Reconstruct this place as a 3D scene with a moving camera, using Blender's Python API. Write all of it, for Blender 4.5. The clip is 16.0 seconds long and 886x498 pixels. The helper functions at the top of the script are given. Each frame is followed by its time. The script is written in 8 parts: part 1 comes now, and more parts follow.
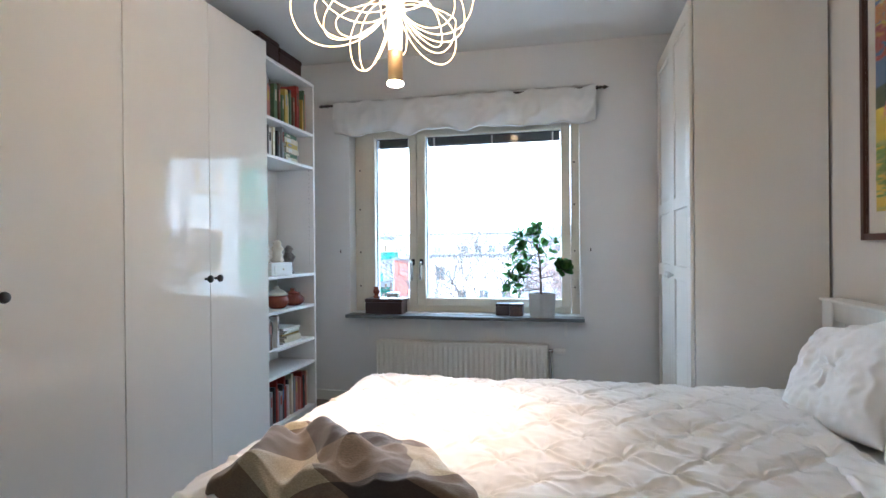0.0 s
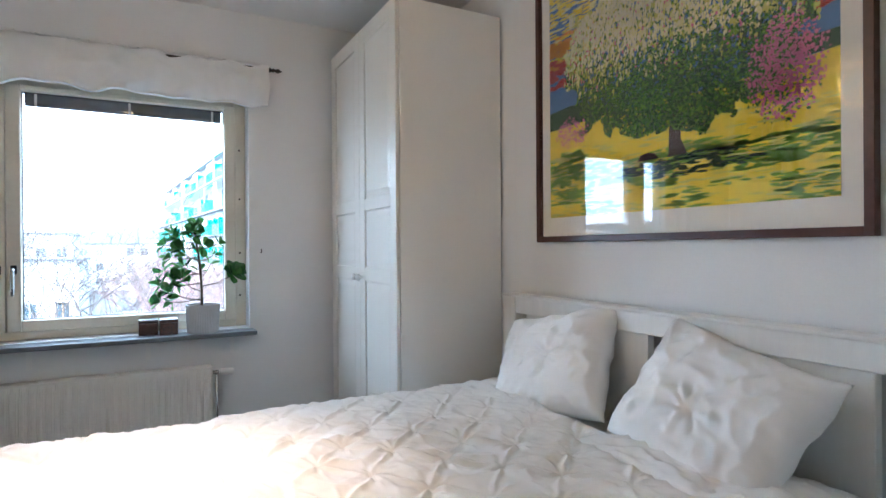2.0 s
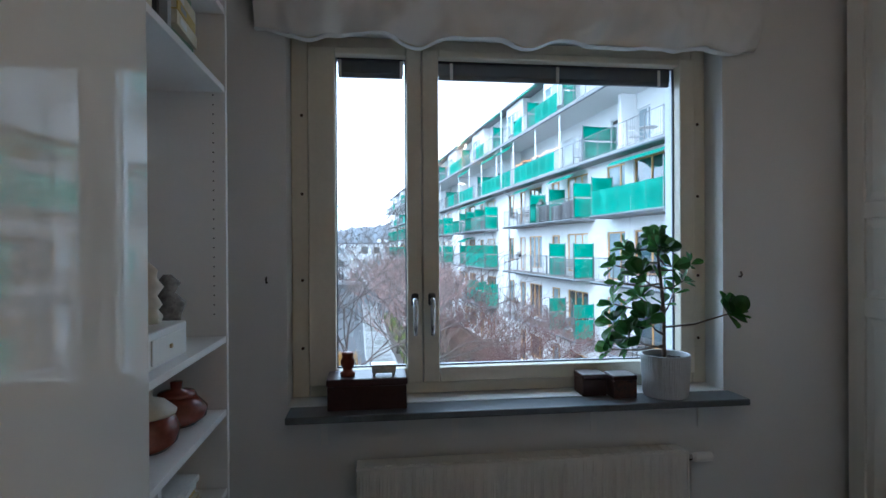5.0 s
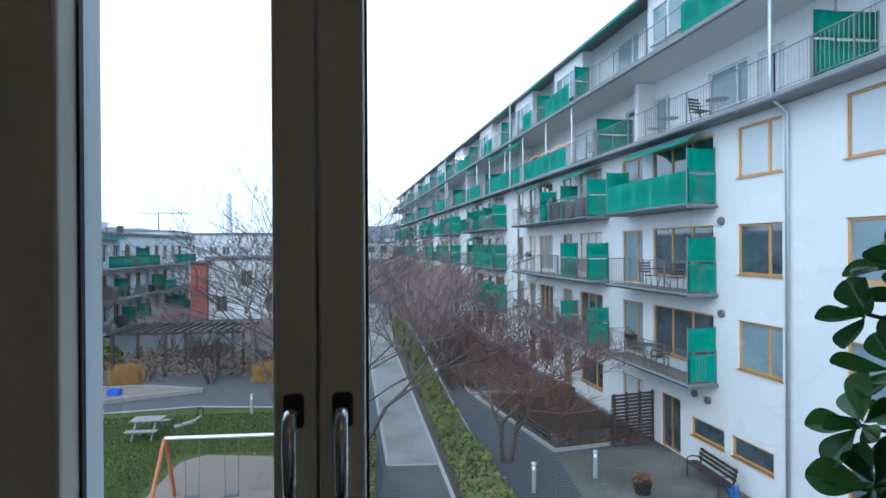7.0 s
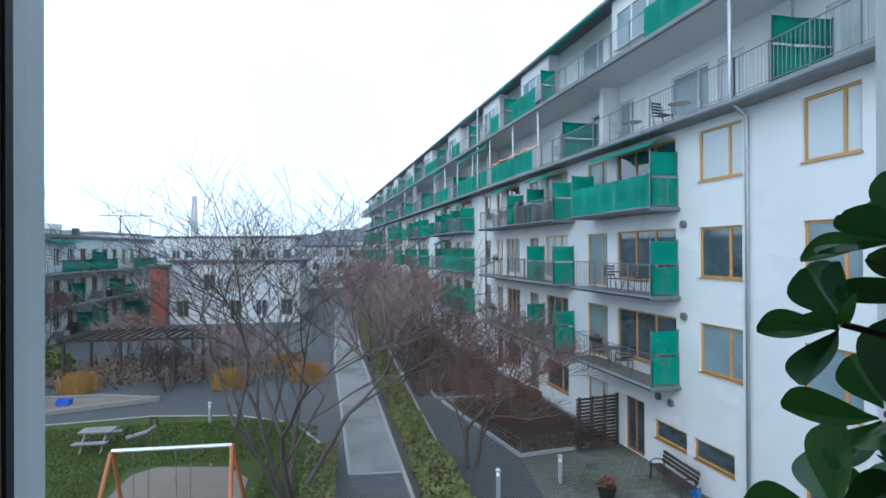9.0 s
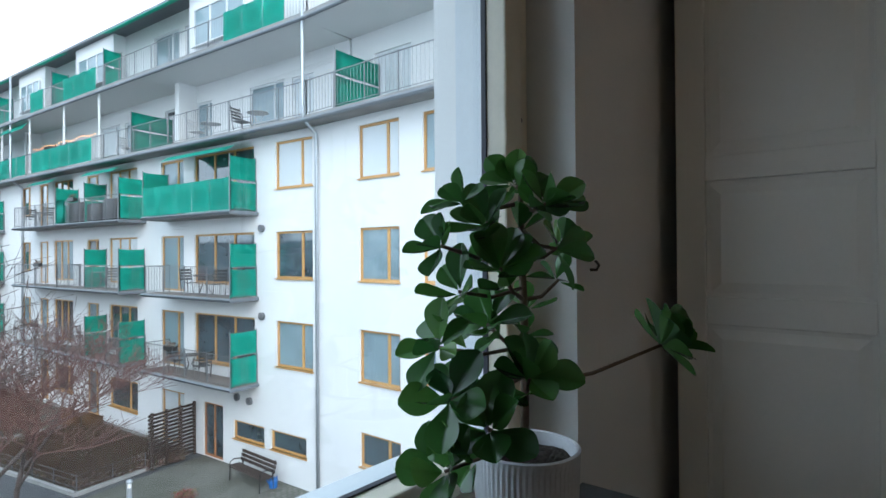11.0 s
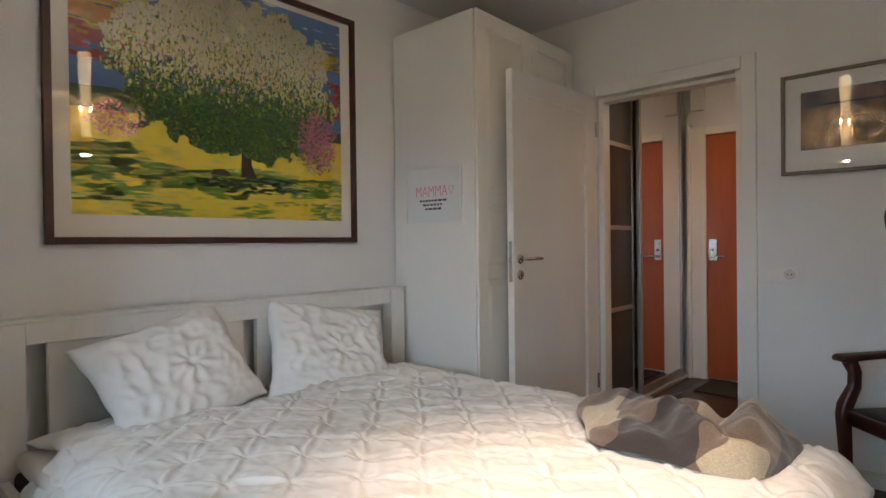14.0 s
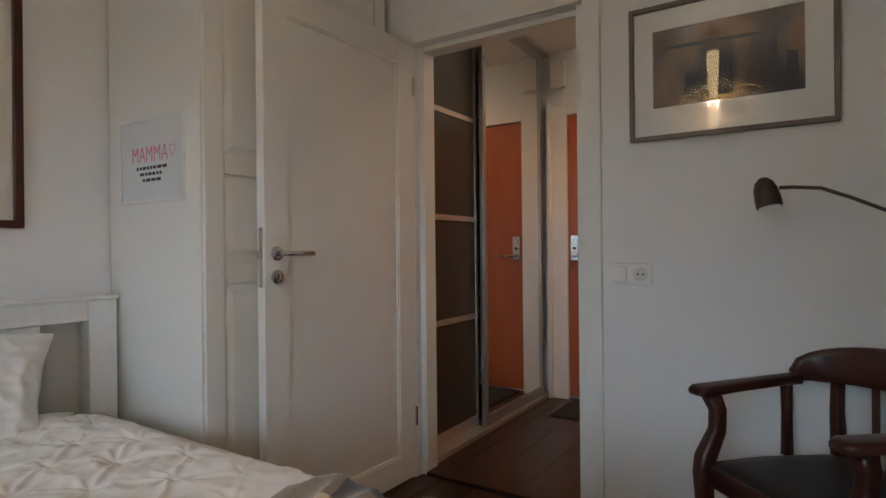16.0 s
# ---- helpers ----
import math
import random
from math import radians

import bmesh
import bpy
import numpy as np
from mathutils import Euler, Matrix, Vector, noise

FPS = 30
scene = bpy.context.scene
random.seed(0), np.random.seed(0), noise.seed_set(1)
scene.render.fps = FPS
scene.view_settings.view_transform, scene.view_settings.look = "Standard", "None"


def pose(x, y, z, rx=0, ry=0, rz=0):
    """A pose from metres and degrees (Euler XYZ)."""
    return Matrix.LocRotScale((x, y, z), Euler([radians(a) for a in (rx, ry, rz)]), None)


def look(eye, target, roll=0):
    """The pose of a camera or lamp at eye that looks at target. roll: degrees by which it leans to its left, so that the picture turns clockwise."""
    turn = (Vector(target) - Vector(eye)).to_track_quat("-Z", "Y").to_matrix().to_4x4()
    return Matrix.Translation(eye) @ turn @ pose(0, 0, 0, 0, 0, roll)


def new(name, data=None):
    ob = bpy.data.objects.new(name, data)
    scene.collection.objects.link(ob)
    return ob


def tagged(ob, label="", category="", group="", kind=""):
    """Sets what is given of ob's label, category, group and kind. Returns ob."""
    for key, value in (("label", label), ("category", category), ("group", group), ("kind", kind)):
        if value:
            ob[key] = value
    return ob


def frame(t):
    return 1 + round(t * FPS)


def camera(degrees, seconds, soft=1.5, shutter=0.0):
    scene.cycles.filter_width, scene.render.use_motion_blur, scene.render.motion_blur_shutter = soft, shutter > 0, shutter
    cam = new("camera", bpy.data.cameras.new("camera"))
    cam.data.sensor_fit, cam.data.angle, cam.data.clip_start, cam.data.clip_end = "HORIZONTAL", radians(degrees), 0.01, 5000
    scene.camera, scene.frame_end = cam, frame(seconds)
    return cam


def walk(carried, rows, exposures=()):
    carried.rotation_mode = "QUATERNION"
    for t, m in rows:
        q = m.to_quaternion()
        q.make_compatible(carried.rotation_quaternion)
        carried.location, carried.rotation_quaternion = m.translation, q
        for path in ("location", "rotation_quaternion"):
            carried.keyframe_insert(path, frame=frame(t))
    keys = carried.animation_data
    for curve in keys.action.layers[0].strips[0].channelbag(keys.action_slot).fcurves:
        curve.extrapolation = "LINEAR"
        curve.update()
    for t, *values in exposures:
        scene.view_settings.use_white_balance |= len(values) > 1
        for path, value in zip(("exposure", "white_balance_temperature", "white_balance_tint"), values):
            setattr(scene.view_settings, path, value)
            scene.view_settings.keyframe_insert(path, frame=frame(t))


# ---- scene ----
cam = camera(76.5, 16.0)
PATH = [
    (0, pose(0.905, -4.015, 1.152, 89.84, 0.52, 12.92)),
    (0.5, pose(0.810, -3.816, 1.151, 89.57, 0.51, -0.50)),
    (1, pose(0.695, -3.707, 1.142, 89.74, 0.39, -12.73)),
    (1.5, pose(0.556, -3.631, 1.133, 89.97, 0.30, -23.70)),
    (2, pose(0.409, -3.565, 1.142, 89.89, 0.38, -27.92)),
    (2.5, pose(0.231, -3.434, 1.147, 89.74, 0.40, -27.70)),
    (3, pose(-0.040, -3.168, 1.181, 89.54, 0.16, -23.38)),
    (3.5, pose(-0.224, -2.891, 1.208, 89.57, 0.18, -13.05)),
    (4, pose(-0.395, -2.617, 1.217, 89.83, -0.11, -8.57)),
    (4.2, pose(-0.430, -2.488, 1.224, 89.87, -0.05, -7.94)),
    (6.3, pose(-0.268, -1.236, 1.258, 89.88, 0.48, -6.71)),
    (6.5, pose(-0.194, -1.003, 1.262, 89.89, 0.49, -6.59)),
    (7, pose(-0.142, -0.723, 1.264, 89.78, 0.30, -6.28)),
    (7.5, pose(-0.045, -0.560, 1.261, 89.96, 0.32, -6.30)),
    (8, pose(0.104, -0.438, 1.259, 90.12, 0.41, -6.10)),
    (8.2, pose(0.150, -0.412, 1.258, 90.14, 0.40, -6.12)),
    (10.5, pose(-0.045, -0.502, 1.161, 90.43, 0.23, -35.34)),
    (11, pose(-0.139, -0.564, 1.159, 90.43, 0.40, -50.76)),
    (11.5, pose(-0.210, -0.640, 1.158, 90.20, 0.74, -65.59)),
    (12, pose(-0.218, -0.670, 1.156, 89.88, 0.85, -82.24)),
    (12.5, pose(-0.230, -0.639, 1.151, 89.82, 0.62, -99.83)),
    (13, pose(-0.250, -0.658, 1.146, 89.73, 0.65, -113.84)),
    (13.5, pose(-0.241, -0.727, 1.134, 89.64, 0.53, -128.06)),
    (14, pose(-0.301, -0.901, 1.150, 89.49, 0.70, -138.03)),
    (14.5, pose(-0.332, -1.091, 1.157, 89.77, 0.84, -143.63)),
    (15, pose(-0.290, -1.351, 1.147, 89.84, 0.68, -146.67)),
    (15.5, pose(-0.244, -1.636, 1.116, 89.78, 0.60, -147.44)),
    (16, pose(-0.228, -1.970, 1.079, 89.98, 0.58, -147.24)),
]
EXPOSURES = [(t, stops, 5250 if t < 5 else 5450 if t < 9 else 5950 if t < 11.2 else 5950 if t < 12.2 else 5800, 9) for t, stops in (
    (0.0, 3.65), (0.5, 4.0), (1.5, 4.2), (2.0, 3.65), (2.5, 3.05), (3.0, 2.75), (3.5, 2.45), (4.2, 2.2), (6.3, 1.35), (6.5, 1.25), (7.0, 0.7), (8.2, 0.45),
    (10.5, 0.75), (11.0, 1.2), (11.5, 1.85), (12.0, 2.95), (12.5, 3.1), (13.5, 3.1), (14.5, 3.2), (16.0, 3.1))]
walk(cam, PATH, EXPOSURES)



# ---- world and light ----
world = bpy.data.worlds.new("world")
scene.world = world
world.use_nodes = True
wn, wl = world.node_tree.nodes, world.node_tree.links
sky = wn.new("ShaderNodeTexSky")
sky.sky_type = "NISHITA"
sky.sun_disc = False
sky.sun_elevation, sky.sun_rotation = radians(20), radians(215)
sky.air_density, sky.dust_density, sky.ozone_density = 1.0, 5.0, 1.0
# overcast: the cloud layer evens out the clear sky
cloud = wn.new("ShaderNodeMix")
cloud.data_type = "RGBA"
cloud.inputs[0].default_value = 0.9
wtc, wno, wrp = wn.new("ShaderNodeTexCoord"), wn.new("ShaderNodeTexNoise"), wn.new("ShaderNodeValToRGB")
wno.inputs["Scale"].default_value, wno.inputs["Detail"].default_value = 3.0, 5
wrp.color_ramp.elements[0].position, wrp.color_ramp.elements[0].color = 0.35, (7.6, 9.2, 10.4, 1)
wrp.color_ramp.elements[1].position, wrp.color_ramp.elements[1].color = 0.65, (9.0, 10.5, 11.5, 1)
wl.new(wtc.outputs["Generated"], wno.inputs["Vector"])
wl.new(wno.outputs[0], wrp.inputs[0])
wl.new(wrp.outputs[0], cloud.inputs[7])
wl.new(sky.outputs[0], cloud.inputs[6])
wl.new(cloud.outputs[2], wn["Background"].inputs[0])
wn["Background"].inputs["Strength"].default_value = 0.12
sun_data = bpy.data.lights.new("sun", "SUN")
sun_data.energy, sun_data.angle, sun_data.color = 0.8, radians(25), (1.0, 0.97, 0.93)
sun = new("sun", sun_data)
sun.matrix_world = look((-20, -30, 40), (8, 20, 0))

# ---- materials ----


def node_mat(name):
    m = bpy.data.materials.new(name)
    m.use_nodes = True
    return m, m.node_tree.nodes, m.node_tree.links, m.node_tree.nodes["Principled BSDF"]


def paint(name, col, rough=0.5, var=0.08, scale=6.0, fine=60.0, bump=0.05, metal=0.0, second=None, coat=0.0, stretch=(1, 1, 1), per=0.0, spec=0.5, dist=0.002):
    """A surface with variation at a large and a small scale, and a fine relief."""
    m, n, l, b = node_mat(name)
    tc = n.new("ShaderNodeTexCoord")
    mp = n.new("ShaderNodeMapping")
    mp.inputs["Scale"].default_value = stretch
    l.new(tc.outputs["Object"], mp.inputs["Vector"])
    big, small = n.new("ShaderNodeTexNoise"), n.new("ShaderNodeTexNoise")
    big.inputs["Scale"].default_value, small.inputs["Scale"].default_value = scale, fine
    big.inputs["Detail"].default_value, small.inputs["Detail"].default_value = 4, 3
    l.new(mp.outputs[0], big.inputs["Vector"])
    l.new(mp.outputs[0], small.inputs["Vector"])
    add = n.new("ShaderNodeMath")
    add.operation = "MULTIPLY_ADD"
    add.inputs[1].default_value = 0.4
    l.new(small.outputs[0], add.inputs[0])
    half = n.new("ShaderNodeMath")
    half.operation = "MULTIPLY"
    half.inputs[1].default_value = 0.6
    l.new(big.outputs[0], half.inputs[0])
    l.new(half.outputs[0], add.inputs[2])
    ramp = n.new("ShaderNodeValToRGB")
    ramp.color_ramp.elements[0].position, ramp.color_ramp.elements[1].position = 0.3, 0.7
    lo = second or tuple(c * (1 - var) for c in col)
    hi = col if second else tuple(min(1, c * (1 + var)) for c in col)
    ramp.color_ramp.elements[0].color, ramp.color_ramp.elements[1].color = (*lo, 1), (*hi, 1)
    l.new(add.outputs[0], ramp.inputs[0])
    out = ramp.outputs[0]
    if per:
        oi = n.new("ShaderNodeObjectInfo")
        hs = n.new("ShaderNodeHueSaturation")
        mr = n.new("ShaderNodeMapRange")
        mr.inputs[3].default_value, mr.inputs[4].default_value = 1 - per, 1 + per
        l.new(oi.outputs["Random"], mr.inputs[0])
        l.new(mr.outputs[0], hs.inputs["Value"])
        l.new(out, hs.inputs["Color"])
        out = hs.outputs[0]
    l.new(out, b.inputs["Base Color"])
    b.inputs["Roughness"].default_value, b.inputs["Metallic"].default_value = rough, metal
    b.inputs["Coat Weight"].default_value, b.inputs["Specular IOR Level"].default_value = coat, spec
    b.inputs["Coat Roughness"].default_value = 0.06
    if bump:
        bp = n.new("ShaderNodeBump")
        bp.inputs["Strength"].default_value, bp.inputs["Distance"].default_value = bump, dist
        l.new(small.outputs[0], bp.inputs["Height"])
        l.new(bp.outputs[0], b.inputs["Normal"])
    return m


def island_mat(name, cols, rough=0.6, spec=0.3):
    """A colour of its own for each loose piece of a mesh."""
    m, n, l, b = node_mat(name)
    geo = n.new("ShaderNodeNewGeometry")
    ramp = n.new("ShaderNodeValToRGB")
    e = ramp.color_ramp.elements
    while len(e) < len(cols):
        e.new(0.5)
    for i, c in enumerate(cols):
        e[i].position, e[i].color = i / (len(cols) - 1), (*c, 1)
    l.new(geo.outputs["Random Per Island"], ramp.inputs[0])
    l.new(ramp.outputs[0], b.inputs["Base Color"])
    b.inputs["Roughness"].default_value, b.inputs["Specular IOR Level"].default_value = rough, spec
    return m


def glow(name, col, strength):
    m, n, l, b = node_mat(name)
    b.inputs["Base Color"].default_value = (*col, 1)
    b.inputs["Emission Color"].default_value, b.inputs["Emission Strength"].default_value = (*col, 1), strength
    return m


def clear_glass(name, tint=(1, 1, 1), gloss=0.9, base=0.045):
    m, n, l, b = node_mat(name)
    n.remove(b)
    tr, gl, lw, mix = n.new("ShaderNodeBsdfTransparent"), n.new("ShaderNodeBsdfGlossy"), n.new("ShaderNodeLayerWeight"), n.new("ShaderNodeMixShader")
    tr.inputs[0].default_value, gl.inputs["Roughness"].default_value = (*tint, 1), 0.01
    gl.inputs[0].default_value = (gloss, gloss, gloss, 1)
    pw, ad = n.new("ShaderNodeMath"), n.new("ShaderNodeMath")
    pw.operation, ad.operation = "POWER", "MULTIPLY_ADD"
    pw.inputs[1].default_value, ad.inputs[1].default_value, ad.inputs[2].default_value = 5.0, 0.95, base
    lw.inputs[0].default_value = 0.5
    l.new(lw.outputs["Facing"], pw.inputs[0])
    l.new(pw.outputs[0], ad.inputs[0])
    l.new(ad.outputs[0], mix.inputs[0])
    l.new(tr.outputs[0], mix.inputs[1])
    l.new(gl.outputs[0], mix.inputs[2])
    l.new(mix.outputs[0], n["Material Output"].inputs[0])
    return m


WALL = paint("wall_paint", (0.77, 0.77, 0.76), 0.75, 0.03, 2.0, 140, 0.25, dist=0.001)
CEIL = paint("ceiling_paint", (0.80, 0.80, 0.79), 0.85, 0.03, 1.5, 120, 0.15)
TRIM = paint("trim_paint", (0.78, 0.77, 0.73), 0.35, 0.03, 3, 80, 0.04)
FRAME_IN = paint("window_frame_paint", (0.74, 0.69, 0.57), 0.4, 0.06, 5, 60, 0.08)
FRAME_OUT = paint("window_outer_aluminium", (0.66, 0.70, 0.73), 0.35, 0.05, 5, 60, 0.05)
GASKET = paint("gasket_rubber", (0.03, 0.035, 0.05), 0.6, 0.1)
LACQUER = paint("wardrobe_lacquer", (0.80, 0.78, 0.72), 0.3, 0.02, 2, 90, 0.03)
CARCASS = paint("wardrobe_side_foil", (0.80, 0.79, 0.75), 0.45, 0.02, 2, 90, 0.03)
GLOSS = paint("high_gloss_door", (0.78, 0.76, 0.71), 0.018, 0.015, 1.5, 12, 0.002, coat=0.15, spec=0.4, dist=0.001)
WHITE = paint("white_melamine", (0.80, 0.80, 0.79), 0.4, 0.02, 3, 80, 0.03)
BEDWOOD = paint("white_stained_bed_wood", (0.78, 0.77, 0.74), 0.45, 0.04, 4, 60, 0.08, stretch=(1, 8, 1))
FLOORWOOD = paint("dark_floor_plank", (0.042, 0.019, 0.013), 0.32, 0.3, 5, 60, 0.08, stretch=(8, 1, 1), second=(0.026, 0.012, 0.008), per=0.1)
SILL = paint("sill_stone", (0.13, 0.145, 0.16), 0.35, 0.25, 9, 120, 0.05, second=(0.07, 0.08, 0.09))
RAD = paint("radiator_enamel", (0.78, 0.76, 0.70), 0.35, 0.02, 3, 60, 0.02)
CHROME = paint("brushed_steel", (0.62, 0.62, 0.62), 0.25, 0.05, 10, 200, 0.03, metal=1.0)
BLACK = paint("black_metal", (0.02, 0.018, 0.018), 0.4, 0.2)
BRONZE = paint("dark_bronze", (0.07, 0.05, 0.04), 0.4, 0.15, metal=0.6)
CLOTH = paint("white_cotton", (0.80, 0.79, 0.77), 0.85, 0.03, 5, 300, 0.3, spec=0.2, dist=0.0006)
VALANCE = paint("white_voile", (0.80, 0.80, 0.79), 0.9, 0.03, 5, 300, 0.3, spec=0.1)
SHEET = paint("mattress_sheet", (0.78, 0.77, 0.74), 0.85, 0.03, 6, 200, 0.2)
MAHOGANY = paint("mahogany", (0.062, 0.017, 0.011), 0.38, 0.35, 6, 50, 0.08, stretch=(1, 1, 6), second=(0.032, 0.009, 0.007))
LEATHER = paint("black_seat_leather", (0.018, 0.016, 0.018), 0.45, 0.2, 9, 160, 0.25)
PICFRAME = paint("dark_red_wood_frame", (0.06, 0.018, 0.014), 0.35, 0.3, 8, 70, 0.06)
PICFRAME2 = paint("grey_brown_frame", (0.16, 0.13, 0.10), 0.45, 0.2, 8, 70, 0.06)
MATBOARD = paint("mat_board", (0.80, 0.76, 0.68), 0.8, 0.02, 5, 200, 0.05)
MATWHITE = paint("mat_board_white", (0.75, 0.76, 0.74), 0.8, 0.02, 5, 200, 0.05)
ORANGE = paint("orange_door_veneer", (0.42, 0.115, 0.042), 0.3, 0.18, 3, 30, 0.03, stretch=(6, 6, 0.6), second=(0.33, 0.085, 0.03))
SMOKED = paint("frosted_dark_glass", (0.055, 0.05, 0.045), 0.28, 0.1, 2, 40, 0.02)
BIRCH = paint("aluminium_profile", (0.55, 0.50, 0.45), 0.35, 0.05, 5, 80, 0.03, metal=0.7)
MAT_DARK = paint("door_mat_fibre", (0.02, 0.02, 0.02), 0.95, 0.4, 20, 300, 0.6)
POT = paint("ribbed_concrete_pot", (0.50, 0.51, 0.53), 0.75, 0.12, 12, 120, 0.3)
SOIL = paint("potting_soil", (0.03, 0.022, 0.016), 0.95, 0.6, 40, 160, 1.0, dist=0.01)
STEM = paint("plant_stem", (0.11, 0.075, 0.05), 0.7, 0.3, 30, 120, 0.3)
LEAFM = island_mat("plant_leaf", [(0.03, 0.10, 0.025), (0.05, 0.15, 0.035), (0.07, 0.20, 0.04), (0.035, 0.11, 0.04), (0.13, 0.29, 0.06)], 0.26, 0.6)
lfn, lfl = LEAFM.node_tree.nodes, LEAFM.node_tree.links
through_leaf, leaf_mix = lfn.new("ShaderNodeBsdfTranslucent"), lfn.new("ShaderNodeMixShader")
leaf_body = next(k for k in lfn if k.type == "BSDF_PRINCIPLED")
leaf_out = next(k for k in lfn if k.type == "OUTPUT_MATERIAL")
lfl.new(leaf_body.inputs["Base Color"].links[0].from_socket, through_leaf.inputs["Color"])
leaf_mix.inputs[0].default_value = 0.3
lfl.new(leaf_body.outputs[0], leaf_mix.inputs[1])
lfl.new(through_leaf.outputs[0], leaf_mix.inputs[2])
lfl.new(leaf_mix.outputs[0], leaf_out.inputs[0])
BOXWOOD = paint("dark_casket_wood", (0.035, 0.012, 0.011), 0.35, 0.3, 10, 80, 0.06)
REDWOOD = paint("red_turned_wood", (0.22, 0.05, 0.025), 0.35, 0.3, 12, 80, 0.05)
GLASSPANE = clear_glass("window_glass")
PICGLASS = clear_glass("picture_glass", gloss=0.9)
MIRROR = paint("mirror_silver", (0.85, 0.83, 0.80), 0.02, 0.0, 1, 1, 0, metal=1.0)
PLASTIC = paint("white_plastic", (0.80, 0.79, 0.76), 0.3, 0.02)
PINK = paint("pink_print", (0.75, 0.22, 0.38), 0.7, 0.1)
INK = paint("black_print", (0.05, 0.05, 0.05), 0.7, 0.1)
ALU = paint("brushed_aluminium", (0.42, 0.42, 0.43), 0.32, 0.06, 5, 90, 0.05, metal=0.7, stretch=(1, 1, 0.2))
GLOWWIRE = glow("lit_crystal_wire", (1.0, 0.60, 0.24), 0.7)
GLOWCORE = glow("lit_crystal_core", (1.0, 0.68, 0.34), 0.6)
GLOWBULB = glow("lit_bulb", (1.0, 0.80, 0.55), 12.0)
BRASS = paint("satin_brass", (0.55, 0.42, 0.24), 0.35, 0.06, metal=0.8)


# ---- building helpers ----
BASES = {}


def thing(name, base, label, category, group="", kind=""):
    ob = new(name)
    ob.empty_display_size = 0.05
    ob.location = base
    BASES[ob] = Vector(base)
    return tagged(ob, label, category, group, kind)


def mesh_ob(name, bm, mat, smooth=False):
    me = bpy.data.meshes.new(name)
    if smooth:
        for f in bm.faces:
            f.smooth = True
    bm.to_mesh(me)
    bm.free()
    me.materials.append(mat)
    return new(name, me)


def part(name, bm, mat, parent=None, label="", smooth=False, kind=""):
    ob = mesh_ob(name, bm, mat, smooth)
    if parent:
        ob.parent = parent
        ob.matrix_parent_inverse = Matrix.Translation(-BASES.get(parent, Vector((0, 0, 0))))
    return tagged(ob, label=label, kind=kind)


def box(bm, x0, x1, y0, y1, z0, z1, bevel=0.0):
    r = bmesh.ops.create_cube(bm, size=1)
    for v in r["verts"]:
        v.co = (x0 + (v.co.x + 0.5) * (x1 - x0), y0 + (v.co.y + 0.5) * (y1 - y0), z0 + (v.co.z + 0.5) * (z1 - z0))
    if bevel:
        es = list({e for v in r["verts"] for e in v.link_edges})
        bmesh.ops.bevel(bm, geom=es, offset=bevel, segments=2, affect="EDGES", profile=0.5)
    return bm


def boxbm(x0, x1, y0, y1, z0, z1, bevel=0.0):
    return box(bmesh.new(), x0, x1, y0, y1, z0, z1, bevel)


def tube(bm, pts, radii, n=8, cap=True):
    """A round bar along pts."""
    pts = [Vector(p) for p in pts]
    radii = radii if isinstance(radii, (list, tuple)) else [radii] * len(pts)
    rings, up = [], None
    for i, p in enumerate(pts):
        d = (pts[min(i + 1, len(pts) - 1)] - pts[max(i - 1, 0)]).normalized()
        if up is None:
            up = d.orthogonal().normalized()
        up = (up - d * up.dot(d)).normalized()
        side = d.cross(up)
        rings.append([bm.verts.new(p + radii[i] * (math.cos(a) * up + math.sin(a) * side)) for a in (2 * math.pi * k / n for k in range(n))])
    for a, b in zip(rings, rings[1:]):
        for k in range(n):
            bm.faces.new((a[k], a[(k + 1) % n], b[(k + 1) % n], b[k]))
    if cap:
        bm.faces.new(rings[0][::-1])
        bm.faces.new(rings[-1])
    return bm


def lathe(bm, cx, cy, prof, n=32):
    """prof: (radius, z) from the bottom to the top."""
    rings = [[bm.verts.new((cx + r * math.cos(2 * math.pi * k / n), cy + r * math.sin(2 * math.pi * k / n), z)) for k in range(n)] for r, z in prof]
    for a, b in zip(rings, rings[1:]):
        for k in range(n):
            bm.faces.new((a[k], a[(k + 1) % n], b[(k + 1) % n], b[k]))
    bm.faces.new(rings[0][::-1])
    bm.faces.new(rings[-1])
    return bm


def grid(bm, nu, nv, f):
    """A sheet of nu x nv cells whose points are f(u, v), u and v from 0 to 1."""
    vs = [[bm.verts.new(f(i / nu, j / nv)) for j in range(nv + 1)] for i in range(nu + 1)]
    for i in range(nu):
        for j in range(nv):
            bm.faces.new((vs[i][j], vs[i + 1][j], vs[i + 1][j + 1], vs[i][j + 1]))
    return bm


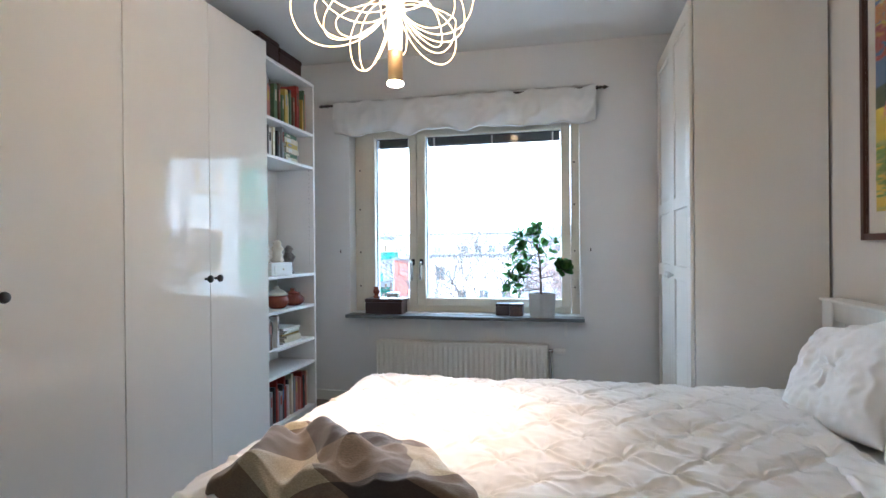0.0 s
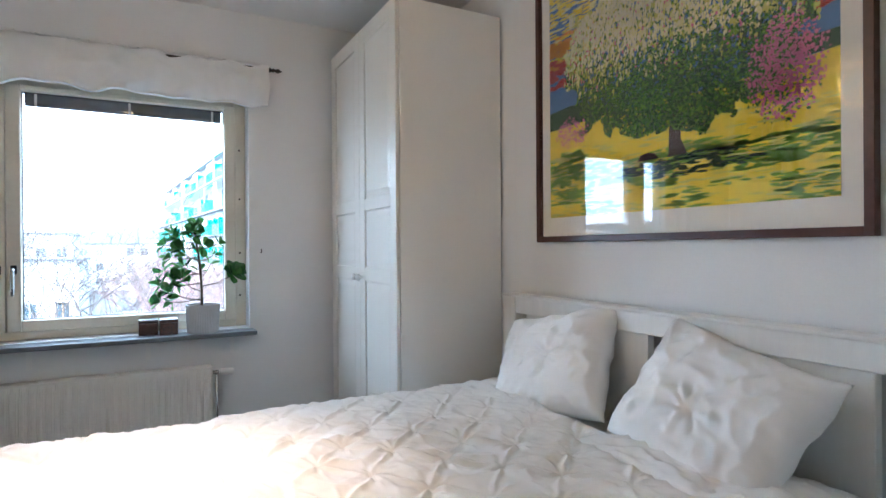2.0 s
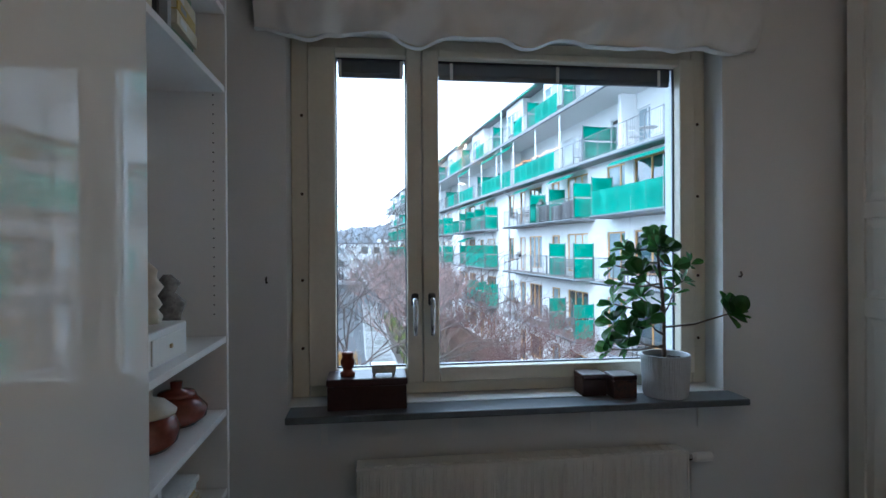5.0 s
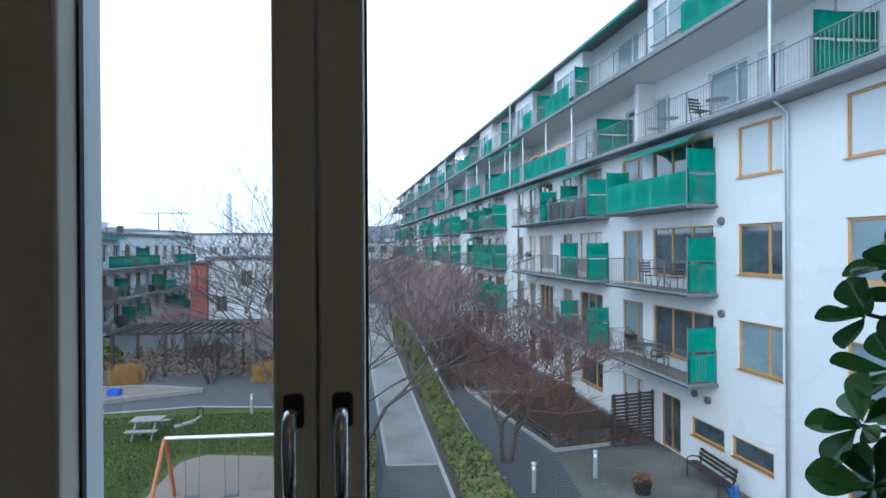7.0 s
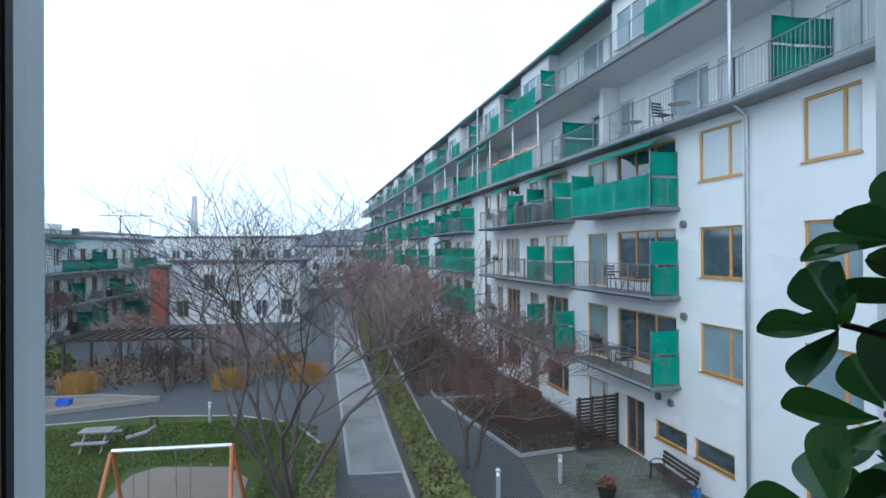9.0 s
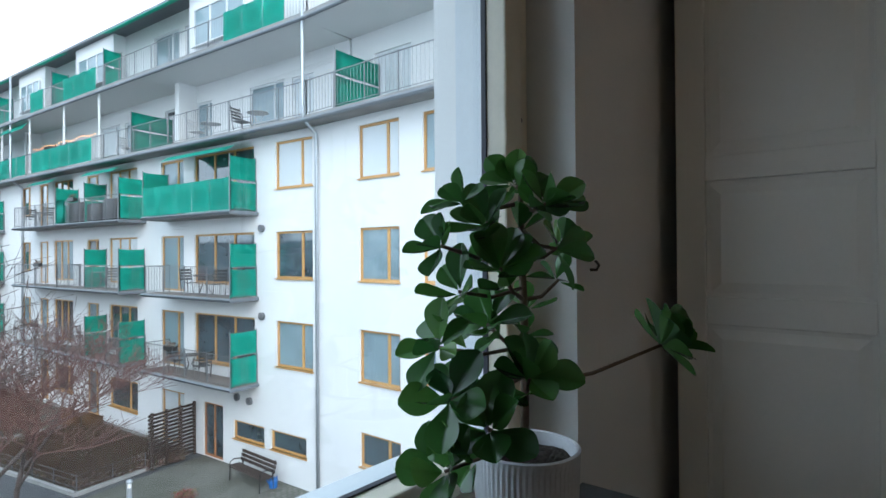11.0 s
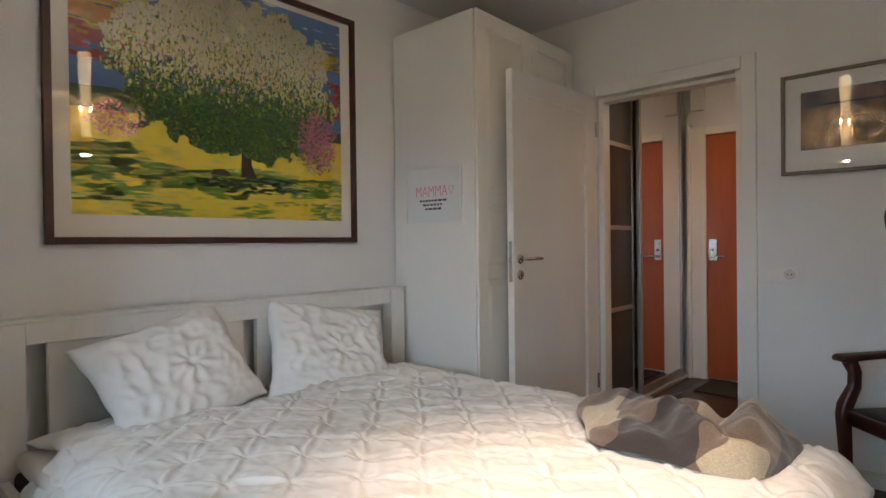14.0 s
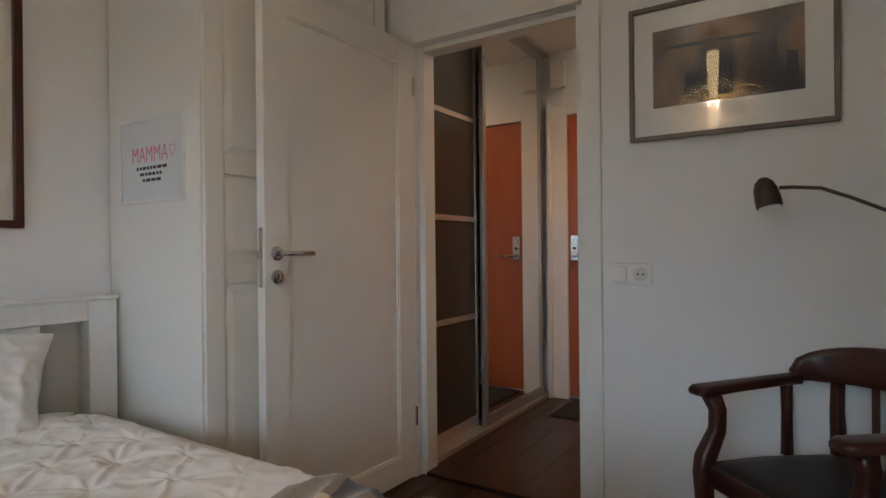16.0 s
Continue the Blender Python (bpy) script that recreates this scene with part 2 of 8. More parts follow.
def holed(bm, o, du, s0, s1, z0, z1, holes, thick):
    """A wall along du from o, between s0 and s1 and z0 and z1, thick to the right of du, with openings (s0, s1, z0, z1)."""
    o, du = Vector((*o, 0)), Vector((*du, 0)).normalized()
    nn = Vector((du.y, -du.x, 0)) * thick
    ss = sorted({s0, s1, *(min(max(h[i], s0), s1) for h in holes for i in (0, 1))})
    zs = sorted({z0, z1, *(min(max(h[i], z0), z1) for h in holes for i in (2, 3))})

    def at(s, z, back):
        return o + du * s + Vector((0, 0, z)) + (nn if back else Vector())

    def solid(i, j):
        if not (0 <= i < len(ss) - 1 and 0 <= j < len(zs) - 1):
            return False
        s, z = (ss[i] + ss[i + 1]) / 2, (zs[j] + zs[j + 1]) / 2
        return not any(h[0] < s < h[1] and h[2] < z < h[3] for h in holes)

    cache = {}

    def v(i, j, back):
        k = (i, j, back)
        if k not in cache:
            cache[k] = bm.verts.new(at(ss[i], zs[j], back))
        return cache[k]

    for i in range(len(ss) - 1):
        for j in range(len(zs) - 1):
            if not solid(i, j):
                continue
            bm.faces.new((v(i, j, 0), v(i, j + 1, 0), v(i + 1, j + 1, 0), v(i + 1, j, 0)))
            bm.faces.new((v(i, j, 1), v(i + 1, j, 1), v(i + 1, j + 1, 1), v(i, j + 1, 1)))
            if not solid(i - 1, j):
                bm.faces.new((v(i, j, 0), v(i, j, 1), v(i, j + 1, 1), v(i, j + 1, 0)))
            if not solid(i + 1, j):
                bm.faces.new((v(i + 1, j, 0), v(i + 1, j + 1, 0), v(i + 1, j + 1, 1), v(i + 1, j, 1)))
            if not solid(i, j - 1):
                bm.faces.new((v(i, j, 0), v(i + 1, j, 0), v(i + 1, j, 1), v(i, j, 1)))
            if not solid(i, j + 1):
                bm.faces.new((v(i, j + 1, 0), v(i, j + 1, 1), v(i + 1, j + 1, 1), v(i + 1, j + 1, 0)))
    bmesh.ops.recalc_face_normals(bm, faces=bm.faces)
    return bm


def setting(name, bm, mat, label, category):
    return tagged(mesh_ob(name, bm, mat), label, category, kind="structure")


# ---- the room ----
H = 2.56
WEST, EAST, SOUTH, HALL_END = -1.44, 2.07, -4.14, -5.86
WIN = (-0.731, 0.961, 0.67, 2.06)
NORTH = -0.03
floor = setting("floor", boxbm(WEST - 0.1, EAST + 0.1, HALL_END - 0.2, 0.3, -0.25, -0.012), FLOORWOOD, "dark brown wooden plank floor of bedroom and hall", "floor")
setting("ceiling", boxbm(WEST - 0.1, EAST + 0.1, SOUTH - 0.14, 0.35, H, H + 0.2), CEIL, "matt white painted bedroom ceiling", "ceiling")
setting("ceiling_hall", boxbm(WEST - 0.1, EAST + 0.1, HALL_END - 0.2, SOUTH - 0.14, 2.5, 2.7), CEIL, "white painted hall ceiling with small downlights", "ceiling")
setting("wall_north", holed(bmesh.new(), (EAST + 0.1, NORTH), (-1, 0), 0, EAST - WEST + 0.2, -0.25, H, [(EAST + 0.1 - WIN[1], EAST + 0.1 - WIN[0], WIN[2], WIN[3])], 0.39), WALL, "white painted outer wall with a wide window opening", "wall")
setting("wall_east", boxbm(EAST, EAST + 0.12, SOUTH - 0.14, NORTH, 0, H), WALL, "white painted wall behind the bed", "wall")
setting("wall_west", boxbm(WEST - 0.12, WEST, HALL_END, NORTH, 0, H), WALL, "white painted wall behind the wardrobes", "wall")
DOOR = (0.50, 1.325, 0, 2.045)
setting("wall_south", holed(bmesh.new(), (WEST, SOUTH), (1, 0), 0, EAST - WEST, 0, H, [(DOOR[0] - WEST, DOOR[1] - WEST, -1, DOOR[3])], 0.13), WALL, "white painted wall with the bedroom doorway", "wall")
setting("wall_hall_end", boxbm(WEST, EAST, HALL_END - 0.12, HALL_END, 0, 2.5), WALL, "cream lit wall at the end of the hall", "wall")
setting("wall_hall_west", boxbm(-0.30, -0.2, HALL_END, SOUTH - 0.13, 0, 2.5), WALL, "cream lit side wall of the hall", "wall")
setting("wall_hall_closet", boxbm(1.99, EAST + 0.1, HALL_END, SOUTH - 0.13, 0, 2.5), WALL, "plain back wall of the hall closet", "wall")


def skirting(name, *b):
    setting(name, boxbm(*b, bevel=0.004), TRIM, "white painted wooden baseboard", "baseboard")


skirting("baseboard", WEST, EAST, NORTH - 0.014, NORTH, 0, 0.075)
skirting("baseboard", EAST - 0.014, EAST, SOUTH, NORTH - 0.016, 0, 0.075)
skirting("baseboard", WEST, 0.43, SOUTH, SOUTH + 0.014, 0, 0.075)
skirting("baseboard", 1.395, EAST - 0.016, SOUTH, SOUTH + 0.014, 0, 0.075)
trim = setting("trim", boxbm(0.43, 0.50, SOUTH, SOUTH + 0.02, 0, 2.115, bevel=0.004), TRIM, "white painted door architrave", "trim")
bm = boxbm(1.325, 1.395, SOUTH, SOUTH + 0.02, 0, 2.115, bevel=0.004)
setting("trim", bm, TRIM, "white painted door architrave", "trim")
setting("trim", boxbm(0.503, 1.322, SOUTH, SOUTH + 0.02, 2.045, 2.115, bevel=0.004), TRIM, "white painted door architrave", "trim")
bm = bmesh.new()
box(bm, 0.50, 0.53, SOUTH - 0.128, SOUTH - 0.002, 0, 2.043)
box(bm, 1.295, 1.325, SOUTH - 0.128, SOUTH - 0.042, 0, 2.043)
box(bm, 0.532, 1.293, SOUTH - 0.128, SOUTH - 0.042, 2.02, 2.043)
setting("trim", bm, TRIM, "white painted door lining", "trim")
setting("trim", boxbm(0.53, 1.295, SOUTH - 0.12, SOUTH - 0.03, 0, 0.018, bevel=0.004), FLOORWOOD, "dark wooden door threshold", "trim")


# ---- the window ----
window = thing("window_1", (0.1, 0.1, 0.67), "cream wooden two-sash window with clear panes", "window", kind="structure")
X0, X1, Z0, Z1 = WIN
bm = bmesh.new()
YF0, YF1 = 0.085, 0.185
box(bm, X0 + 0.002, -0.665, YF0, YF1, Z0 + 0.002, Z1 - 0.002, 0.004)
box(bm, 0.900, X1 - 0.002, YF0, YF1, Z0 + 0.002, Z1 - 0.002, 0.004)
box(bm, -0.663, 0.898, YF0, YF1, Z0 + 0.002, Z0 + 0.045, 0.004)
box(bm, -0.663, 0.898, YF0, YF1, Z1 - 0.045, Z1 - 0.002, 0.004)
part("window_frame", bm, FRAME_IN, window)


def sash(x0, x1, gl, gr):
    z0, z1, gz0, gz1 = Z0 + 0.047, Z1 - 0.047, 0.775, 1.985
    bm = bmesh.new()
    box(bm, x0, gl, 0.062, 0.1215, z0, z1, 0.005)
    box(bm, gr, x1, 0.062, 0.1215, z0, z1, 0.005)
    box(bm, gl + 0.001, gr - 0.001, 0.062, 0.1215, z0, gz0, 0.005)
    box(bm, gl + 0.001, gr - 0.001, 0.062, 0.1215, gz1, z1, 0.005)
    s = part("sash", bm, FRAME_IN, window)
    bm = bmesh.new()
    for a, b, c, d in ((x0 + 0.001, gl - 0.010, z0, z1), (gr + 0.010, x1 - 0.001, z0, z1), (gl - 0.009, gr + 0.009, z0, gz0 - 0.010), (gl - 0.009, gr + 0.009, gz1 + 0.010, z1)):
        box(bm, a, b, 0.1265, 0.2, c, d)
    part("outer_profile", bm, FRAME_OUT, window, "grey aluminium outer profile")
    bm = bmesh.new()
    rims = ((gl + 0.0002, gl + 0.004, gz0, gz1), (gr - 0.004, gr - 0.0002, gz0, gz1), (gl + 0.004, gr - 0.004, gz0, gz0 + 0.004), (gl + 0.004, gr - 0.004, gz1 - 0.004, gz1))
    for a, b, c, d in rims:
        box(bm, a, b, 0.110, 0.1215, c, d)
    part("gasket", bm, GASKET, window)
    pane = part("pane", boxbm(gl - 0.009, gr + 0.009, 0.122, 0.126, gz0 - 0.009, gz1 + 0.009), GLASSPANE, window, "clear glass pane")
    pane.visible_shadow = False
    bm = boxbm(gl + 0.008, gr - 0.008, 0.128, 0.148, 1.935, 1.984)
    for k in range(6):
        box(bm, gl + 0.01, gr - 0.01, 0.129, 0.147, 1.918 + k * 0.003, 1.9195 + k * 0.003)
    part("blind", bm, paint("blind_stack", (0.07, 0.085, 0.11), 0.5, 0.1), window, "raised dark grey venetian blind between panes")
    n = 2 if gr - gl < 0.5 else 3
    for k in range(n):
        x = gl + (gr - gl) * (0.06 + 0.88 * k / (n - 1))
        part("clip", boxbm(x - 0.006, x + 0.006, 0.118, 0.1215, 1.915, 1.985), WHITE, window)


sash(-0.663, -0.232, -0.562, -0.290)
sash(-0.228, 0.898, -0.165, 0.835)
for hx in (-0.2615, -0.1955):
    bm = boxbm(hx - 0.014, hx + 0.014, 0.050, 0.0615, 1.018, 1.066, 0.006)
    hp = part("handle_plate", bm, BLACK, window, "black handle plate")
    bm = tube(bmesh.new(), [(hx, 0.05, 1.044), (hx, 0.028, 1.043), (hx, 0.018, 1.034), (hx, 0.016, 1.01), (hx, 0.02, 0.95), (hx, 0.024, 0.908)], [0.009, 0.009, 0.0095, 0.010, 0.009, 0.008], 10)
    part("handle", bm, CHROME, hp, "polished steel lever handle", smooth=True)
for x, zz in ((-0.689, (0.86, 1.12, 1.45, 1.75)), (0.924, (0.86, 1.12, 1.45, 1.75))):
    for z in zz:
        part("frame_screw", tube(bmesh.new(), [(x, YF0 + 0.001, z), (x, YF0 - 0.004, z)], 0.006, 8), BRONZE, window)
sill = tagged(part("window_sill", boxbm(-0.722, 0.985, -0.16, 0.083, 0.642, 0.667, bevel=0.004), SILL), "dark grey stone window sill with thin front edge", "window sill", kind="structure")
for x in (-0.6, -0.12, 0.42, 0.86):
    bk = thing("sill_bracket", (x, -0.05, 0.55), "white metal bracket under the stone sill", "bracket", "sill brackets")
    bm = boxbm(x - 0.012, x + 0.012, NORTH - 0.006, NORTH - 0.0015, 0.53, 0.641)
    box(bm, x - 0.012, x + 0.012, -0.14, NORTH - 0.006, 0.6355, 0.641)
    part("plate", bm, PLASTIC, bk)
# radiator
rad = thing("radiator", (0.13, -0.1, 0.12), "white enamelled ribbed panel radiator under the window", "radiator")
RX0, RX1, RZ0, RZ1 = -0.478, 0.736, 0.118, 0.487


def rib_front(u, v):
    x = RX0 + 0.004 + u * (RX1 - RX0 - 0.008)
    p = (u * 33) % 1.0
    d = 0.011 if 0.3 < p < 0.7 else (0.0 if p < 0.12 or p > 0.88 else 0.0055)
    if v < 0.05 or v > 0.95:
        d = 0
    return (x, -0.150 - d, RZ0 + v * (RZ1 - 0.012 - RZ0))


bm = grid(bmesh.new(), 264, 8, rib_front)
part("front_panel", bm, RAD, rad)
bm = boxbm(RX0, RX1, -0.149, -0.07, RZ0 + 0.004, RZ1 - 0.018)
part("core", bm, RAD, rad)
bm = boxbm(RX0 - 0.004, RX1 + 0.004, -0.158, -0.066, RZ1 - 0.016, RZ1 - 0.008, bevel=0.002)
for k in range(30):
    x = RX0 + 0.03 + k * (RX1 - RX0 - 0.06) / 29
    box(bm, x - 0.014, x + 0.014, -0.145, -0.078, RZ1 - 0.008, RZ1 - 0.004)
part("top_grille", bm, RAD, rad)
part("side_cover", boxbm(RX0 - 0.005, RX0 - 0.001, -0.155, -0.07, RZ0, RZ1 - 0.018), RAD, rad)
part("side_cover", boxbm(RX1 + 0.001, RX1 + 0.005, -0.155, -0.07, RZ0, RZ1 - 0.018), RAD, rad)
for x in (RX0 + 0.2, RX1 - 0.2):
    part("wall_bracket", boxbm(x - 0.02, x + 0.02, -0.069, NORTH - 0.001, 0.2, 0.42), RAD, rad)
bm = tube(bmesh.new(), [(RX1 + 0.006, -0.11, 0.44), (RX1 + 0.04, -0.11, 0.44)], 0.011, 10)
vp = part("valve", bm, CHROME, rad)
part("thermostat", tube(bmesh.new(), [(RX1 + 0.041, -0.11, 0.44), (RX1 + 0.05, -0.11, 0.44), (RX1 + 0.052, -0.11, 0.44), (RX1 + 0.12, -0.11, 0.44)], [0.012, 0.014, 0.018, 0.017], 14), PLASTIC, vp, "white thermostat head")
part("pipe", tube(bmesh.new(), [(RX1 + 0.03, -0.11, 0.43), (RX1 + 0.03, -0.11, 0.15), (RX1 + 0.03, -0.09, 0.12), (RX1 + 0.03, NORTH - 0.003, 0.11)], 0.0075, 10), CHROME, rad, "thin steel radiator pipe", smooth=True)
part("valve", boxbm(RX1 + 0.006, RX1 + 0.05, -0.122, -0.098, 0.145, 0.175, bevel=0.004), CHROME, rad)
# curtain valance
rod = thing("curtain_rod", (0.1, -0.08, 2.22), "dark iron curtain rod with spear-shaped ends", "curtain rod")
part("pole", tube(bmesh.new(), [(-0.87, -0.08, 2.222), (1.07, -0.08, 2.222)], 0.009, 10), BLACK, rod)
for sx, x in ((-1, -0.87), (1, 1.07)):
    bm = tube(bmesh.new(), [(x, -0.08, 2.222), (x + sx * 0.012, -0.08, 2.222), (x + sx * 0.018, -0.08, 2.222), (x + sx * 0.032, -0.08, 2.222), (x + sx * 0.04, -0.08, 2.222), (x + sx * 0.058, -0.08, 2.222), (x + sx * 0.085, -0.08, 2.222)], [0.010, 0.016, 0.008, 0.013, 0.007, 0.014, 0.001], 10)
    part("finial", bm, BLACK, rod, smooth=True)
    part("bracket", boxbm(x - sx * 0.05 - 0.008, x - sx * 0.05 + 0.008, -0.088, NORTH - 0.001, 2.205, 2.235, bevel=0.003), BLACK, rod)


def valance(u, v):
    x = -0.83 + u * 1.90
    sag = -0.004 + 0.014 * (0.5 - 0.5 * math.cos(2 * math.pi * (u * 4.5 + 0.1))) + 0.012 * noise.noise((x * 5, 3.1, 0))
    bulge = math.sin(math.pi * min(1, v * 1.05)) ** 0.7
    fold = 0.014 * math.sin(x * 19 + 2.5 * v + 4 * noise.noise((x * 2, v, 1))) * (0.35 + v) + 0.030 * noise.noise((x * 6 + v, v * 2, 7)) + 0.012 * noise.noise((x * 18, v * 4, 2)) + 0.006 * math.sin(x * 62 + 3 * noise.noise((x * 3, v * 2, 4))) * max(0.15, 1 - u * 2.2) * (1 - 0.4 * v)
    ends = 1 - 0.5 * max(0, 1 - u / 0.06) - 0.2 * max(0, 1 - (1 - u) / 0.04)
    y = -0.085 - (0.045 * bulge + fold) * ends
    z = 2.238 - v * (0.232 + sag) * (0.9 + 0.1 * ends) + 0.006 * math.sin(x * 31)
    return (x, y, z)


val = thing("valance", (0.1, -0.1, 2.0), "gathered white fabric valance hanging from the rod", "curtain")
bm = grid(bmesh.new(), 190, 20, valance)


def valance_back(u, v):
    x, y, z = valance(u, 1.0)
    return (x, y + 0.005 + v * 0.05 + 0.01 * math.sin(x * 17), z + 0.012 * v - 0.010 * math.sin(v * math.pi))


grid(bm, 190, 5, valance_back)
part("cloth", bm, VALANCE, val, smooth=True)
part("heading", grid(bmesh.new(), 190, 4, lambda u, v: (-0.83 + u * 1.9, -0.08 - 0.013 * math.cos(v * 5 - 2.5) + 0.004 * math.sin(u * 140), 2.234 + 0.012 * math.sin(v * math.pi) + 0.004 * noise.noise((u * 60, v, 0)))), VALANCE, val, smooth=True)
for x in (-0.80, 1.03):
    hk = thing("wall_hook", (x, -0.005, 1.12), "small dark metal cord hook on the wall", "hook", "cord hooks")
    part("hook", tube(bmesh.new(), [(x, NORTH, 1.12), (x, NORTH - 0.014, 1.12), (x, NORTH - 0.020, 1.130), (x, NORTH - 0.012, 1.140)], 0.0035, 6), BLACK, hk)


# ---- wardrobes with panelled doors ----
def panelled(door_of, x, y0, y1, z0, z1, fields, sgn):
    """A door whose face is at x, looking along sgn * x: a back board with stiles, rails and raised fields (z0, z1) on it."""
    st, t = 0.075, 0.018
    d = part("door", boxbm(*sorted((x - sgn * 0.0165, x - sgn * t)), y0 + 0.004, y1 - 0.004, z0 + 0.004, z1 - 0.004), LACQUER, door_of, "off-white lacquered door with three raised fields")
    for a, b in ((y0, y0 + st), (y1 - st, y1)):
        part("stile", boxbm(*sorted((x, x - sgn * 0.016)), a, b, z0, z1, 0.003), LACQUER, d)
    cuts = [z0] + [c for f in fields for c in f] + [z1]
    for a, b in zip(cuts[::2], cuts[1::2]):
        part("rail", boxbm(*sorted((x - sgn * 0.0002, x - sgn * 0.016)), y0 + st, y1 - st, a, b, 0.003), LACQUER, d)
    for a, b in fields:
        part("raised_field", raised_field(x, y0, y1, a, b, sgn), LACQUER, d)
    return d


def raised_field(x, y0, y1, a, b, sgn):
    bm = bmesh.new()
    ya, yb = y0 + 0.0755, y1 - 0.0755
    a, b = a + 0.0005, b - 0.0005
    xs = [x - sgn * 0.016, x - sgn * 0.010, x - sgn * 0.010, x - sgn * 0.004, x - sgn * 0.004]
    ins = [0, 0, 0.010, 0.036, 0.040]
    rings = [[bm.verts.new((xx, yy, zz)) for yy, zz in ((ya + i, a + i), (yb - i, a + i), (yb - i, b - i), (ya + i, b - i))] for xx, i in zip(xs, ins)]
    for r, q in zip(rings, rings[1:]):
        for k in range(4):
            bm.faces.new((r[k], r[(k + 1) % 4], q[(k + 1) % 4], q[k]))
    bm.faces.new(rings[-1])
    bm.faces.new(rings[0][::-1])
    bmesh.ops.recalc_face_normals(bm, faces=bm.faces)
    return bm


def wardrobe(x0, x1, y0, y1, top, label):
    w = thing("wardrobe", ((x0 + x1) / 2, (y0 + y1) / 2, 0), label, "wardrobe", "panelled wardrobes")
    bm = bmesh.new()
    xs = x0 + 0.021
    box(bm, xs, x1, y0, y0 + 0.018, 0, top - 0.001, 0.0015)
    box(bm, xs, x1, y1 - 0.018, y1, 0, top - 0.001, 0.0015)
    box(bm, xs, x1, y0 + 0.0185, y1 - 0.0185, top - 0.02, top - 0.001)
    box(bm, xs + 0.02, x1, y0 + 0.0185, y1 - 0.0185, 0.02, 0.08)
    box(bm, x1 - 0.01, x1, y0 + 0.0185, y1 - 0.0185, 0.08, top - 0.0205)
    part("body", bm, CARCASS, w, "plain white wardrobe carcass")
    mid = (y0 + y1) / 2
    for a, b, k in ((y0, mid - 0.0015, mid - 0.035), (mid + 0.0015, y1, mid + 0.035)):
        fields = [(0.10, 0.965), (1.04, 1.345), (1.41, top - 0.085)]
        d = panelled(w, x0, a, b, 0.025, top - 0.003, fields, -1)
        bm = bmesh.new()
        prof = [(0.008, 0), (0.007, 0.010), (0.016, 0.016), (0.0195, 0.024), (0.017, 0.032), (0.008, 0.037)]
        lathe(bm, 0, 0, prof, 18)
        bmesh.ops.transform(bm, matrix=Matrix.Translation((x0, k, 0.985)) @ Matrix.Rotation(radians(-90), 4, "Y"), verts=bm.verts)
        part("knob", bm, PLASTIC, d, "round white knob", smooth=True)
    return w


wardrobe(1.46, 2.055, -1.11, -0.085, 2.345, "off-white panelled wardrobe between window wall and bed")
wardrobe(1.45, 2.055, -4.085, -3.115, 2.335, "off-white panelled wardrobe behind the open door")
# poster on the wardrobe side
ps = thing("poster", (1.755, -3.11, 1.26), "white framed card with pink lettering on the wardrobe side", "poster")
part("card", boxbm(1.556, 1.952, -3.1145, -3.1085, 1.262, 1.562), paint("poster_paper", (0.74, 0.76, 0.77), 0.6, 0.02), ps)
bm = bmesh.new()
for a, b, c, d in ((1.552, 1.560, 1.258, 1.566), (1.948, 1.956, 1.258, 1.566), (1.560, 1.948, 1.258, 1.266), (1.560, 1.948, 1.558, 1.566)):
    box(bm, a, b, -3.1145, -3.103, c, d)
part("rim", bm, WHITE, ps, "thin white rim")


def lettering(name, text, size, m, mat, parent, bold=0.0, sx=1.0, label=""):
    cu = bpy.data.curves.new(name, "FONT")
    cu.body, cu.size, cu.extrude, cu.offset, cu.align_x = text, size, 0.0006, bold, "CENTER"
    tmp = bpy.data.objects.new(name, cu)
    scene.collection.objects.link(tmp)
    me = bpy.data.meshes.new_from_object(tmp.evaluated_get(bpy.context.evaluated_depsgraph_get()))
    bpy.data.objects.remove(tmp)
    me.transform(m @ Matrix.Diagonal((sx, 1, 1, 1)))
    me.materials.clear()
    me.materials.append(mat)
    ob = new(name, me)
    ob.parent = parent
    ob.matrix_parent_inverse = Matrix.Translation(-BASES.get(parent, Vector((0, 0, 0))))
    return tagged(ob, label)


lettering("lettering", "MAMMA", 0.085, pose(1.765, -3.1078, 1.405, 90, 0, 180), PINK, ps, -0.0012, 0.75, "pink printed word")
bm = bmesh.new()
hv = [bm.verts.new((1.622 - 0.0021 * 16 * math.sin(a) ** 3 * 0.55, -3.1078, 1.437 + 0.0021 * (13 * math.cos(a) - 5 * math.cos(2 * a) - 2 * math.cos(3 * a) - math.cos(4 * a)) * 0.75)) for a in (2 * math.pi * k / 40 for k in range(40))]
hi2 = [bm.verts.new(((v.co.x - 1.622) * 0.80 + 1.622, v.co.y, (v.co.z - 1.437) * 0.80 + 1.437)) for v in hv]
for k in range(40):
    bm.faces.new((hv[k], hv[(k + 1) % 40], hi2[(k + 1) % 40], hi2[k]))
part("heart", bm, PINK, ps)
random.seed(4)
for row, (z, wd) in enumerate(((1.378, 0.19), (1.356, 0.145), (1.334, 0.11))):
    x = 1.755 + wd / 2
    while x > 1.755 - wd / 2:
        ww = random.uniform(0.012, 0.03)
        part("print_bar", boxbm(x - ww, x, -3.1083, -3.1078, z, z + 0.011), INK, ps)
        x -= ww + 0.006

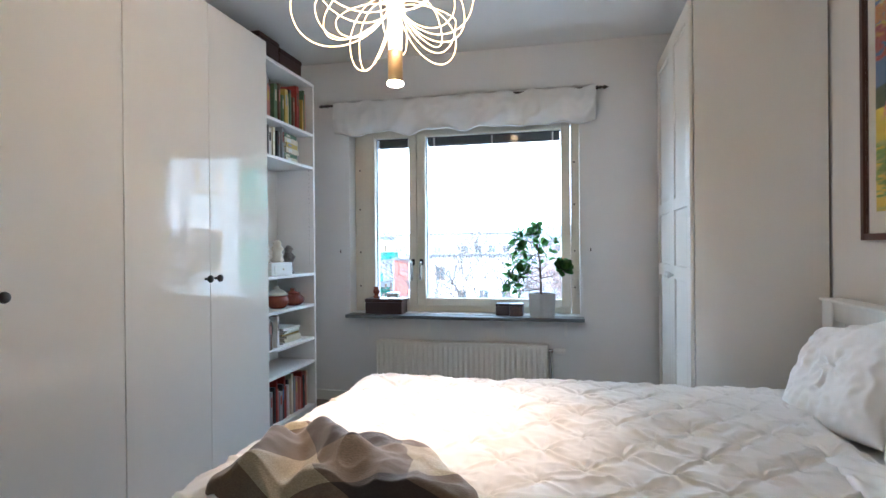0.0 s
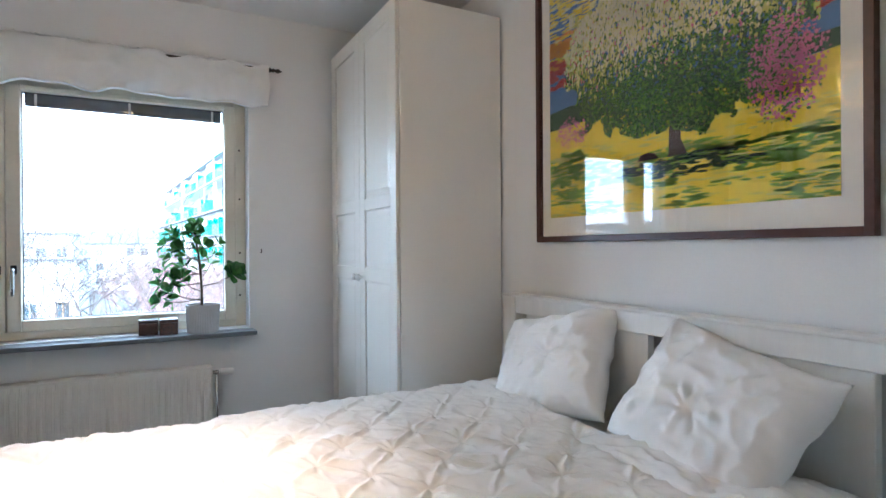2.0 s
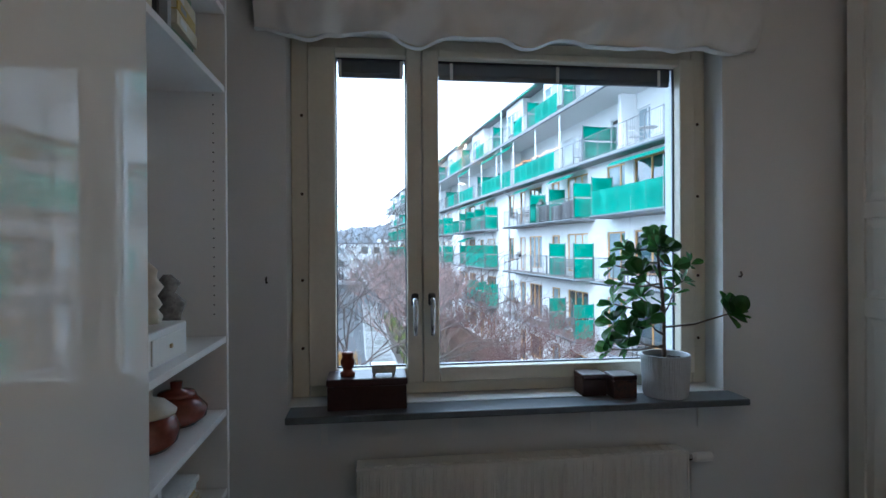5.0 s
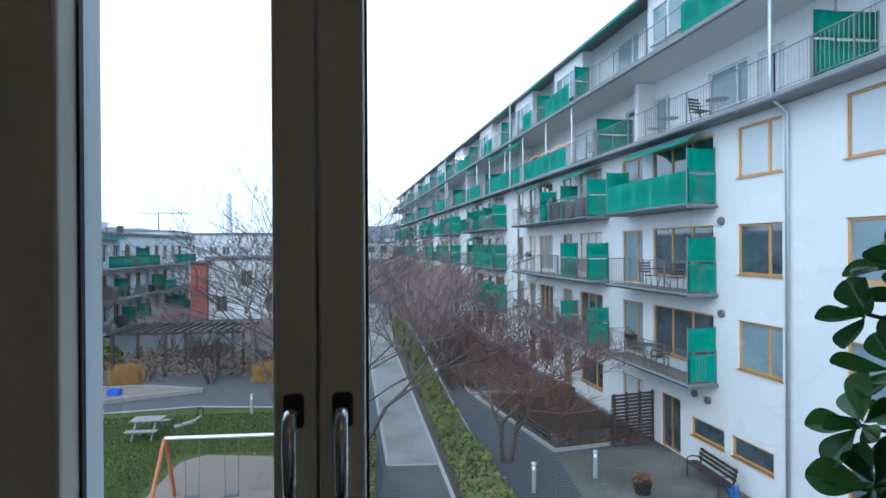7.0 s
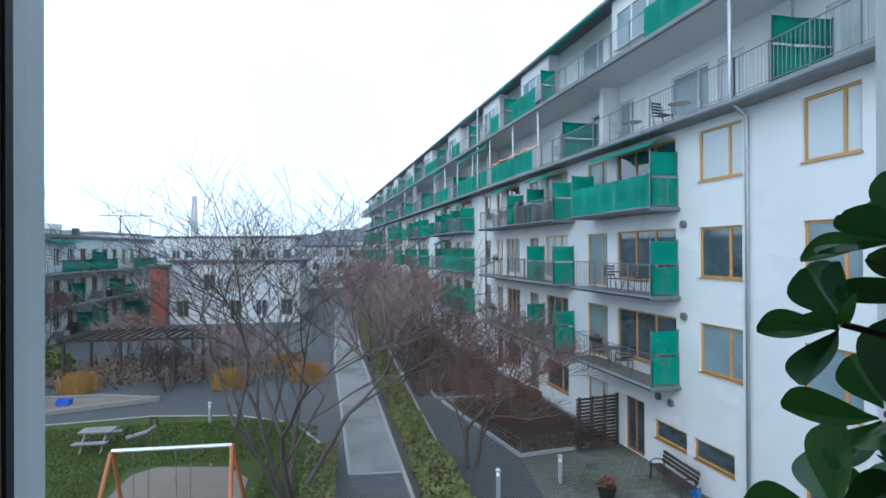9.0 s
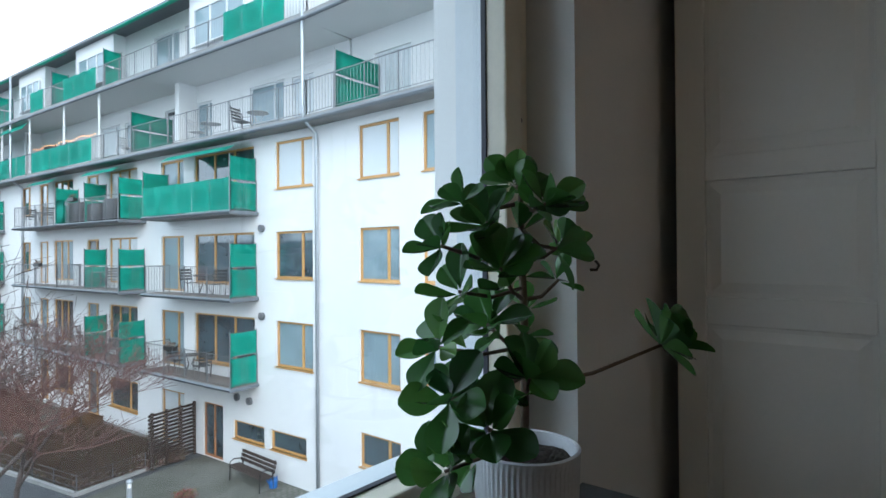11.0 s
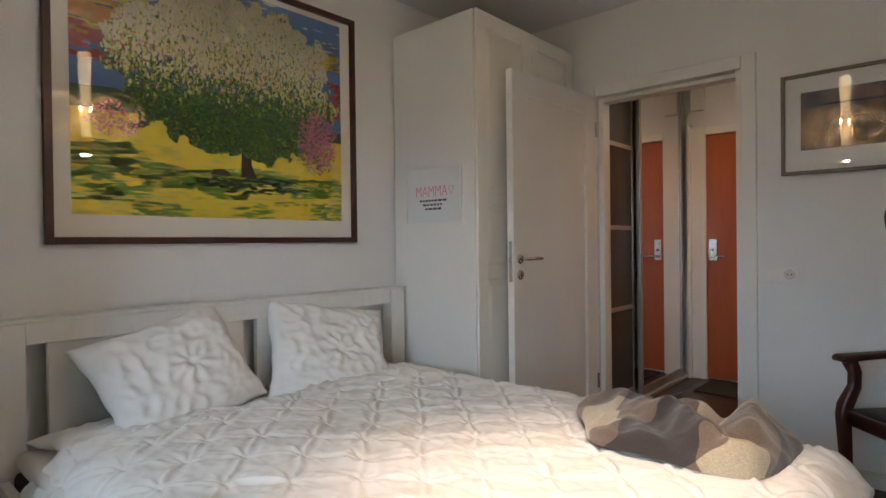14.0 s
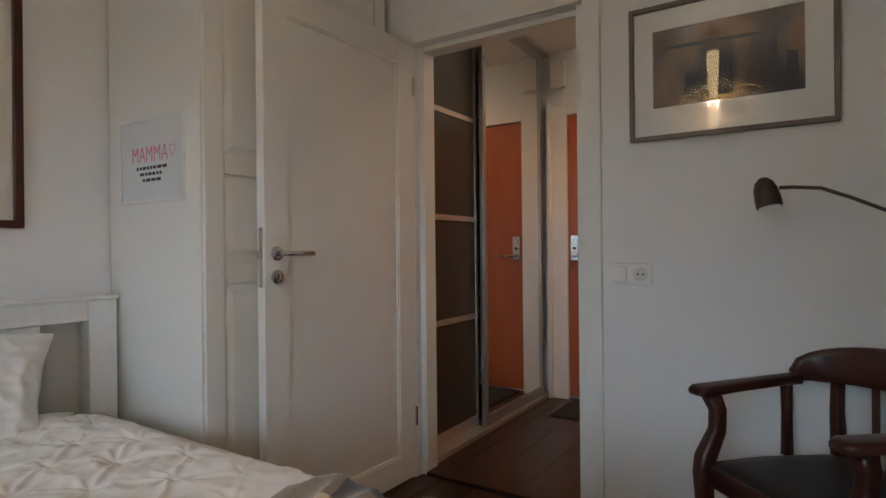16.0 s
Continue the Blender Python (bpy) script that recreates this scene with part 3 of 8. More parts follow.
# ---- bedroom door ----
leaf = thing("door_1", (1.32, -4.13, 0.01), "white panelled bedroom door standing open", "door", kind="structure")
LM = Matrix.Translation((1.322, -4.122, 0.0)) @ Matrix.Rotation(radians(-1.9), 4, "Z")


def lpart(name, bm, mat, parent, label="", smooth=False):
    bmesh.ops.transform(bm, matrix=LM, verts=bm.verts)
    return part(name, bm, mat, parent, label, smooth)


bm = bmesh.new()
for a, b, c, d in ((0, 0.105, 0.012, 2.045), (0.741, 0.846, 0.012, 2.045), (0.105, 0.741, 0.012, 0.13), (0.105, 0.741, 1.935, 2.045)):
    box(bm, 0, 0.04, a, b, c, d, 0.002)
box(bm, 0.011, 0.029, 0.105, 0.741, 0.13, 1.935)
for x in (0.003, 0.037):
    for a, b, c, d in ((0.105, 0.115, 0.13, 1.935), (0.731, 0.741, 0.13, 1.935), (0.115, 0.731, 0.13, 0.14), (0.115, 0.731, 1.925, 1.935)):
        box(bm, min(x, 0.02), max(x, 0.02), a, b, c, d, 0.002)
lpart("door_panel", bm, TRIM, leaf)
for z, r in ((1.068, 0.026), (0.985, 0.026)):
    bm = tube(bmesh.new(), [(0, 0.793, z), (-0.004, 0.793, z), (-0.007, 0.793, z)], [r, r, r - 0.003], 24)
    rs = lpart("rosette", bm, CHROME, leaf, "round steel rosette", True)
    if z > 1:
        lpart("door_handle", tube(bmesh.new(), [(-0.007, 0.793, z), (-0.040, 0.793, z), (-0.05, 0.786, z), (-0.053, 0.768, z), (-0.053, 0.668, z)], [0.009, 0.009, 0.0095, 0.0095, 0.009], 12), CHROME, rs, "brushed steel lever", True)
    else:
        lpart("keyhole", boxbm(-0.0085, -0.006, 0.790, 0.796, z - 0.012, z + 0.012), BLACK, rs)
lpart("lock_plate", boxbm(0.010, 0.030, 0.845, 0.8475, 0.95, 1.16, bevel=0.0008), CHROME, leaf, "steel lock plate in the edge")
lpart("latch", boxbm(0.013, 0.027, 0.847, 0.858, 1.05, 1.075, bevel=0.002), CHROME, leaf)
for z in (0.25, 1.8):
    lpart("hinge", tube(bmesh.new(), [(-0.006, -0.004, z), (-0.006, -0.004, z + 0.09)], 0.007, 10), CHROME, leaf)

# ---- hall ----
sd = thing("sliding_door", (1.41, -4.6, 0), "sliding closet door with dark frosted glass fields", "sliding door")
YA, YB, XS = -4.90, -4.275, 1.412
bm = bmesh.new()
box(bm, XS, XS + 0.03, YA, YA + 0.022, 0.03, 2.47, 0.002)
box(bm, XS, XS + 0.03, YB - 0.022, YB, 0.03, 2.47, 0.002)
for z in (0.03, 0.665, 1.235, 1.815, 2.44):
    box(bm, XS + 0.001, XS + 0.029, YA + 0.0225, YB - 0.0225, z, z + (0.06 if z < 0.1 else 0.03))
part("door_frame", bm, BIRCH, sd, "pale aluminium rails")
for z0, z1 in ((0.09, 0.665), (0.695, 1.235), (1.265, 1.815), (1.845, 2.44)):
    part("glass_field", boxbm(XS + 0.008, XS + 0.02, YA + 0.0225, YB - 0.0225, z0 + 0.0005, z1 - 0.0005), SMOKED, sd, "dark frosted glass field")
md = thing("sliding_mirror_door", (1.36, -5.3, 0), "sliding closet door with full mirror in aluminium frame", "sliding door")
YA, YB, XS = -5.745, -4.875, 1.352
bm = bmesh.new()
box(bm, XS, XS + 0.03, YA, YA + 0.035, 0.03, 2.47, 0.003)
box(bm, XS, XS + 0.03, YB - 0.035, YB, 0.03, 2.47, 0.003)
box(bm, XS + 0.001, XS + 0.029, YA + 0.0355, YB - 0.0355, 0.03, 0.09)
box(bm, XS + 0.001, XS + 0.029, YA + 0.0355, YB - 0.0355, 2.42, 2.47)
part("door_frame", bm, ALU, md, "grey aluminium frame")
part("mirror", boxbm(XS + 0.010, XS + 0.016, YA + 0.0355, YB - 0.0355, 0.0905, 2.4195), MIRROR, md, "full-height mirror")
bm = bmesh.new()
box(bm, 1.33, 1.46, HALL_END + 0.001, SOUTH - 0.135, 0, 0.028, 0.003)
box(bm, 1.33, 1.46, HALL_END + 0.001, SOUTH - 0.135, 2.472, 2.499, 0.003)
setting("trim", bm, BIRCH, "aluminium rails of the sliding doors", "trim")
fd = thing("door_2", (0.75, HALL_END, 0), "orange-brown veneered front door, closed", "door", kind="structure")
part("door_panel", boxbm(0.29, 1.185, HALL_END + 0.001, HALL_END + 0.045, 0.02, 2.02, bevel=0.003), ORANGE, fd)
bm = bmesh.new()
box(bm, 1.187, 1.30, HALL_END + 0.001, HALL_END + 0.06, 0, 2.09, 0.004)
box(bm, 1.30, 1.33, HALL_END + 0.001, HALL_END + 0.085, 0, 2.12, 0.004)
box(bm, 0.175, 0.288, HALL_END + 0.001, HALL_END + 0.06, 0, 2.09, 0.004)
box(bm, 0.2885, 1.1865, HALL_END + 0.001, HALL_END + 0.06, 2.022, 2.09, 0.004)
part("door_frame", bm, TRIM, fd, "cream painted door frame")
bm = boxbm(1.105, 1.165, HALL_END + 0.0455, HALL_END + 0.054, 0.985, 1.165, bevel=0.003)
lp = part("lock_plate", bm, CHROME, fd, "steel lock plate")
for z in (1.13, 1.075):
    part("cylinder", tube(bmesh.new(), [(1.135, HALL_END + 0.054, z), (1.135, HALL_END + 0.062, z)], 0.016 if z > 1.1 else 0.009, 16), BLACK if z < 1.1 else CHROME, lp)
part("door_handle", tube(bmesh.new(), [(1.135, HALL_END + 0.054, 1.02), (1.135, HALL_END + 0.10, 1.02), (1.10, HALL_END + 0.105, 1.02), (1.03, HALL_END + 0.105, 1.02)], 0.009, 10), CHROME, lp, smooth=True)
mt = thing("door_mat", (0.8, -5.55, 0.0), "black fibre mat inside the front door", "mat")
part("mat_body", boxbm(0.35, 1.15, -5.8, -5.35, 0.0, 0.012, bevel=0.004), MAT_DARK, mt)
bx = thing("fuse_box", (1.25, HALL_END, 2.25), "small cream box above the front door", "box")
part("cover", boxbm(1.20, 1.31, HALL_END + 0.001, HALL_END + 0.05, 2.235, 2.42, bevel=0.006), TRIM, bx)
for y in (-4.8, -5.4):
    dl = thing("downlight", (0.55, y, 2.49), "small round recessed ceiling downlight, lit", "ceiling light", "hall downlights")
    part("ring", lathe(bmesh.new(), 0.55, y, [(0.045, 2.493), (0.045, 2.499)], 24), WHITE, dl)
    part("bulb", lathe(bmesh.new(), 0.55, y, [(0.034, 2.489), (0.034, 2.4925)], 24), GLOWBULB, dl, "lit lamp face")

# ---- switch and pictures on the door wall ----
sw = thing("wall_switch", (0.36, SOUTH, 0.95), "white plastic light switch and socket plate", "switch")
part("plate", boxbm(0.245, 0.405, SOUTH + 0.001, SOUTH + 0.013, 0.935, 1.018, bevel=0.004), PLASTIC, sw)
part("rocker", boxbm(0.335, 0.395, SOUTH + 0.0132, SOUTH + 0.019, 0.947, 1.006, bevel=0.003), PLASTIC, sw)
bm = tube(bmesh.new(), [(0.287, SOUTH + 0.0132, 0.977), (0.287, SOUTH + 0.0140, 0.977)], 0.026, 24)
so = part("socket", bm, paint("socket_well", (0.64, 0.63, 0.60), 0.4), sw, "round power socket")
for dx in (-0.009, 0.009):
    part("hole", tube(bmesh.new(), [(0.287 + dx, SOUTH + 0.0141, 0.977), (0.287 + dx, SOUTH + 0.0150, 0.977)], 0.0038, 8), BLACK, so)


def frame_bars(bm, put, a0, a1, z0, z1, w, d0, d1):
    for p, q, r, s in ((a0, a0 + w, z0, z1), (a1 - w, a1, z0, z1), (a0 + w, a1 - w, z0, z0 + w), (a0 + w, a1 - w, z1 - w, z1)):
        put(bm, p, q, r, s, d0, d1)


def on_south(bm, p, q, r, s, d0, d1):
    box(bm, p, q, SOUTH + d0, SOUTH + d1, r, s, 0.002)


def on_east(bm, p, q, r, s, d0, d1):
    box(bm, EAST - d1, EAST - d0, p, q, r, s, 0.002)


p2 = thing("picture", (0.0, SOUTH, 1.47), "dark abstract print in a grey-brown frame behind glass", "picture")
A0, A1, C0, C1 = -0.327, 0.318, 1.468, 1.957
bm = bmesh.new()
frame_bars(bm, on_south, A0, A1, C0, C1, 0.016, 0.002, 0.028)
part("frame", bm, PICFRAME2, p2)
bm = bmesh.new()
on_south(bm, A0 + 0.016, A1 - 0.016, C0 + 0.016, C1 - 0.016, 0.003, 0.012)
part("mat", bm, MATWHITE, p2, "white mat board")
I0, I1, K0, K1 = -0.235, 0.235, 1.585, 1.865
m, n, l, b = node_mat("abstract_print")
tc, mp, wv, rp = n.new("ShaderNodeTexCoord"), n.new("ShaderNodeMapping"), n.new("ShaderNodeTexNoise"), n.new("ShaderNodeValToRGB")
mp.inputs["Scale"].default_value = (7, 1, 3.5)
wv.inputs["Scale"].default_value, wv.inputs["Detail"].default_value = 1.3, 5
l.new(tc.outputs["Object"], mp.inputs[0])
l.new(mp.outputs[0], wv.inputs["Vector"])
l.new(wv.outputs[0], rp.inputs[0])
e = rp.color_ramp.elements
e[0].position, e[0].color, e[1].position, e[1].color = 0.38, (0.012, 0.010, 0.010, 1), 0.62, (0.20, 0.12, 0.06, 1)
e.new(0.5).color = (0.075, 0.045, 0.028, 1)
l.new(rp.outputs[0], b.inputs["Base Color"])
b.inputs["Roughness"].default_value = 0.7
PRINT = m
bm = bmesh.new()
on_south(bm, I0, I1, K0, K1, 0.0122, 0.0132)
pr = part("print", bm, PRINT, p2, "brown and black abstract print")
for x0, x1, z0, z1 in ((-0.16, -0.135, 1.62, 1.80), (-0.03, 0.02, 1.60, 1.74), (-0.12, 0.2, 1.785, 1.805), (0.07, 0.13, 1.60, 1.70), (-0.22, -0.18, 1.60, 1.72)):
    bm = bmesh.new()
    vs = [bm.verts.new((x, SOUTH + 0.0136, z)) for x, z in ((x0, z0), (x1, z0 + 0.006), (x1 - 0.004, z1), (x0 + 0.005, z1 - 0.008))]
    bm.faces.new(vs)
    part("shape", bm, paint("print_black", (0.012, 0.011, 0.012), 0.7, 0.3, 30, 90), pr)
bm = bmesh.new()
on_south(bm, A0 + 0.017, A1 - 0.017, C0 + 0.017, C1 - 0.017, 0.019, 0.021)
gp = part("glass", bm, PICGLASS, p2, "reflecting picture glass")
gp.visible_shadow = False

# ---- the large picture of a blossoming tree ----
p1 = thing("picture", (EAST, -2.12, 1.165), "large colourful print of a blossoming tree in a dark frame", "picture")
A0, A1, C0, C1 = -2.822, -1.432, 1.165, 2.338
bm = bmesh.new()
frame_bars(bm, on_east, A0, A1, C0, C1, 0.026, 0.002, 0.032)
part("frame", bm, PICFRAME, p1)
bm = bmesh.new()
on_east(bm, A0 + 0.026, A1 - 0.026, C0 + 0.026, C1 - 0.026, 0.003, 0.012)
part("mat", bm, MATBOARD, p1, "cream mat board")
U0, U1, V0, V1 = -2.735, -1.515, 1.275, 2.285


def art(name, polys, mat, depth, parent):
    """Flat painted shapes: polys of (u, v), u from 0 at the window side to 1, v up."""
    bm = bmesh.new()
    for pol in polys:
        bm.faces.new([bm.verts.new((EAST - depth, U1 + (U0 - U1) * min(1, max(0, u)), V0 + (V1 - V0) * min(1, max(0, v)))) for u, v in pol])
    bmesh.ops.recalc_face_normals(bm, faces=bm.faces)
    return part(name, bm, mat, parent)


def dab(u, v, a, b, rng, n=7):
    return [(u + a * math.cos(k * 6.283 / n) * rng.uniform(0.6, 1.2), v + b * math.sin(k * 6.283 / n) * rng.uniform(0.6, 1.2)) for k in range(n)]


rng = random.Random(11)
ink = {k: paint("print_" + k, c, 0.75, 0.12, 20, 90, 0.03) for k, c in {
    "blue": (0.09, 0.19, 0.42), "yellow": (0.82, 0.62, 0.03), "pale": (0.78, 0.72, 0.36), "cream": (0.82, 0.76, 0.55), "orange": (0.75, 0.30, 0.05),
    "red": (0.55, 0.05, 0.06), "pink": (0.68, 0.18, 0.32), "leaf": (0.06, 0.18, 0.03), "dark": (0.018, 0.06, 0.022), "grass": (0.20, 0.36, 0.03), "meadowgreen": (0.22, 0.42, 0.04), "trunk": (0.05, 0.025, 0.02), "lime": (0.58, 0.56, 0.12)}.items()}
sheet = art("print", [[(0, 0), (1, 0), (1, 1), (0, 1)]], ink["blue"], 0.0125, p1)
art("meadow", [[(0, 0), (1, 0), (1, 0.40), (0.7, 0.38), (0.3, 0.40), (0, 0.39)]], ink["yellow"], 0.0129, sheet)
art("far_hedge", [[(0, 0.39), (0.3, 0.40), (0.28, 0.45), (0.12, 0.48), (0, 0.47)], [(0.75, 0.39), (1, 0.40), (1, 0.45), (0.8, 0.45)]], ink["dark"], 0.0131, sheet)


def strokes(name, ncount, region, a, b, key, depth):
    ps = []
    while len(ps) < ncount:
        u, v = rng.random(), rng.random()
        if region(u, v):
            ps.append(dab(u, v, a * rng.uniform(0.5, 1.4), b * rng.uniform(0.5, 1.4), rng))
    tagged(art(name, ps, ink[key], depth, sheet), kind="stuff")


def crown(u, v, grow=0.0):
    du, dv = (u - 0.525) / (0.43 + grow), (v - 0.60) / ((0.36 if v > 0.6 else 0.33 + 0.06 * (u - 0.5)) + grow)
    return abs(du) ** 2.4 + abs(dv) ** 2.0 < 1 + 0.5 * noise.noise((u * 7, v * 7, 2)) + 0.3 * noise.noise((u * 22, v * 22, 7))


def fade(v, lo, hi):
    """True more and more often as v goes from lo to hi."""
    return rng.random() < (v - lo) / (hi - lo)


strokes("sky_streak", 330, lambda u, v: v > 0.66 + 0.1 * noise.noise((u * 4, v * 9, 0)) and u < 0.46 - 0.3 * (v - 0.7), 0.026, 0.0065, "yellow", 0.0132)
strokes("sky_streak", 130, lambda u, v: 0.72 < v and u < 0.40, 0.020, 0.004, "pale", 0.01325)
strokes("sky_streak", 26, lambda u, v: v > 0.72 and u > 0.55, 0.026, 0.0035, "pale", 0.0133)
strokes("sky_streak", 60, lambda u, v: abs(v - 0.80) < 0.035 and u > 0.84, 0.028, 0.006, "yellow", 0.0133)
strokes("sky_streak", 90, lambda u, v: 0.66 < v < 0.80 and u < 0.24, 0.026, 0.009, "orange", 0.0133)
strokes("sky_streak", 110, lambda u, v: 0.57 < v < 0.70 and (u < 0.20 or u > 0.95), 0.024, 0.009, "red", 0.0134)
strokes("sky_streak", 40, lambda u, v: 0.52 < v < 0.60 and u > 0.92, 0.02, 0.007, "red", 0.0134)
strokes("grass_stroke", 620, lambda u, v: v < 0.34 and abs(v - 0.165) < 0.05 + 0.13 * noise.noise((u * 4, v * 14, 4)), 0.026, 0.0055, "meadowgreen", 0.0133)
strokes("grass_stroke", 240, lambda u, v: v < 0.3, 0.030, 0.004, "lime", 0.0134)
strokes("grass_stroke", 240, lambda u, v: v < 0.16 and noise.noise((u * 6, v * 25, 9)) > 0.05, 0.026, 0.0045, "grass", 0.0135)
strokes("shadow", 150, lambda u, v: ((u - 0.58) / 0.26) ** 2 + ((v - 0.150) / 0.04) ** 2 < 1 - 0.5 * rng.random(), 0.020, 0.0045, "dark", 0.0136)
art("trunk", [[(u - 0.045, v) for u, v in ((0.585, 0.185), (0.65, 0.185), (0.628, 0.24), (0.63, 0.42), (0.66, 0.55), (0.60, 0.50), (0.54, 0.56), (0.592, 0.40))]], ink["trunk"], 0.0138, sheet)
art("stone", [[(u - 0.03, v) for u, v in ((0.455, 0.185), (0.535, 0.185), (0.52, 0.205), (0.495, 0.213), (0.465, 0.207))]], ink["trunk"], 0.0138, sheet)
strokes("foliage", 2300, lambda u, v: crown(u, v) and not fade(v, 0.42, 0.66), 0.0075, 0.0080, "dark", 0.0139)
strokes("foliage", 2900, lambda u, v: crown(u, v) and not fade(v, 0.40, 0.86), 0.0060, 0.0066, "leaf", 0.0141)
strokes("foliage", 1700, lambda u, v: crown(u, v) and not fade(v, 0.45, 1.0), 0.0048, 0.0056, "grass", 0.0142)
strokes("blossom", 1700, lambda u, v: crown(u, v, 0.03) and fade(v, 0.46, 0.95), 0.0058, 0.0140, "lime", 0.0143)
strokes("blossom", 2300, lambda u, v: crown(u, v, 0.03) and fade(v, 0.50, 0.95), 0.0050, 0.0120, "pale", 0.0144)
strokes("foliage", 1300, lambda u, v: crown(u, v) and not fade(v, 0.5, 0.95), 0.0036, 0.0046, "leaf", 0.0145)
strokes("blossom", 1900, lambda u, v: crown(u, v, 0.02) and fade(v, 0.56, 1.0), 0.0045, 0.0100, "cream", 0.0146)
strokes("foliage", 2000, lambda u, v: crown(u, v) and not fade(v, 0.40, 0.64), 0.0044, 0.0042, "dark", 0.0147)
strokes("foliage", 500, lambda u, v: ((u - 0.87) / 0.10) ** 2 + ((v - 0.38) / 0.16) ** 2 < 0.1 + rng.random(), 0.0045, 0.0050, "leaf", 0.01475)
strokes("blossom", 900, lambda u, v: ((u - 0.88) / 0.10) ** 2 + ((v - 0.39) / 0.16) ** 2 < 0.1 + rng.random(), 0.0042, 0.0046, "pink", 0.0148)
strokes("blossom", 260, lambda u, v: ((u - 0.12) / 0.09) ** 2 + ((v - 0.36) / 0.07) ** 2 < 0.1 + rng.random(), 0.0040, 0.0044, "pink", 0.0148)
strokes("blossom", 130, lambda u, v: crown(u, v) and 0.5 < v < 0.78, 0.0035, 0.0060, "pink", 0.0149)
strokes("foliage", 260, lambda u, v: crown(u, v) and v < 0.66, 0.0030, 0.0036, "grass", 0.0149)
bm = bmesh.new()
on_east(bm, A0 + 0.027, A1 - 0.027, C0 + 0.027, C1 - 0.027, 0.021, 0.0235)
gp = part("glass", bm, PICGLASS, p1, "reflecting picture glass")
gp.visible_shadow = False


# ---- bed ----
bed = thing("bed", (1.0, -2.17, 0), "white wooden double bed with slatted headboard", "bed")
HY0, HY1 = -3.092, -1.255
bm = bmesh.new()
box(bm, 1.965, 2.04, HY0, HY0 + 0.10, 0, 0.905, 0.005)
part("headboard_post", bm, BEDWOOD, bed)
part("headboard_post", boxbm(1.965, 2.04, HY1 - 0.10, HY1, 0, 0.905, bevel=0.005), BEDWOOD, bed)
part("top_rail", boxbm(1.955, 2.05, HY0 - 0.004, HY1 + 0.004, 0.9055, 0.918, bevel=0.004), BEDWOOD, bed)
part("headboard_rail", boxbm(1.972, 2.032, HY0 + 0.1005, HY1 - 0.1005, 0.83, 0.905, bevel=0.003), BEDWOOD, bed)
part("headboard_rail", boxbm(1.972, 2.032, HY0 + 0.1005, HY1 - 0.1005, 0.25, 0.36, bevel=0.003), BEDWOOD, bed)
for a, b in ((-2.845, -2.20), (-2.14, -1.42)):
    part("headboard_panel", boxbm(1.985, 2.018, a, b, 0.3605, 0.8295, bevel=0.003), BEDWOOD, bed)
for y in (HY0 + 0.02, HY1 - 0.05):
    part("side_rail", boxbm(-0.06, 1.964, y, y + 0.03, 0.20, 0.40, bevel=0.003), BEDWOOD, bed)
part("foot_rail", boxbm(-0.09, -0.061, HY0 + 0.02, HY1 - 0.02, 0.15, 0.42, bevel=0.003), BEDWOOD, bed)
for y in (HY0 + 0.02, HY1 - 0.09):
    part("leg", boxbm(-0.095, -0.025, y, y + 0.07, 0, 0.42, bevel=0.004), BEDWOOD, bed)
mattress = thing("mattress", (1.0, -2.17, 0.3), "dark-sided sprung mattress in the bed frame", "mattress")
part("slatted_base", boxbm(-0.05, 1.95, HY0 + 0.052, HY1 - 0.052, 0.25, 0.30), BLACK, mattress)
part("core", boxbm(-0.05, 1.95, HY0 + 0.055, HY1 - 0.055, 0.301, 0.43, bevel=0.02), paint("mattress_side", (0.06, 0.055, 0.055), 0.85, 0.2, 8, 120, 0.2), mattress, "dark mattress side")
part("topper", boxbm(-0.05, 1.95, HY0 + 0.06, HY1 - 0.06, 0.4305, 0.492, bevel=0.025), SHEET, mattress, "white sheeted topper", smooth=True)


def edge_fall(a, flat, r):
    """How far out and down a hanging cloth lies, a metres from the middle."""
    if a < flat:
        return a, 0.0
    t = min((a - flat) / r, math.pi / 2)
    return flat + r * math.sin(t), r * (1 - math.cos(t)) + max(0, a - flat - r * math.pi / 2)


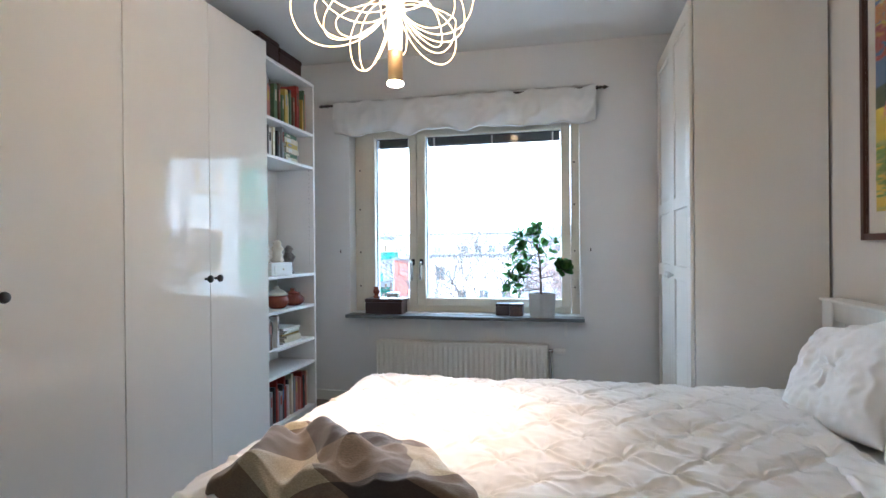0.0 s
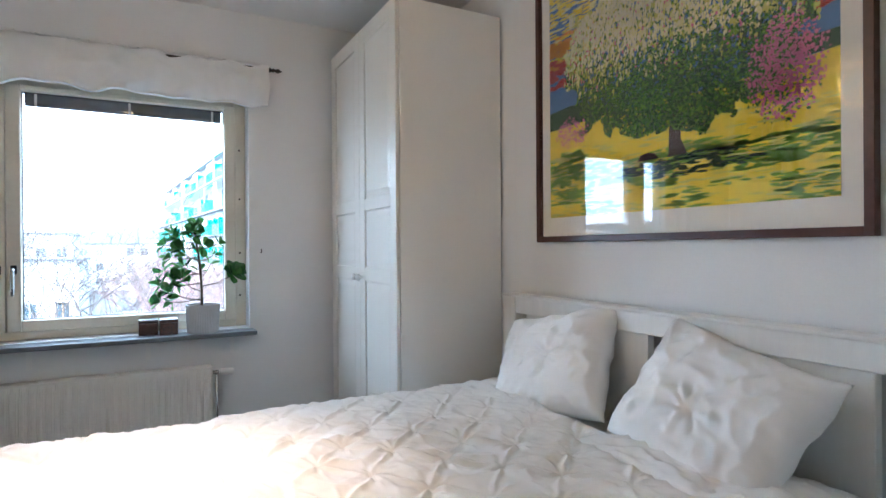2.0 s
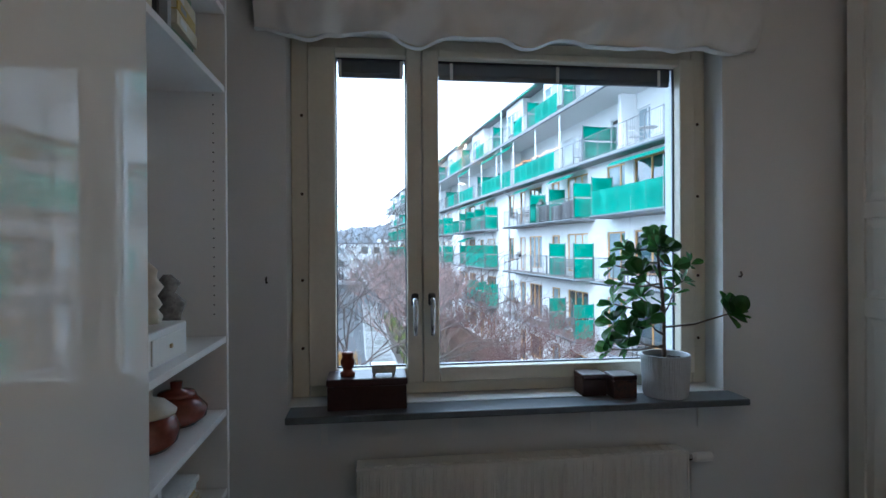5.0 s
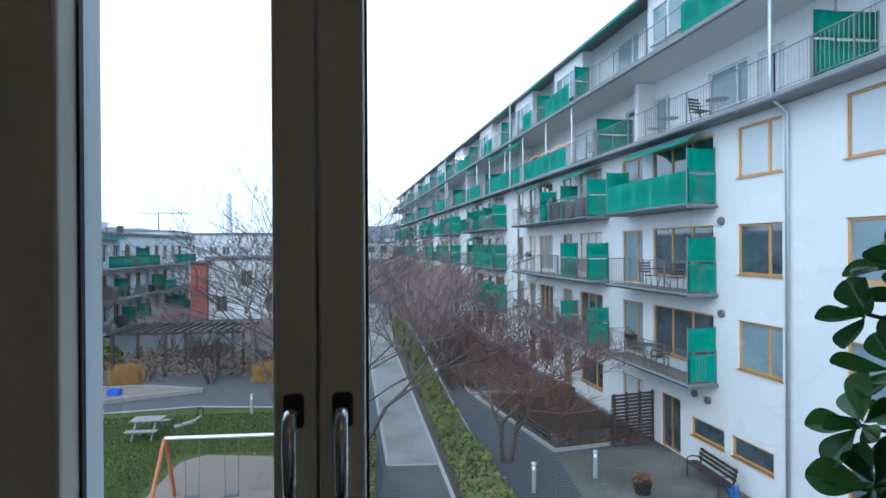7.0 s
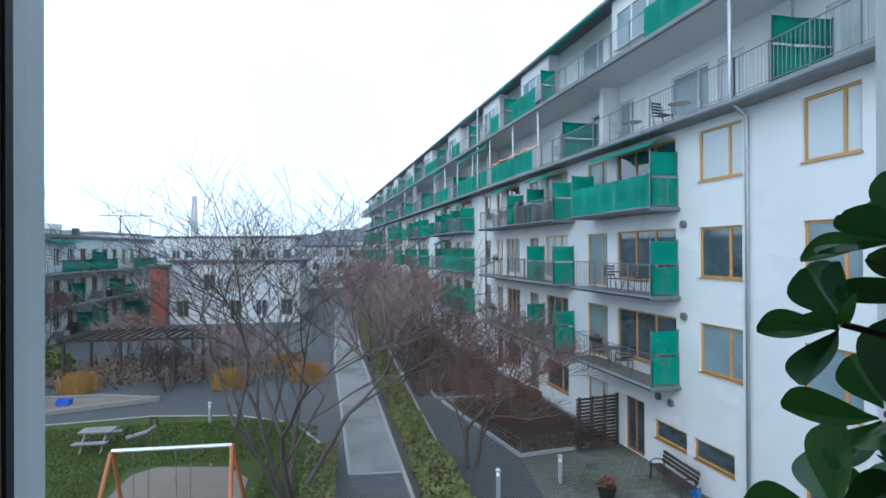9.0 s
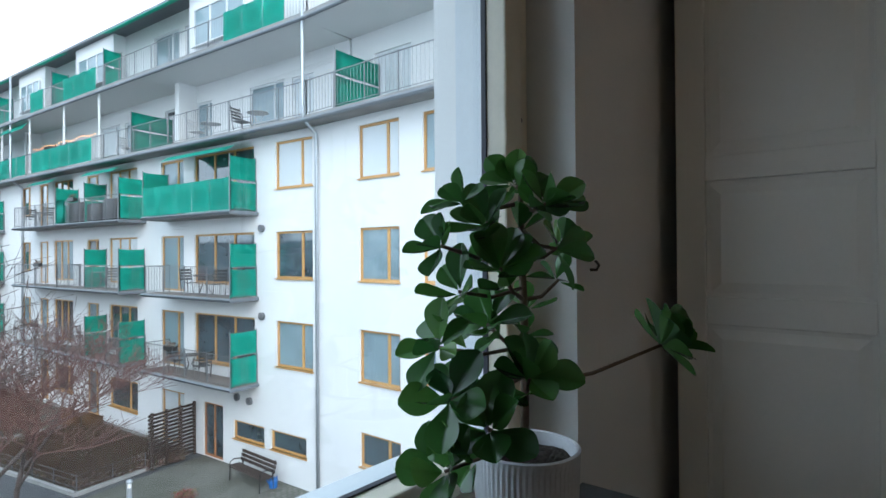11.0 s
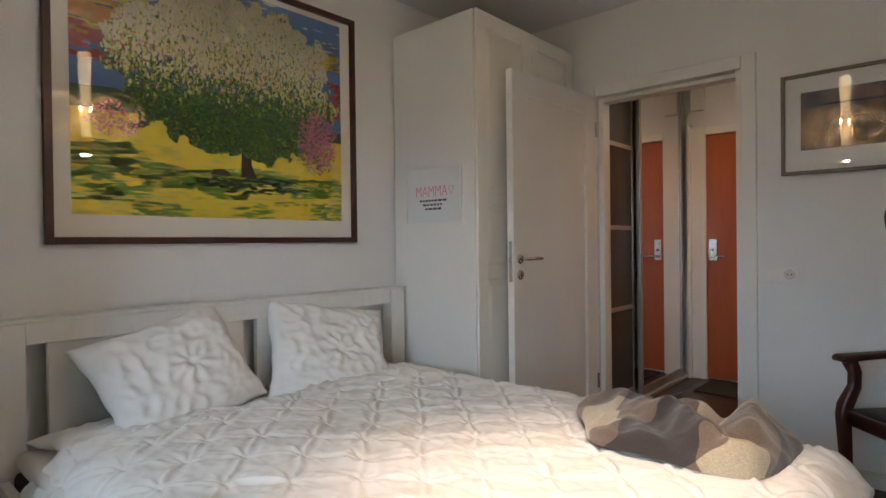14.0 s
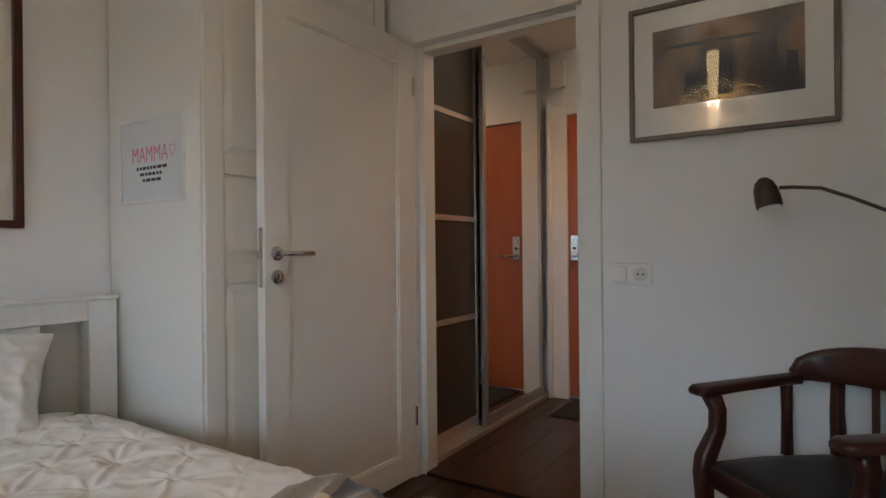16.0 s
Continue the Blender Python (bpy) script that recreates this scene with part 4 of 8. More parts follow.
def puff(x, y):
    """The pinched and pleated surface of the cover: tucks on a diagonal lattice with folds running from one to the next."""
    p = 0.165
    x, y = (x + y) * 0.7071, (x - y) * 0.7071
    sx, sy = x + 0.022 * noise.noise((x * 3, y * 3, 0)), y + 0.022 * noise.noise((x * 3, y * 3, 5))
    a, b = sx / p, sy / p
    i, j = round(a), round(b)
    px, py = (a - i) * p, (b - j) * p
    r, th = math.hypot(px, py), math.atan2(py, px)
    seed = (i * 12.9898 + j * 78.233) % 6.283
    h = 0.008 * (1 - math.exp(-(r / 0.035) ** 2)) * (0.85 + 0.5 * noise.noise((x * 5, y * 5, 3)))
    for q, along, k in ((py, px, 0.0), (px, py, 4.0)):
        w = 0.010 * noise.noise((sx * 9, sy * 9, k)) * min(1, r / 0.03)
        d = abs(q - w)
        fade = min(1, r / 0.012) * (0.75 + 0.6 * noise.noise((i * 1.7 + k, j * 2.3, math.copysign(3, along))))
        h += fade * (0.0095 * math.exp(-d / 0.0055) - 0.0030 * math.exp(-((d - 0.018) / 0.011) ** 2))
    d = abs(abs(px) - abs(py)) * 0.707
    h += 0.005 * math.exp(-d / 0.006) * math.exp(-((r - 0.048) / 0.035) ** 2)
    folds = 7 + int(seed * 3) % 3
    tri = 2 * abs((th * folds / 6.2832 + seed) % 1.0 - 0.5) - 0.5
    h += 0.007 * tri * math.exp(-((r - 0.030) / 0.026) ** 2)
    h -= 0.012 * math.exp(-(r / 0.012) ** 2)
    h += 0.0036 * (1 - 5 * abs(noise.noise((x * 7, y * 9, 1)))) + 0.0025 * noise.noise((x * 34, y * 34, 8))
    return h


DTOP, DYM = 0.542, -2.16


def duvet(u, v):
    cx, cy = -0.42 + u * 2.18, (v - 0.5) * 2.40
    ox, dx = edge_fall(1.0 - cx, 1.0, 0.13) if cx < 0.9 else (1.0 - cx, 0.0)
    flat = 0.70 - (0.12 * max(0.0, 0.6 - cx) if cy < 0 else 0.0)
    oy, dy = edge_fall(abs(cy), flat, 0.15)
    x, y = 1.0 - ox, DYM + math.copysign(oy, cy)
    wav = 0.022 * math.sin(9 * cx + 2 * noise.noise((cx * 2, 0, 3))) * min(1, dy / 0.1) + 0.01 * math.sin(8 * cy) * min(1, dx / 0.1)
    y += math.copysign(wav, cy) * (dy > 0)
    x -= wav * (dx > 0)
    z = DTOP + 0.025 * noise.noise((cx * 1.3, cy * 1.3, 2)) - math.hypot(dx, dy) * (1 if dx * dy == 0 else 0.85)
    ph = puff(cx, cy)
    out = min(1, (dx + dy) / 0.12)
    z += ph * (1 - out) + 0.02 * math.exp(-((cx - 1.70) / 0.05) ** 2)
    y += math.copysign(ph, cy) * min(1, dy / 0.12)
    x -= ph * min(1, dx / 0.12)
    if cx > 1.52:
        z -= 0.035 * ((cx - 1.52) / 0.24) ** 2
        x += 0.26 * (v < 0.5) * (0.5 - v) * ((cx - 1.52) / 0.24)
    return (x, y, max(z, 0.16 + 0.03 * math.sin(5 * cx)))


dv = thing("duvet", (0.8, DYM, 0.5), "white duvet with pinched pleats spread over the bed", "duvet")
part("cover", grid(bmesh.new(), 390, 450, duvet), CLOTH, dv, smooth=True)
for nm, edge in (("head_hem", lambda k: duvet(1.0, k)), ("foot_hem", lambda k: duvet(0.0, k)), ("side_hem", lambda k: duvet(k, 0.0)), ("side_hem", lambda k: duvet(k, 1.0))):
    part(nm, tube(bmesh.new(), [edge(i / 160) for i in range(161)], 0.005, 6), CLOTH, dv, "stitched cotton hem", smooth=True)


def pillow(name, m, wx, wy, th, seed, label):
    bm = bmesh.new()
    for sgn in (1, -1):
        def f(u, v):
            a, b = 2 * u - 1, 2 * v - 1
            ex, ey = 1 - 0.10 * (1 - b * b) * abs(a) ** 3, 1 - 0.10 * (1 - a * a) * abs(b) ** 3
            body = max(0.0, (1 - a ** 4) * (1 - b ** 4)) ** 0.55
            ang = math.atan2(b, a)
            pa, pb = a - 0.22 * math.sin(seed * 3), b - 0.25 * math.cos(seed * 2)
            rp_, an2 = math.hypot(pa, pb), math.atan2(pb, pa)
            fold = 2 * abs((an2 * 9 / 6.2832 + seed + 0.5 * noise.noise((a * 2, b * 2, seed))) % 1.0 - 0.5) - 0.5
            crease = 0.013 * fold * math.exp(-((rp_ - 0.20) / 0.17) ** 2) - 0.020 * math.exp(-(rp_ / 0.06) ** 2)
            wob = 0.013 * noise.noise((a * 2.2 + seed, b * 2.2, sgn)) + 0.009 * (1 - abs(noise.noise((a * 3 + seed, b * 4, seed))) * 5) * 0.6 + 0.006 * noise.noise((a * 9, b * 9, seed))
            z = sgn * (th * body + (crease + wob) * body)
            rim = 0.010 * math.sin(11 * ang + seed) * (1 - body)
            return m @ Vector((wx / 2 * a * ex, wy / 2 * b * ey, z + rim))
        grid(bm, 72, 72, f)
    bmesh.ops.remove_doubles(bm, verts=bm.verts, dist=0.0008)
    bmesh.ops.recalc_face_normals(bm, faces=bm.faces)
    p = thing("pillow", m.translation - Vector((0, 0, 0.2)), label, "pillow", "bed pillows")
    part("case", bm, CLOTH, p, smooth=True)


def leaning(y, z, lean, turn, yaw, x=1.80):
    return pose(x, y, z, 0, 0, yaw) @ Matrix.Rotation(radians(-lean), 4, "Y") @ Matrix.Rotation(radians(turn), 4, "Z")


pillow("pillow", leaning(-1.79, 0.675, 60, 14, 4, 1.84), 0.46, 0.58, 0.085, 1.0, "white cotton pillow with central tuck leaning on the headboard")
pillow("pillow", leaning(-2.49, 0.665, 58, -12, -5, 1.84), 0.47, 0.62, 0.085, 4.0, "plump white cotton pillow with tuck, leaning askew")
pillow("pillow", pose(1.76, -1.66, 0.528, 0, 2, 6), 0.40, 0.60, 0.03, 7.0, "flat white pillow lying under the others")
pillow("pillow", pose(1.76, -2.55, 0.528, 0, 2, -6), 0.40, 0.70, 0.03, 9.0, "flat white pillow lying under the others")

# checked woollen throw
m, n, l, b = node_mat("checked_wool")
uv = n.new("ShaderNodeUVMap")
sep = n.new("ShaderNodeSeparateXYZ")
l.new(uv.outputs[0], sep.inputs[0])


def stripe(sock):
    a = n.new("ShaderNodeMath")
    a.operation = "FRACT"
    l.new(sock, a.inputs[0])
    c = n.new("ShaderNodeMath")
    c.operation = "GREATER_THAN"
    c.inputs[1].default_value = 0.5
    l.new(a.outputs[0], c.inputs[0])
    return c.outputs[0]


sa, sb = stripe(sep.outputs[0]), stripe(sep.outputs[1])
sm = n.new("ShaderNodeMath")
l.new(sa, sm.inputs[0])
l.new(sb, sm.inputs[1])
dv2 = n.new("ShaderNodeMath")
dv2.operation = "MULTIPLY"
dv2.inputs[1].default_value = 0.5
l.new(sm.outputs[0], dv2.inputs[0])
rp = n.new("ShaderNodeValToRGB")
rp.color_ramp.interpolation = "CONSTANT"
e = rp.color_ramp.elements
e[0].position, e[0].color, e[1].position, e[1].color = 0.0, (0.62, 0.54, 0.38, 1), 0.75, (0.05, 0.042, 0.042, 1)
e.new(0.25).color = (0.21, 0.160, 0.115, 1)
l.new(dv2.outputs[0], rp.inputs[0])
fz = n.new("ShaderNodeTexNoise")
fz.inputs["Scale"].default_value = 110
mx = n.new("ShaderNodeMix")
mx.data_type, mx.blend_type = "RGBA", "MULTIPLY"
mx.inputs[0].default_value = 0.65
l.new(rp.outputs[0], mx.inputs[6])
l.new(fz.outputs[0], mx.inputs[7])
l.new(mx.outputs[2], b.inputs["Base Color"])
bp = n.new("ShaderNodeBump")
bp.inputs["Strength"].default_value, bp.inputs["Distance"].default_value = 0.6, 0.002
l.new(fz.outputs[0], bp.inputs["Height"])
l.new(bp.outputs[0], b.inputs["Normal"])
b.inputs["Roughness"].default_value = 0.95
b.inputs["Sheen Weight"].default_value = 0.4
WOOL = m


FOLDS = (((0.10, -2.60), (0.20, -2.95), 0.085, 0.060), ((0.19, -2.52), (0.36, -2.66), 0.085, 0.060), ((0.36, -2.66), (0.62, -2.86), 0.050, 0.090),
         ((0.03, -2.50), (0.12, -2.46), 0.055, 0.050), ((0.30, -2.78), (0.40, -2.96), 0.060, 0.075), ((0.30, -2.44), (0.48, -2.58), 0.030, 0.050))


def throw_at(u, v):
    """A soft heap of folds with rolled edges, lying over the foot corner of the bed."""
    a = 2 * math.pi * v
    w = noise.noise((1.6 * math.cos(a), 1.6 * math.sin(a), 5))
    rx, ry = 0.36 + 0.07 * w + 0.03 * math.sin(3 * a), 0.26 + 0.06 * w + 0.035 * math.sin(5 * a + 1)
    ex, ey = u * rx * math.cos(a), u * ry * math.sin(a)
    x, y = 0.32 + 0.94 * ex + 0.34 * ey, -2.69 - 0.34 * ex + 0.94 * ey
    q = 0.0
    for p0, p1, h, wd in FOLDS:
        p0, p1 = Vector(p0), Vector(p1)
        d = p1 - p0
        k = min(1, max(0, (Vector((x, y)) - p0).dot(d) / d.length_squared))
        bend = 0.010 * math.sin(4 * k + 20 * h)
        side = Vector((-d.y, d.x)).normalized() * bend
        r = (Vector((x, y)) - p0 - d * k - side).length
        q += (h * math.exp(-(r / wd) ** 2)) ** 2.2
    q = 0.85 * q ** (1 / 2.2) + 0.010 * noise.noise((x * 6, y * 6, 3)) + 0.006 * (1 - 4 * abs(noise.noise((x * 11, y * 8, 4)))) + 0.003 * noise.noise((x * 27, y * 27, 8))
    rim = math.sqrt(max(0.0, 1 - max(0.0, (u - 0.86) / 0.14) ** 2))
    z = DTOP + 0.012 + (0.034 + max(-0.01, q)) * rim
    south = max(0.0, -2.80 - y)
    return Vector((x, y + 0.6 * south, z - 0.75 * south))


tb = thing("throw_blanket", (0.3, -2.6, 0.58), "grey, cream and charcoal checked wool throw, crumpled on the duvet", "blanket")
bm = grid(bmesh.new(), 70, 170, throw_at)
bmesh.ops.remove_doubles(bm, verts=bm.verts, dist=0.0004)
bmesh.ops.recalc_face_normals(bm, faces=bm.faces)
uvl = bm.loops.layers.uv.new("UVMap")
for f in bm.faces:
    for lp2 in f.loops:
        x, y, z = lp2.vert.co
        k = z - DTOP
        lp2[uvl].uv = ((0.86 * x + 0.5 * y) * 2.5 + 3.5 * k + 0.10 * noise.noise((x * 5, y * 5, 1)), (0.86 * y - 0.5 * x) * 2.5 + 2.2 * k + 0.35 + 0.10 * noise.noise((x * 5, y * 5, 6)))
part("cloth", bm, WOOL, tb, smooth=True)

# ---- glossy wardrobes and bookcase ----
GX = -0.82
for k, (a, b) in enumerate(((-2.13, -1.05), (-3.22, -2.132))):
    w = thing("glossy_wardrobe", (-1.1, (a + b) / 2, 0), "cream high-gloss wardrobe with black knobs", "wardrobe", "glossy wardrobes")
    bm = bmesh.new()
    box(bm, WEST + 0.01, GX - 0.021, a + 0.001, a + 0.019, 0, 2.36)
    box(bm, WEST + 0.01, GX - 0.021, b - 0.019, b - 0.001, 0, 2.36)
    box(bm, WEST + 0.01, GX - 0.021, a + 0.0195, b - 0.0195, 2.34, 2.36)
    box(bm, WEST + 0.01, GX - 0.04, a + 0.0195, b - 0.0195, 0.0, 0.06)
    part("body", bm, CARCASS, w, "white wardrobe carcass")
    mid = (a + b) / 2
    for p, q, s in ((a + 0.0015, mid - 0.002, -1), (mid + 0.002, b - 0.0015, 1)):
        d = part("door", boxbm(GX - 0.02, GX, p, q, 0.02, 2.358, bevel=0.0015), GLOSS, w, "mirror-like cream lacquered door")
        bm = lathe(bmesh.new(), 0, 0, [(0.007, 0), (0.006, 0.014), (0.015, 0.020), (0.019, 0.028), (0.016, 0.036), (0.006, 0.039)], 18)
        bmesh.ops.transform(bm, matrix=Matrix.Translation((GX, mid + s * 0.038, 1.01)) @ Matrix.Rotation(radians(90), 4, "Y"), verts=bm.verts)
        part("knob", bm, BLACK, d, "round black knob", smooth=True)
SX0, SX1, SY0, SY1 = -1.14, -0.85, -1.045, -0.372
bc = thing("bookcase", (-1.0, -0.7, 0), "tall white open bookcase filled with books and ornaments", "bookcase")
part("side_panel", boxbm(SX0, SX1, SY0, SY0 + 0.02, 0, 2.30, bevel=0.001), WHITE, bc)
part("side_panel", boxbm(SX0, SX1, SY1 - 0.02, SY1, 0, 2.30, bevel=0.001), WHITE, bc)
part("back_panel", boxbm(SX0, SX0 + 0.006, SY0 + 0.0205, SY1 - 0.0205, 0.05, 2.279), WHITE, bc)
part("top_panel", boxbm(SX0, SX1, SY0 + 0.0205, SY1 - 0.0205, 2.28, 2.30, bevel=0.001), WHITE, bc)
part("plinth", boxbm(SX0, SX1 - 0.02, SY0 + 0.0205, SY1 - 0.0205, 0, 0.05), WHITE, bc)
BOARDS = (0.07, 0.378, 0.538, 0.77, 0.985, 1.72, 1.95)
for z in BOARDS:
    part("shelf_board", boxbm(SX0 + 0.0065, SX1 - 0.002, SY0 + 0.0205, SY1 - 0.0205, z - 0.018, z, bevel=0.001), WHITE, bc)
for k in range(24):
    z = 1.05 + k * 0.028
    part("pin_hole", tube(bmesh.new(), [(SX1 - 0.035, SY1 - 0.0202, z), (SX1 - 0.035, SY1 - 0.0209, z)], 0.0025, 6), GASKET, bc)
PAGES = paint("book_pages", (0.70, 0.66, 0.55), 0.85, 0.05, 30, 200, 0.2)
COVERS = [paint("book_cover_" + k, c, 0.5, 0.12, 14, 90, 0.05) for k, c in (
    ("cream", (0.62, 0.56, 0.42)), ("brown", (0.10, 0.05, 0.03)), ("green", (0.10, 0.18, 0.10)), ("red", (0.30, 0.04, 0.03)), ("blue", (0.08, 0.16, 0.38)), ("grey", (0.30, 0.31, 0.32)), ("black", (0.03, 0.03, 0.035)), ("ochre", (0.50, 0.36, 0.08)), ("white", (0.70, 0.70, 0.68)), ("pink", (0.45, 0.18, 0.15)))]
CNAME = ["cream", "brown", "green", "dark red", "blue", "grey", "black", "ochre", "white", "dusty pink"]
rb = random.Random(5)


def book(x, y, z, t, h, d, ci, m=None, lie=False):
    m = m or Matrix.Translation((x, y, z))
    bk = thing("book", (x, y, z), f"{CNAME[ci]} {'book lying in a stack' if lie else 'book standing'} on the white shelf", "book", "shelf books")
    bm = bmesh.new()
    box(bm, -d, 0, 0, 0.0025, 0, h)
    box(bm, -d, 0, t - 0.0025, t, 0, h)
    box(bm, -0.003, 0.0, 0.0025, t - 0.0025, 0, h)
    bmesh.ops.transform(bm, matrix=m, verts=bm.verts)
    part("cover", bm, COVERS[ci], bk)
    bm = boxbm(-d + 0.003, -0.004, 0.003, t - 0.003, 0.003, h - 0.003)
    bmesh.ops.transform(bm, matrix=m, verts=bm.verts)
    part("page_block", bm, PAGES, bk)
    if t > 0.022 and h > 0.15:
        bm = boxbm(0.0001, 0.0006, t * 0.25, t * 0.75, h * 0.55, h * 0.85)
        bmesh.ops.transform(bm, matrix=m, verts=bm.verts)
        part("title_bar", bm, COVERS[(ci + 8) % 10], bk)


def row(z, y0, y1, hmin, hmax, cols, tmin=0.016, tmax=0.04):
    y = y1
    while True:
        t = rb.uniform(tmin, tmax)
        if y - t < y0:
            break
        y -= t
        book(SX1 - 0.03 - rb.uniform(0, 0.03), y, z, t - 0.001, rb.uniform(hmin, hmax), rb.uniform(0.14, 0.19), rb.choice(cols))


def pile(z, y, n, cols, w=0.2, tmin=0.012, tmax=0.03):
    for k in range(n):
        t, h = rb.uniform(tmin, tmax), rb.uniform(w * 0.85, w)
        mm = Matrix.Translation((SX1 - 0.03 - rb.uniform(0, 0.02), y + rb.uniform(-0.01, 0.01), z)) @ Matrix.Rotation(radians(90), 4, "X") @ Matrix.Rotation(radians(rb.uniform(-4, 4)), 4, "Y")
        book(SX1 - 0.1, y, z, t, h, 0.16, rb.choice(cols), mm @ Matrix.Identity(4), True)
        z += t + 0.0005


row(1.95, SY0 + 0.03, SY1 - 0.024, 0.19, 0.30, [0, 1, 2, 3, 5, 6, 7, 8, 9])
row(1.72, SY0 + 0.03, -0.73, 0.17, 0.21, [2, 5, 8, 0, 6])
pile(1.72, -0.54, 6, [4, 7, 2, 0, 8, 0], 0.19, 0.02, 0.038)
row(0.07, SY0 + 0.03, SY1 - 0.03, 0.18, 0.27, [0, 1, 3, 5, 6, 8, 9], 0.014, 0.035)
row(0.538, SY0 + 0.03, -0.80, 0.16, 0.20, [1, 5, 8], 0.02, 0.03)
pile(0.538, -0.53, 8, [0, 8, 8, 0, 7], 0.22, 0.008, 0.016)


def turned(name, x, y, prof, mat, label, category, n=24, lid=None):
    t = thing(name, (x, y, prof[0][1]), label, category)
    part("body", lathe(bmesh.new(), x, y, prof, n), mat, t, smooth=True)
    if lid:
        part("lid", lathe(bmesh.new(), x, y, lid[0], n), lid[1], t, lid[2], smooth=True)


CER = paint("cream_ceramic", (0.66, 0.60, 0.50), 0.3, 0.1, 30, 90, 0.1)
CERRED = paint("red_brown_glaze", (0.20, 0.05, 0.03), 0.25, 0.3, 30, 90, 0.1)
mb = thing("white_box", (-0.97, -0.82, 0.985), "white painted wooden box with small drawer", "box")
part("body", boxbm(-1.06, -0.885, -0.90, -0.64, 0.985, 1.065, bevel=0.004), WHITE, mb)
part("drawer_front", boxbm(-0.8848, -0.880, -0.87, -0.67, 0.995, 1.05, bevel=0.002), PLASTIC, mb)
part("knob", boxbm(-0.8798, -0.874, -0.775, -0.765, 1.018, 1.028, bevel=0.002), BRASS, mb)


def figurine(x, y, z, h, mat, seed, label, n=16):
    t = thing("figurine", (x, y, z), label, "figurine")
    bm = lathe(bmesh.new(), x, y, [(0.035, z), (0.036, z + 0.015), (0.028, z + 0.03), (0.034, z + h * 0.3), (0.026, z + h * 0.45), (0.036, z + h * 0.6), (0.022, z + h * 0.75), (0.030, z + h * 0.88), (0.010, z + h)], n)
    for v in bm.verts:
        k = 1 + 0.5 * noise.noise((v.co.x * 38 + seed, v.co.y * 38, v.co.z * 30))
        if v.co.z > z + 0.01:
            v.co.x, v.co.y = x + (v.co.x - x) * k, y + (v.co.y - y) * k
    for f in bm.faces:
        f.smooth = True
    bm.to_mesh(me := bpy.data.meshes.new("body"))
    bm.free()
    me.materials.append(mat)
    o = new("body", me)
    o.parent = t
    o.matrix_parent_inverse = Matrix.Translation((-x, -y, -z))


STAT = paint("carved_stone_figure", (0.30, 0.28, 0.26), 0.6, 0.6, 40, 120, 0.4, second=(0.07, 0.06, 0.06))
figurine(-0.96, -0.70, 1.0655, 0.145, CER, 2.0, "pale carved stone ornament on the white box")
figurine(-0.96, -0.55, 0.985, 0.19, STAT, 6.0, "mottled grey carved stone ornament")
figurine(-0.96, -0.86, 1.0655, 0.12, CER, 11.0, "pale carved stone ornament on the white box")
turned("clay_pot", -0.95, -0.72, [(0.045, 0.77), (0.066, 0.79), (0.072, 0.82), (0.06, 0.852)], CERRED, "red and cream glazed pot with lid", "pot", lid=([(0.062, 0.853), (0.065, 0.862), (0.04, 0.885), (0.012, 0.895), (0.014, 0.91)], CER, "cream glazed lid"))
turned("clay_pot", -0.95, -0.52, [(0.05, 0.77), (0.075, 0.79), (0.078, 0.815), (0.05, 0.845)], CERRED, "squat brown glazed pot with knob lid", "pot", lid=([(0.052, 0.846), (0.045, 0.858), (0.014, 0.866), (0.016, 0.885)], CERRED, "brown glazed lid"))
for y0, y1, h in ((-1.03, -0.80, 0.14), (-0.79, -0.50, 0.12)):
    t = thing("storage_box", (-1.0, (y0 + y1) / 2, 2.30), "dark brown storage box on top of the bookcase", "box", "boxes on the bookcase")
    part("body", boxbm(-1.12, -0.88, y0, y1, 2.3005, 2.3005 + h - 0.03, bevel=0.003), BOXWOOD, t)
    part("lid", boxbm(-1.125, -0.875, y0 - 0.003, y1 + 0.003, 2.3007 + h - 0.03, 2.3 + h, bevel=0.004), BOXWOOD, t)

# ---- chandelier ----
CX, CY = 0.285, -2.06
ch = thing("pendant_lamp", (CX, CY, 1.74), "lit pendant lamp of looping crystal wires round a tube", "pendant lamp")
part("ceiling_cup", lathe(bmesh.new(), CX, CY, [(0.012, 2.50), (0.05, 2.52), (0.055, H - 0.001)], 24), BRASS, ch, smooth=True)
part("cord", tube(bmesh.new(), [(CX, CY, 2.40), (CX, CY, 2.51)], 0.004, 8), WHITE, ch)
part("crystal_tube", lathe(bmesh.new(), CX, CY, [(0.024, 1.868), (0.027, 1.95), (0.022, 2.05), (0.027, 2.15), (0.036, 2.28), (0.038, 2.40)], 24), GLOWCORE, ch, "glowing crystal tube", smooth=True)
part("socket", lathe(bmesh.new(), CX, CY, [(0.026, 1.752), (0.027, 1.76), (0.027, 1.866)], 24), BRASS, ch, "satin brass socket", smooth=True)
part("bulb", lathe(bmesh.new(), CX, CY, [(0.026, 1.742), (0.030, 1.745), (0.030, 1.7515)], 24), GLOWBULB, ch, "bright bulb face")
rc = random.Random(3)
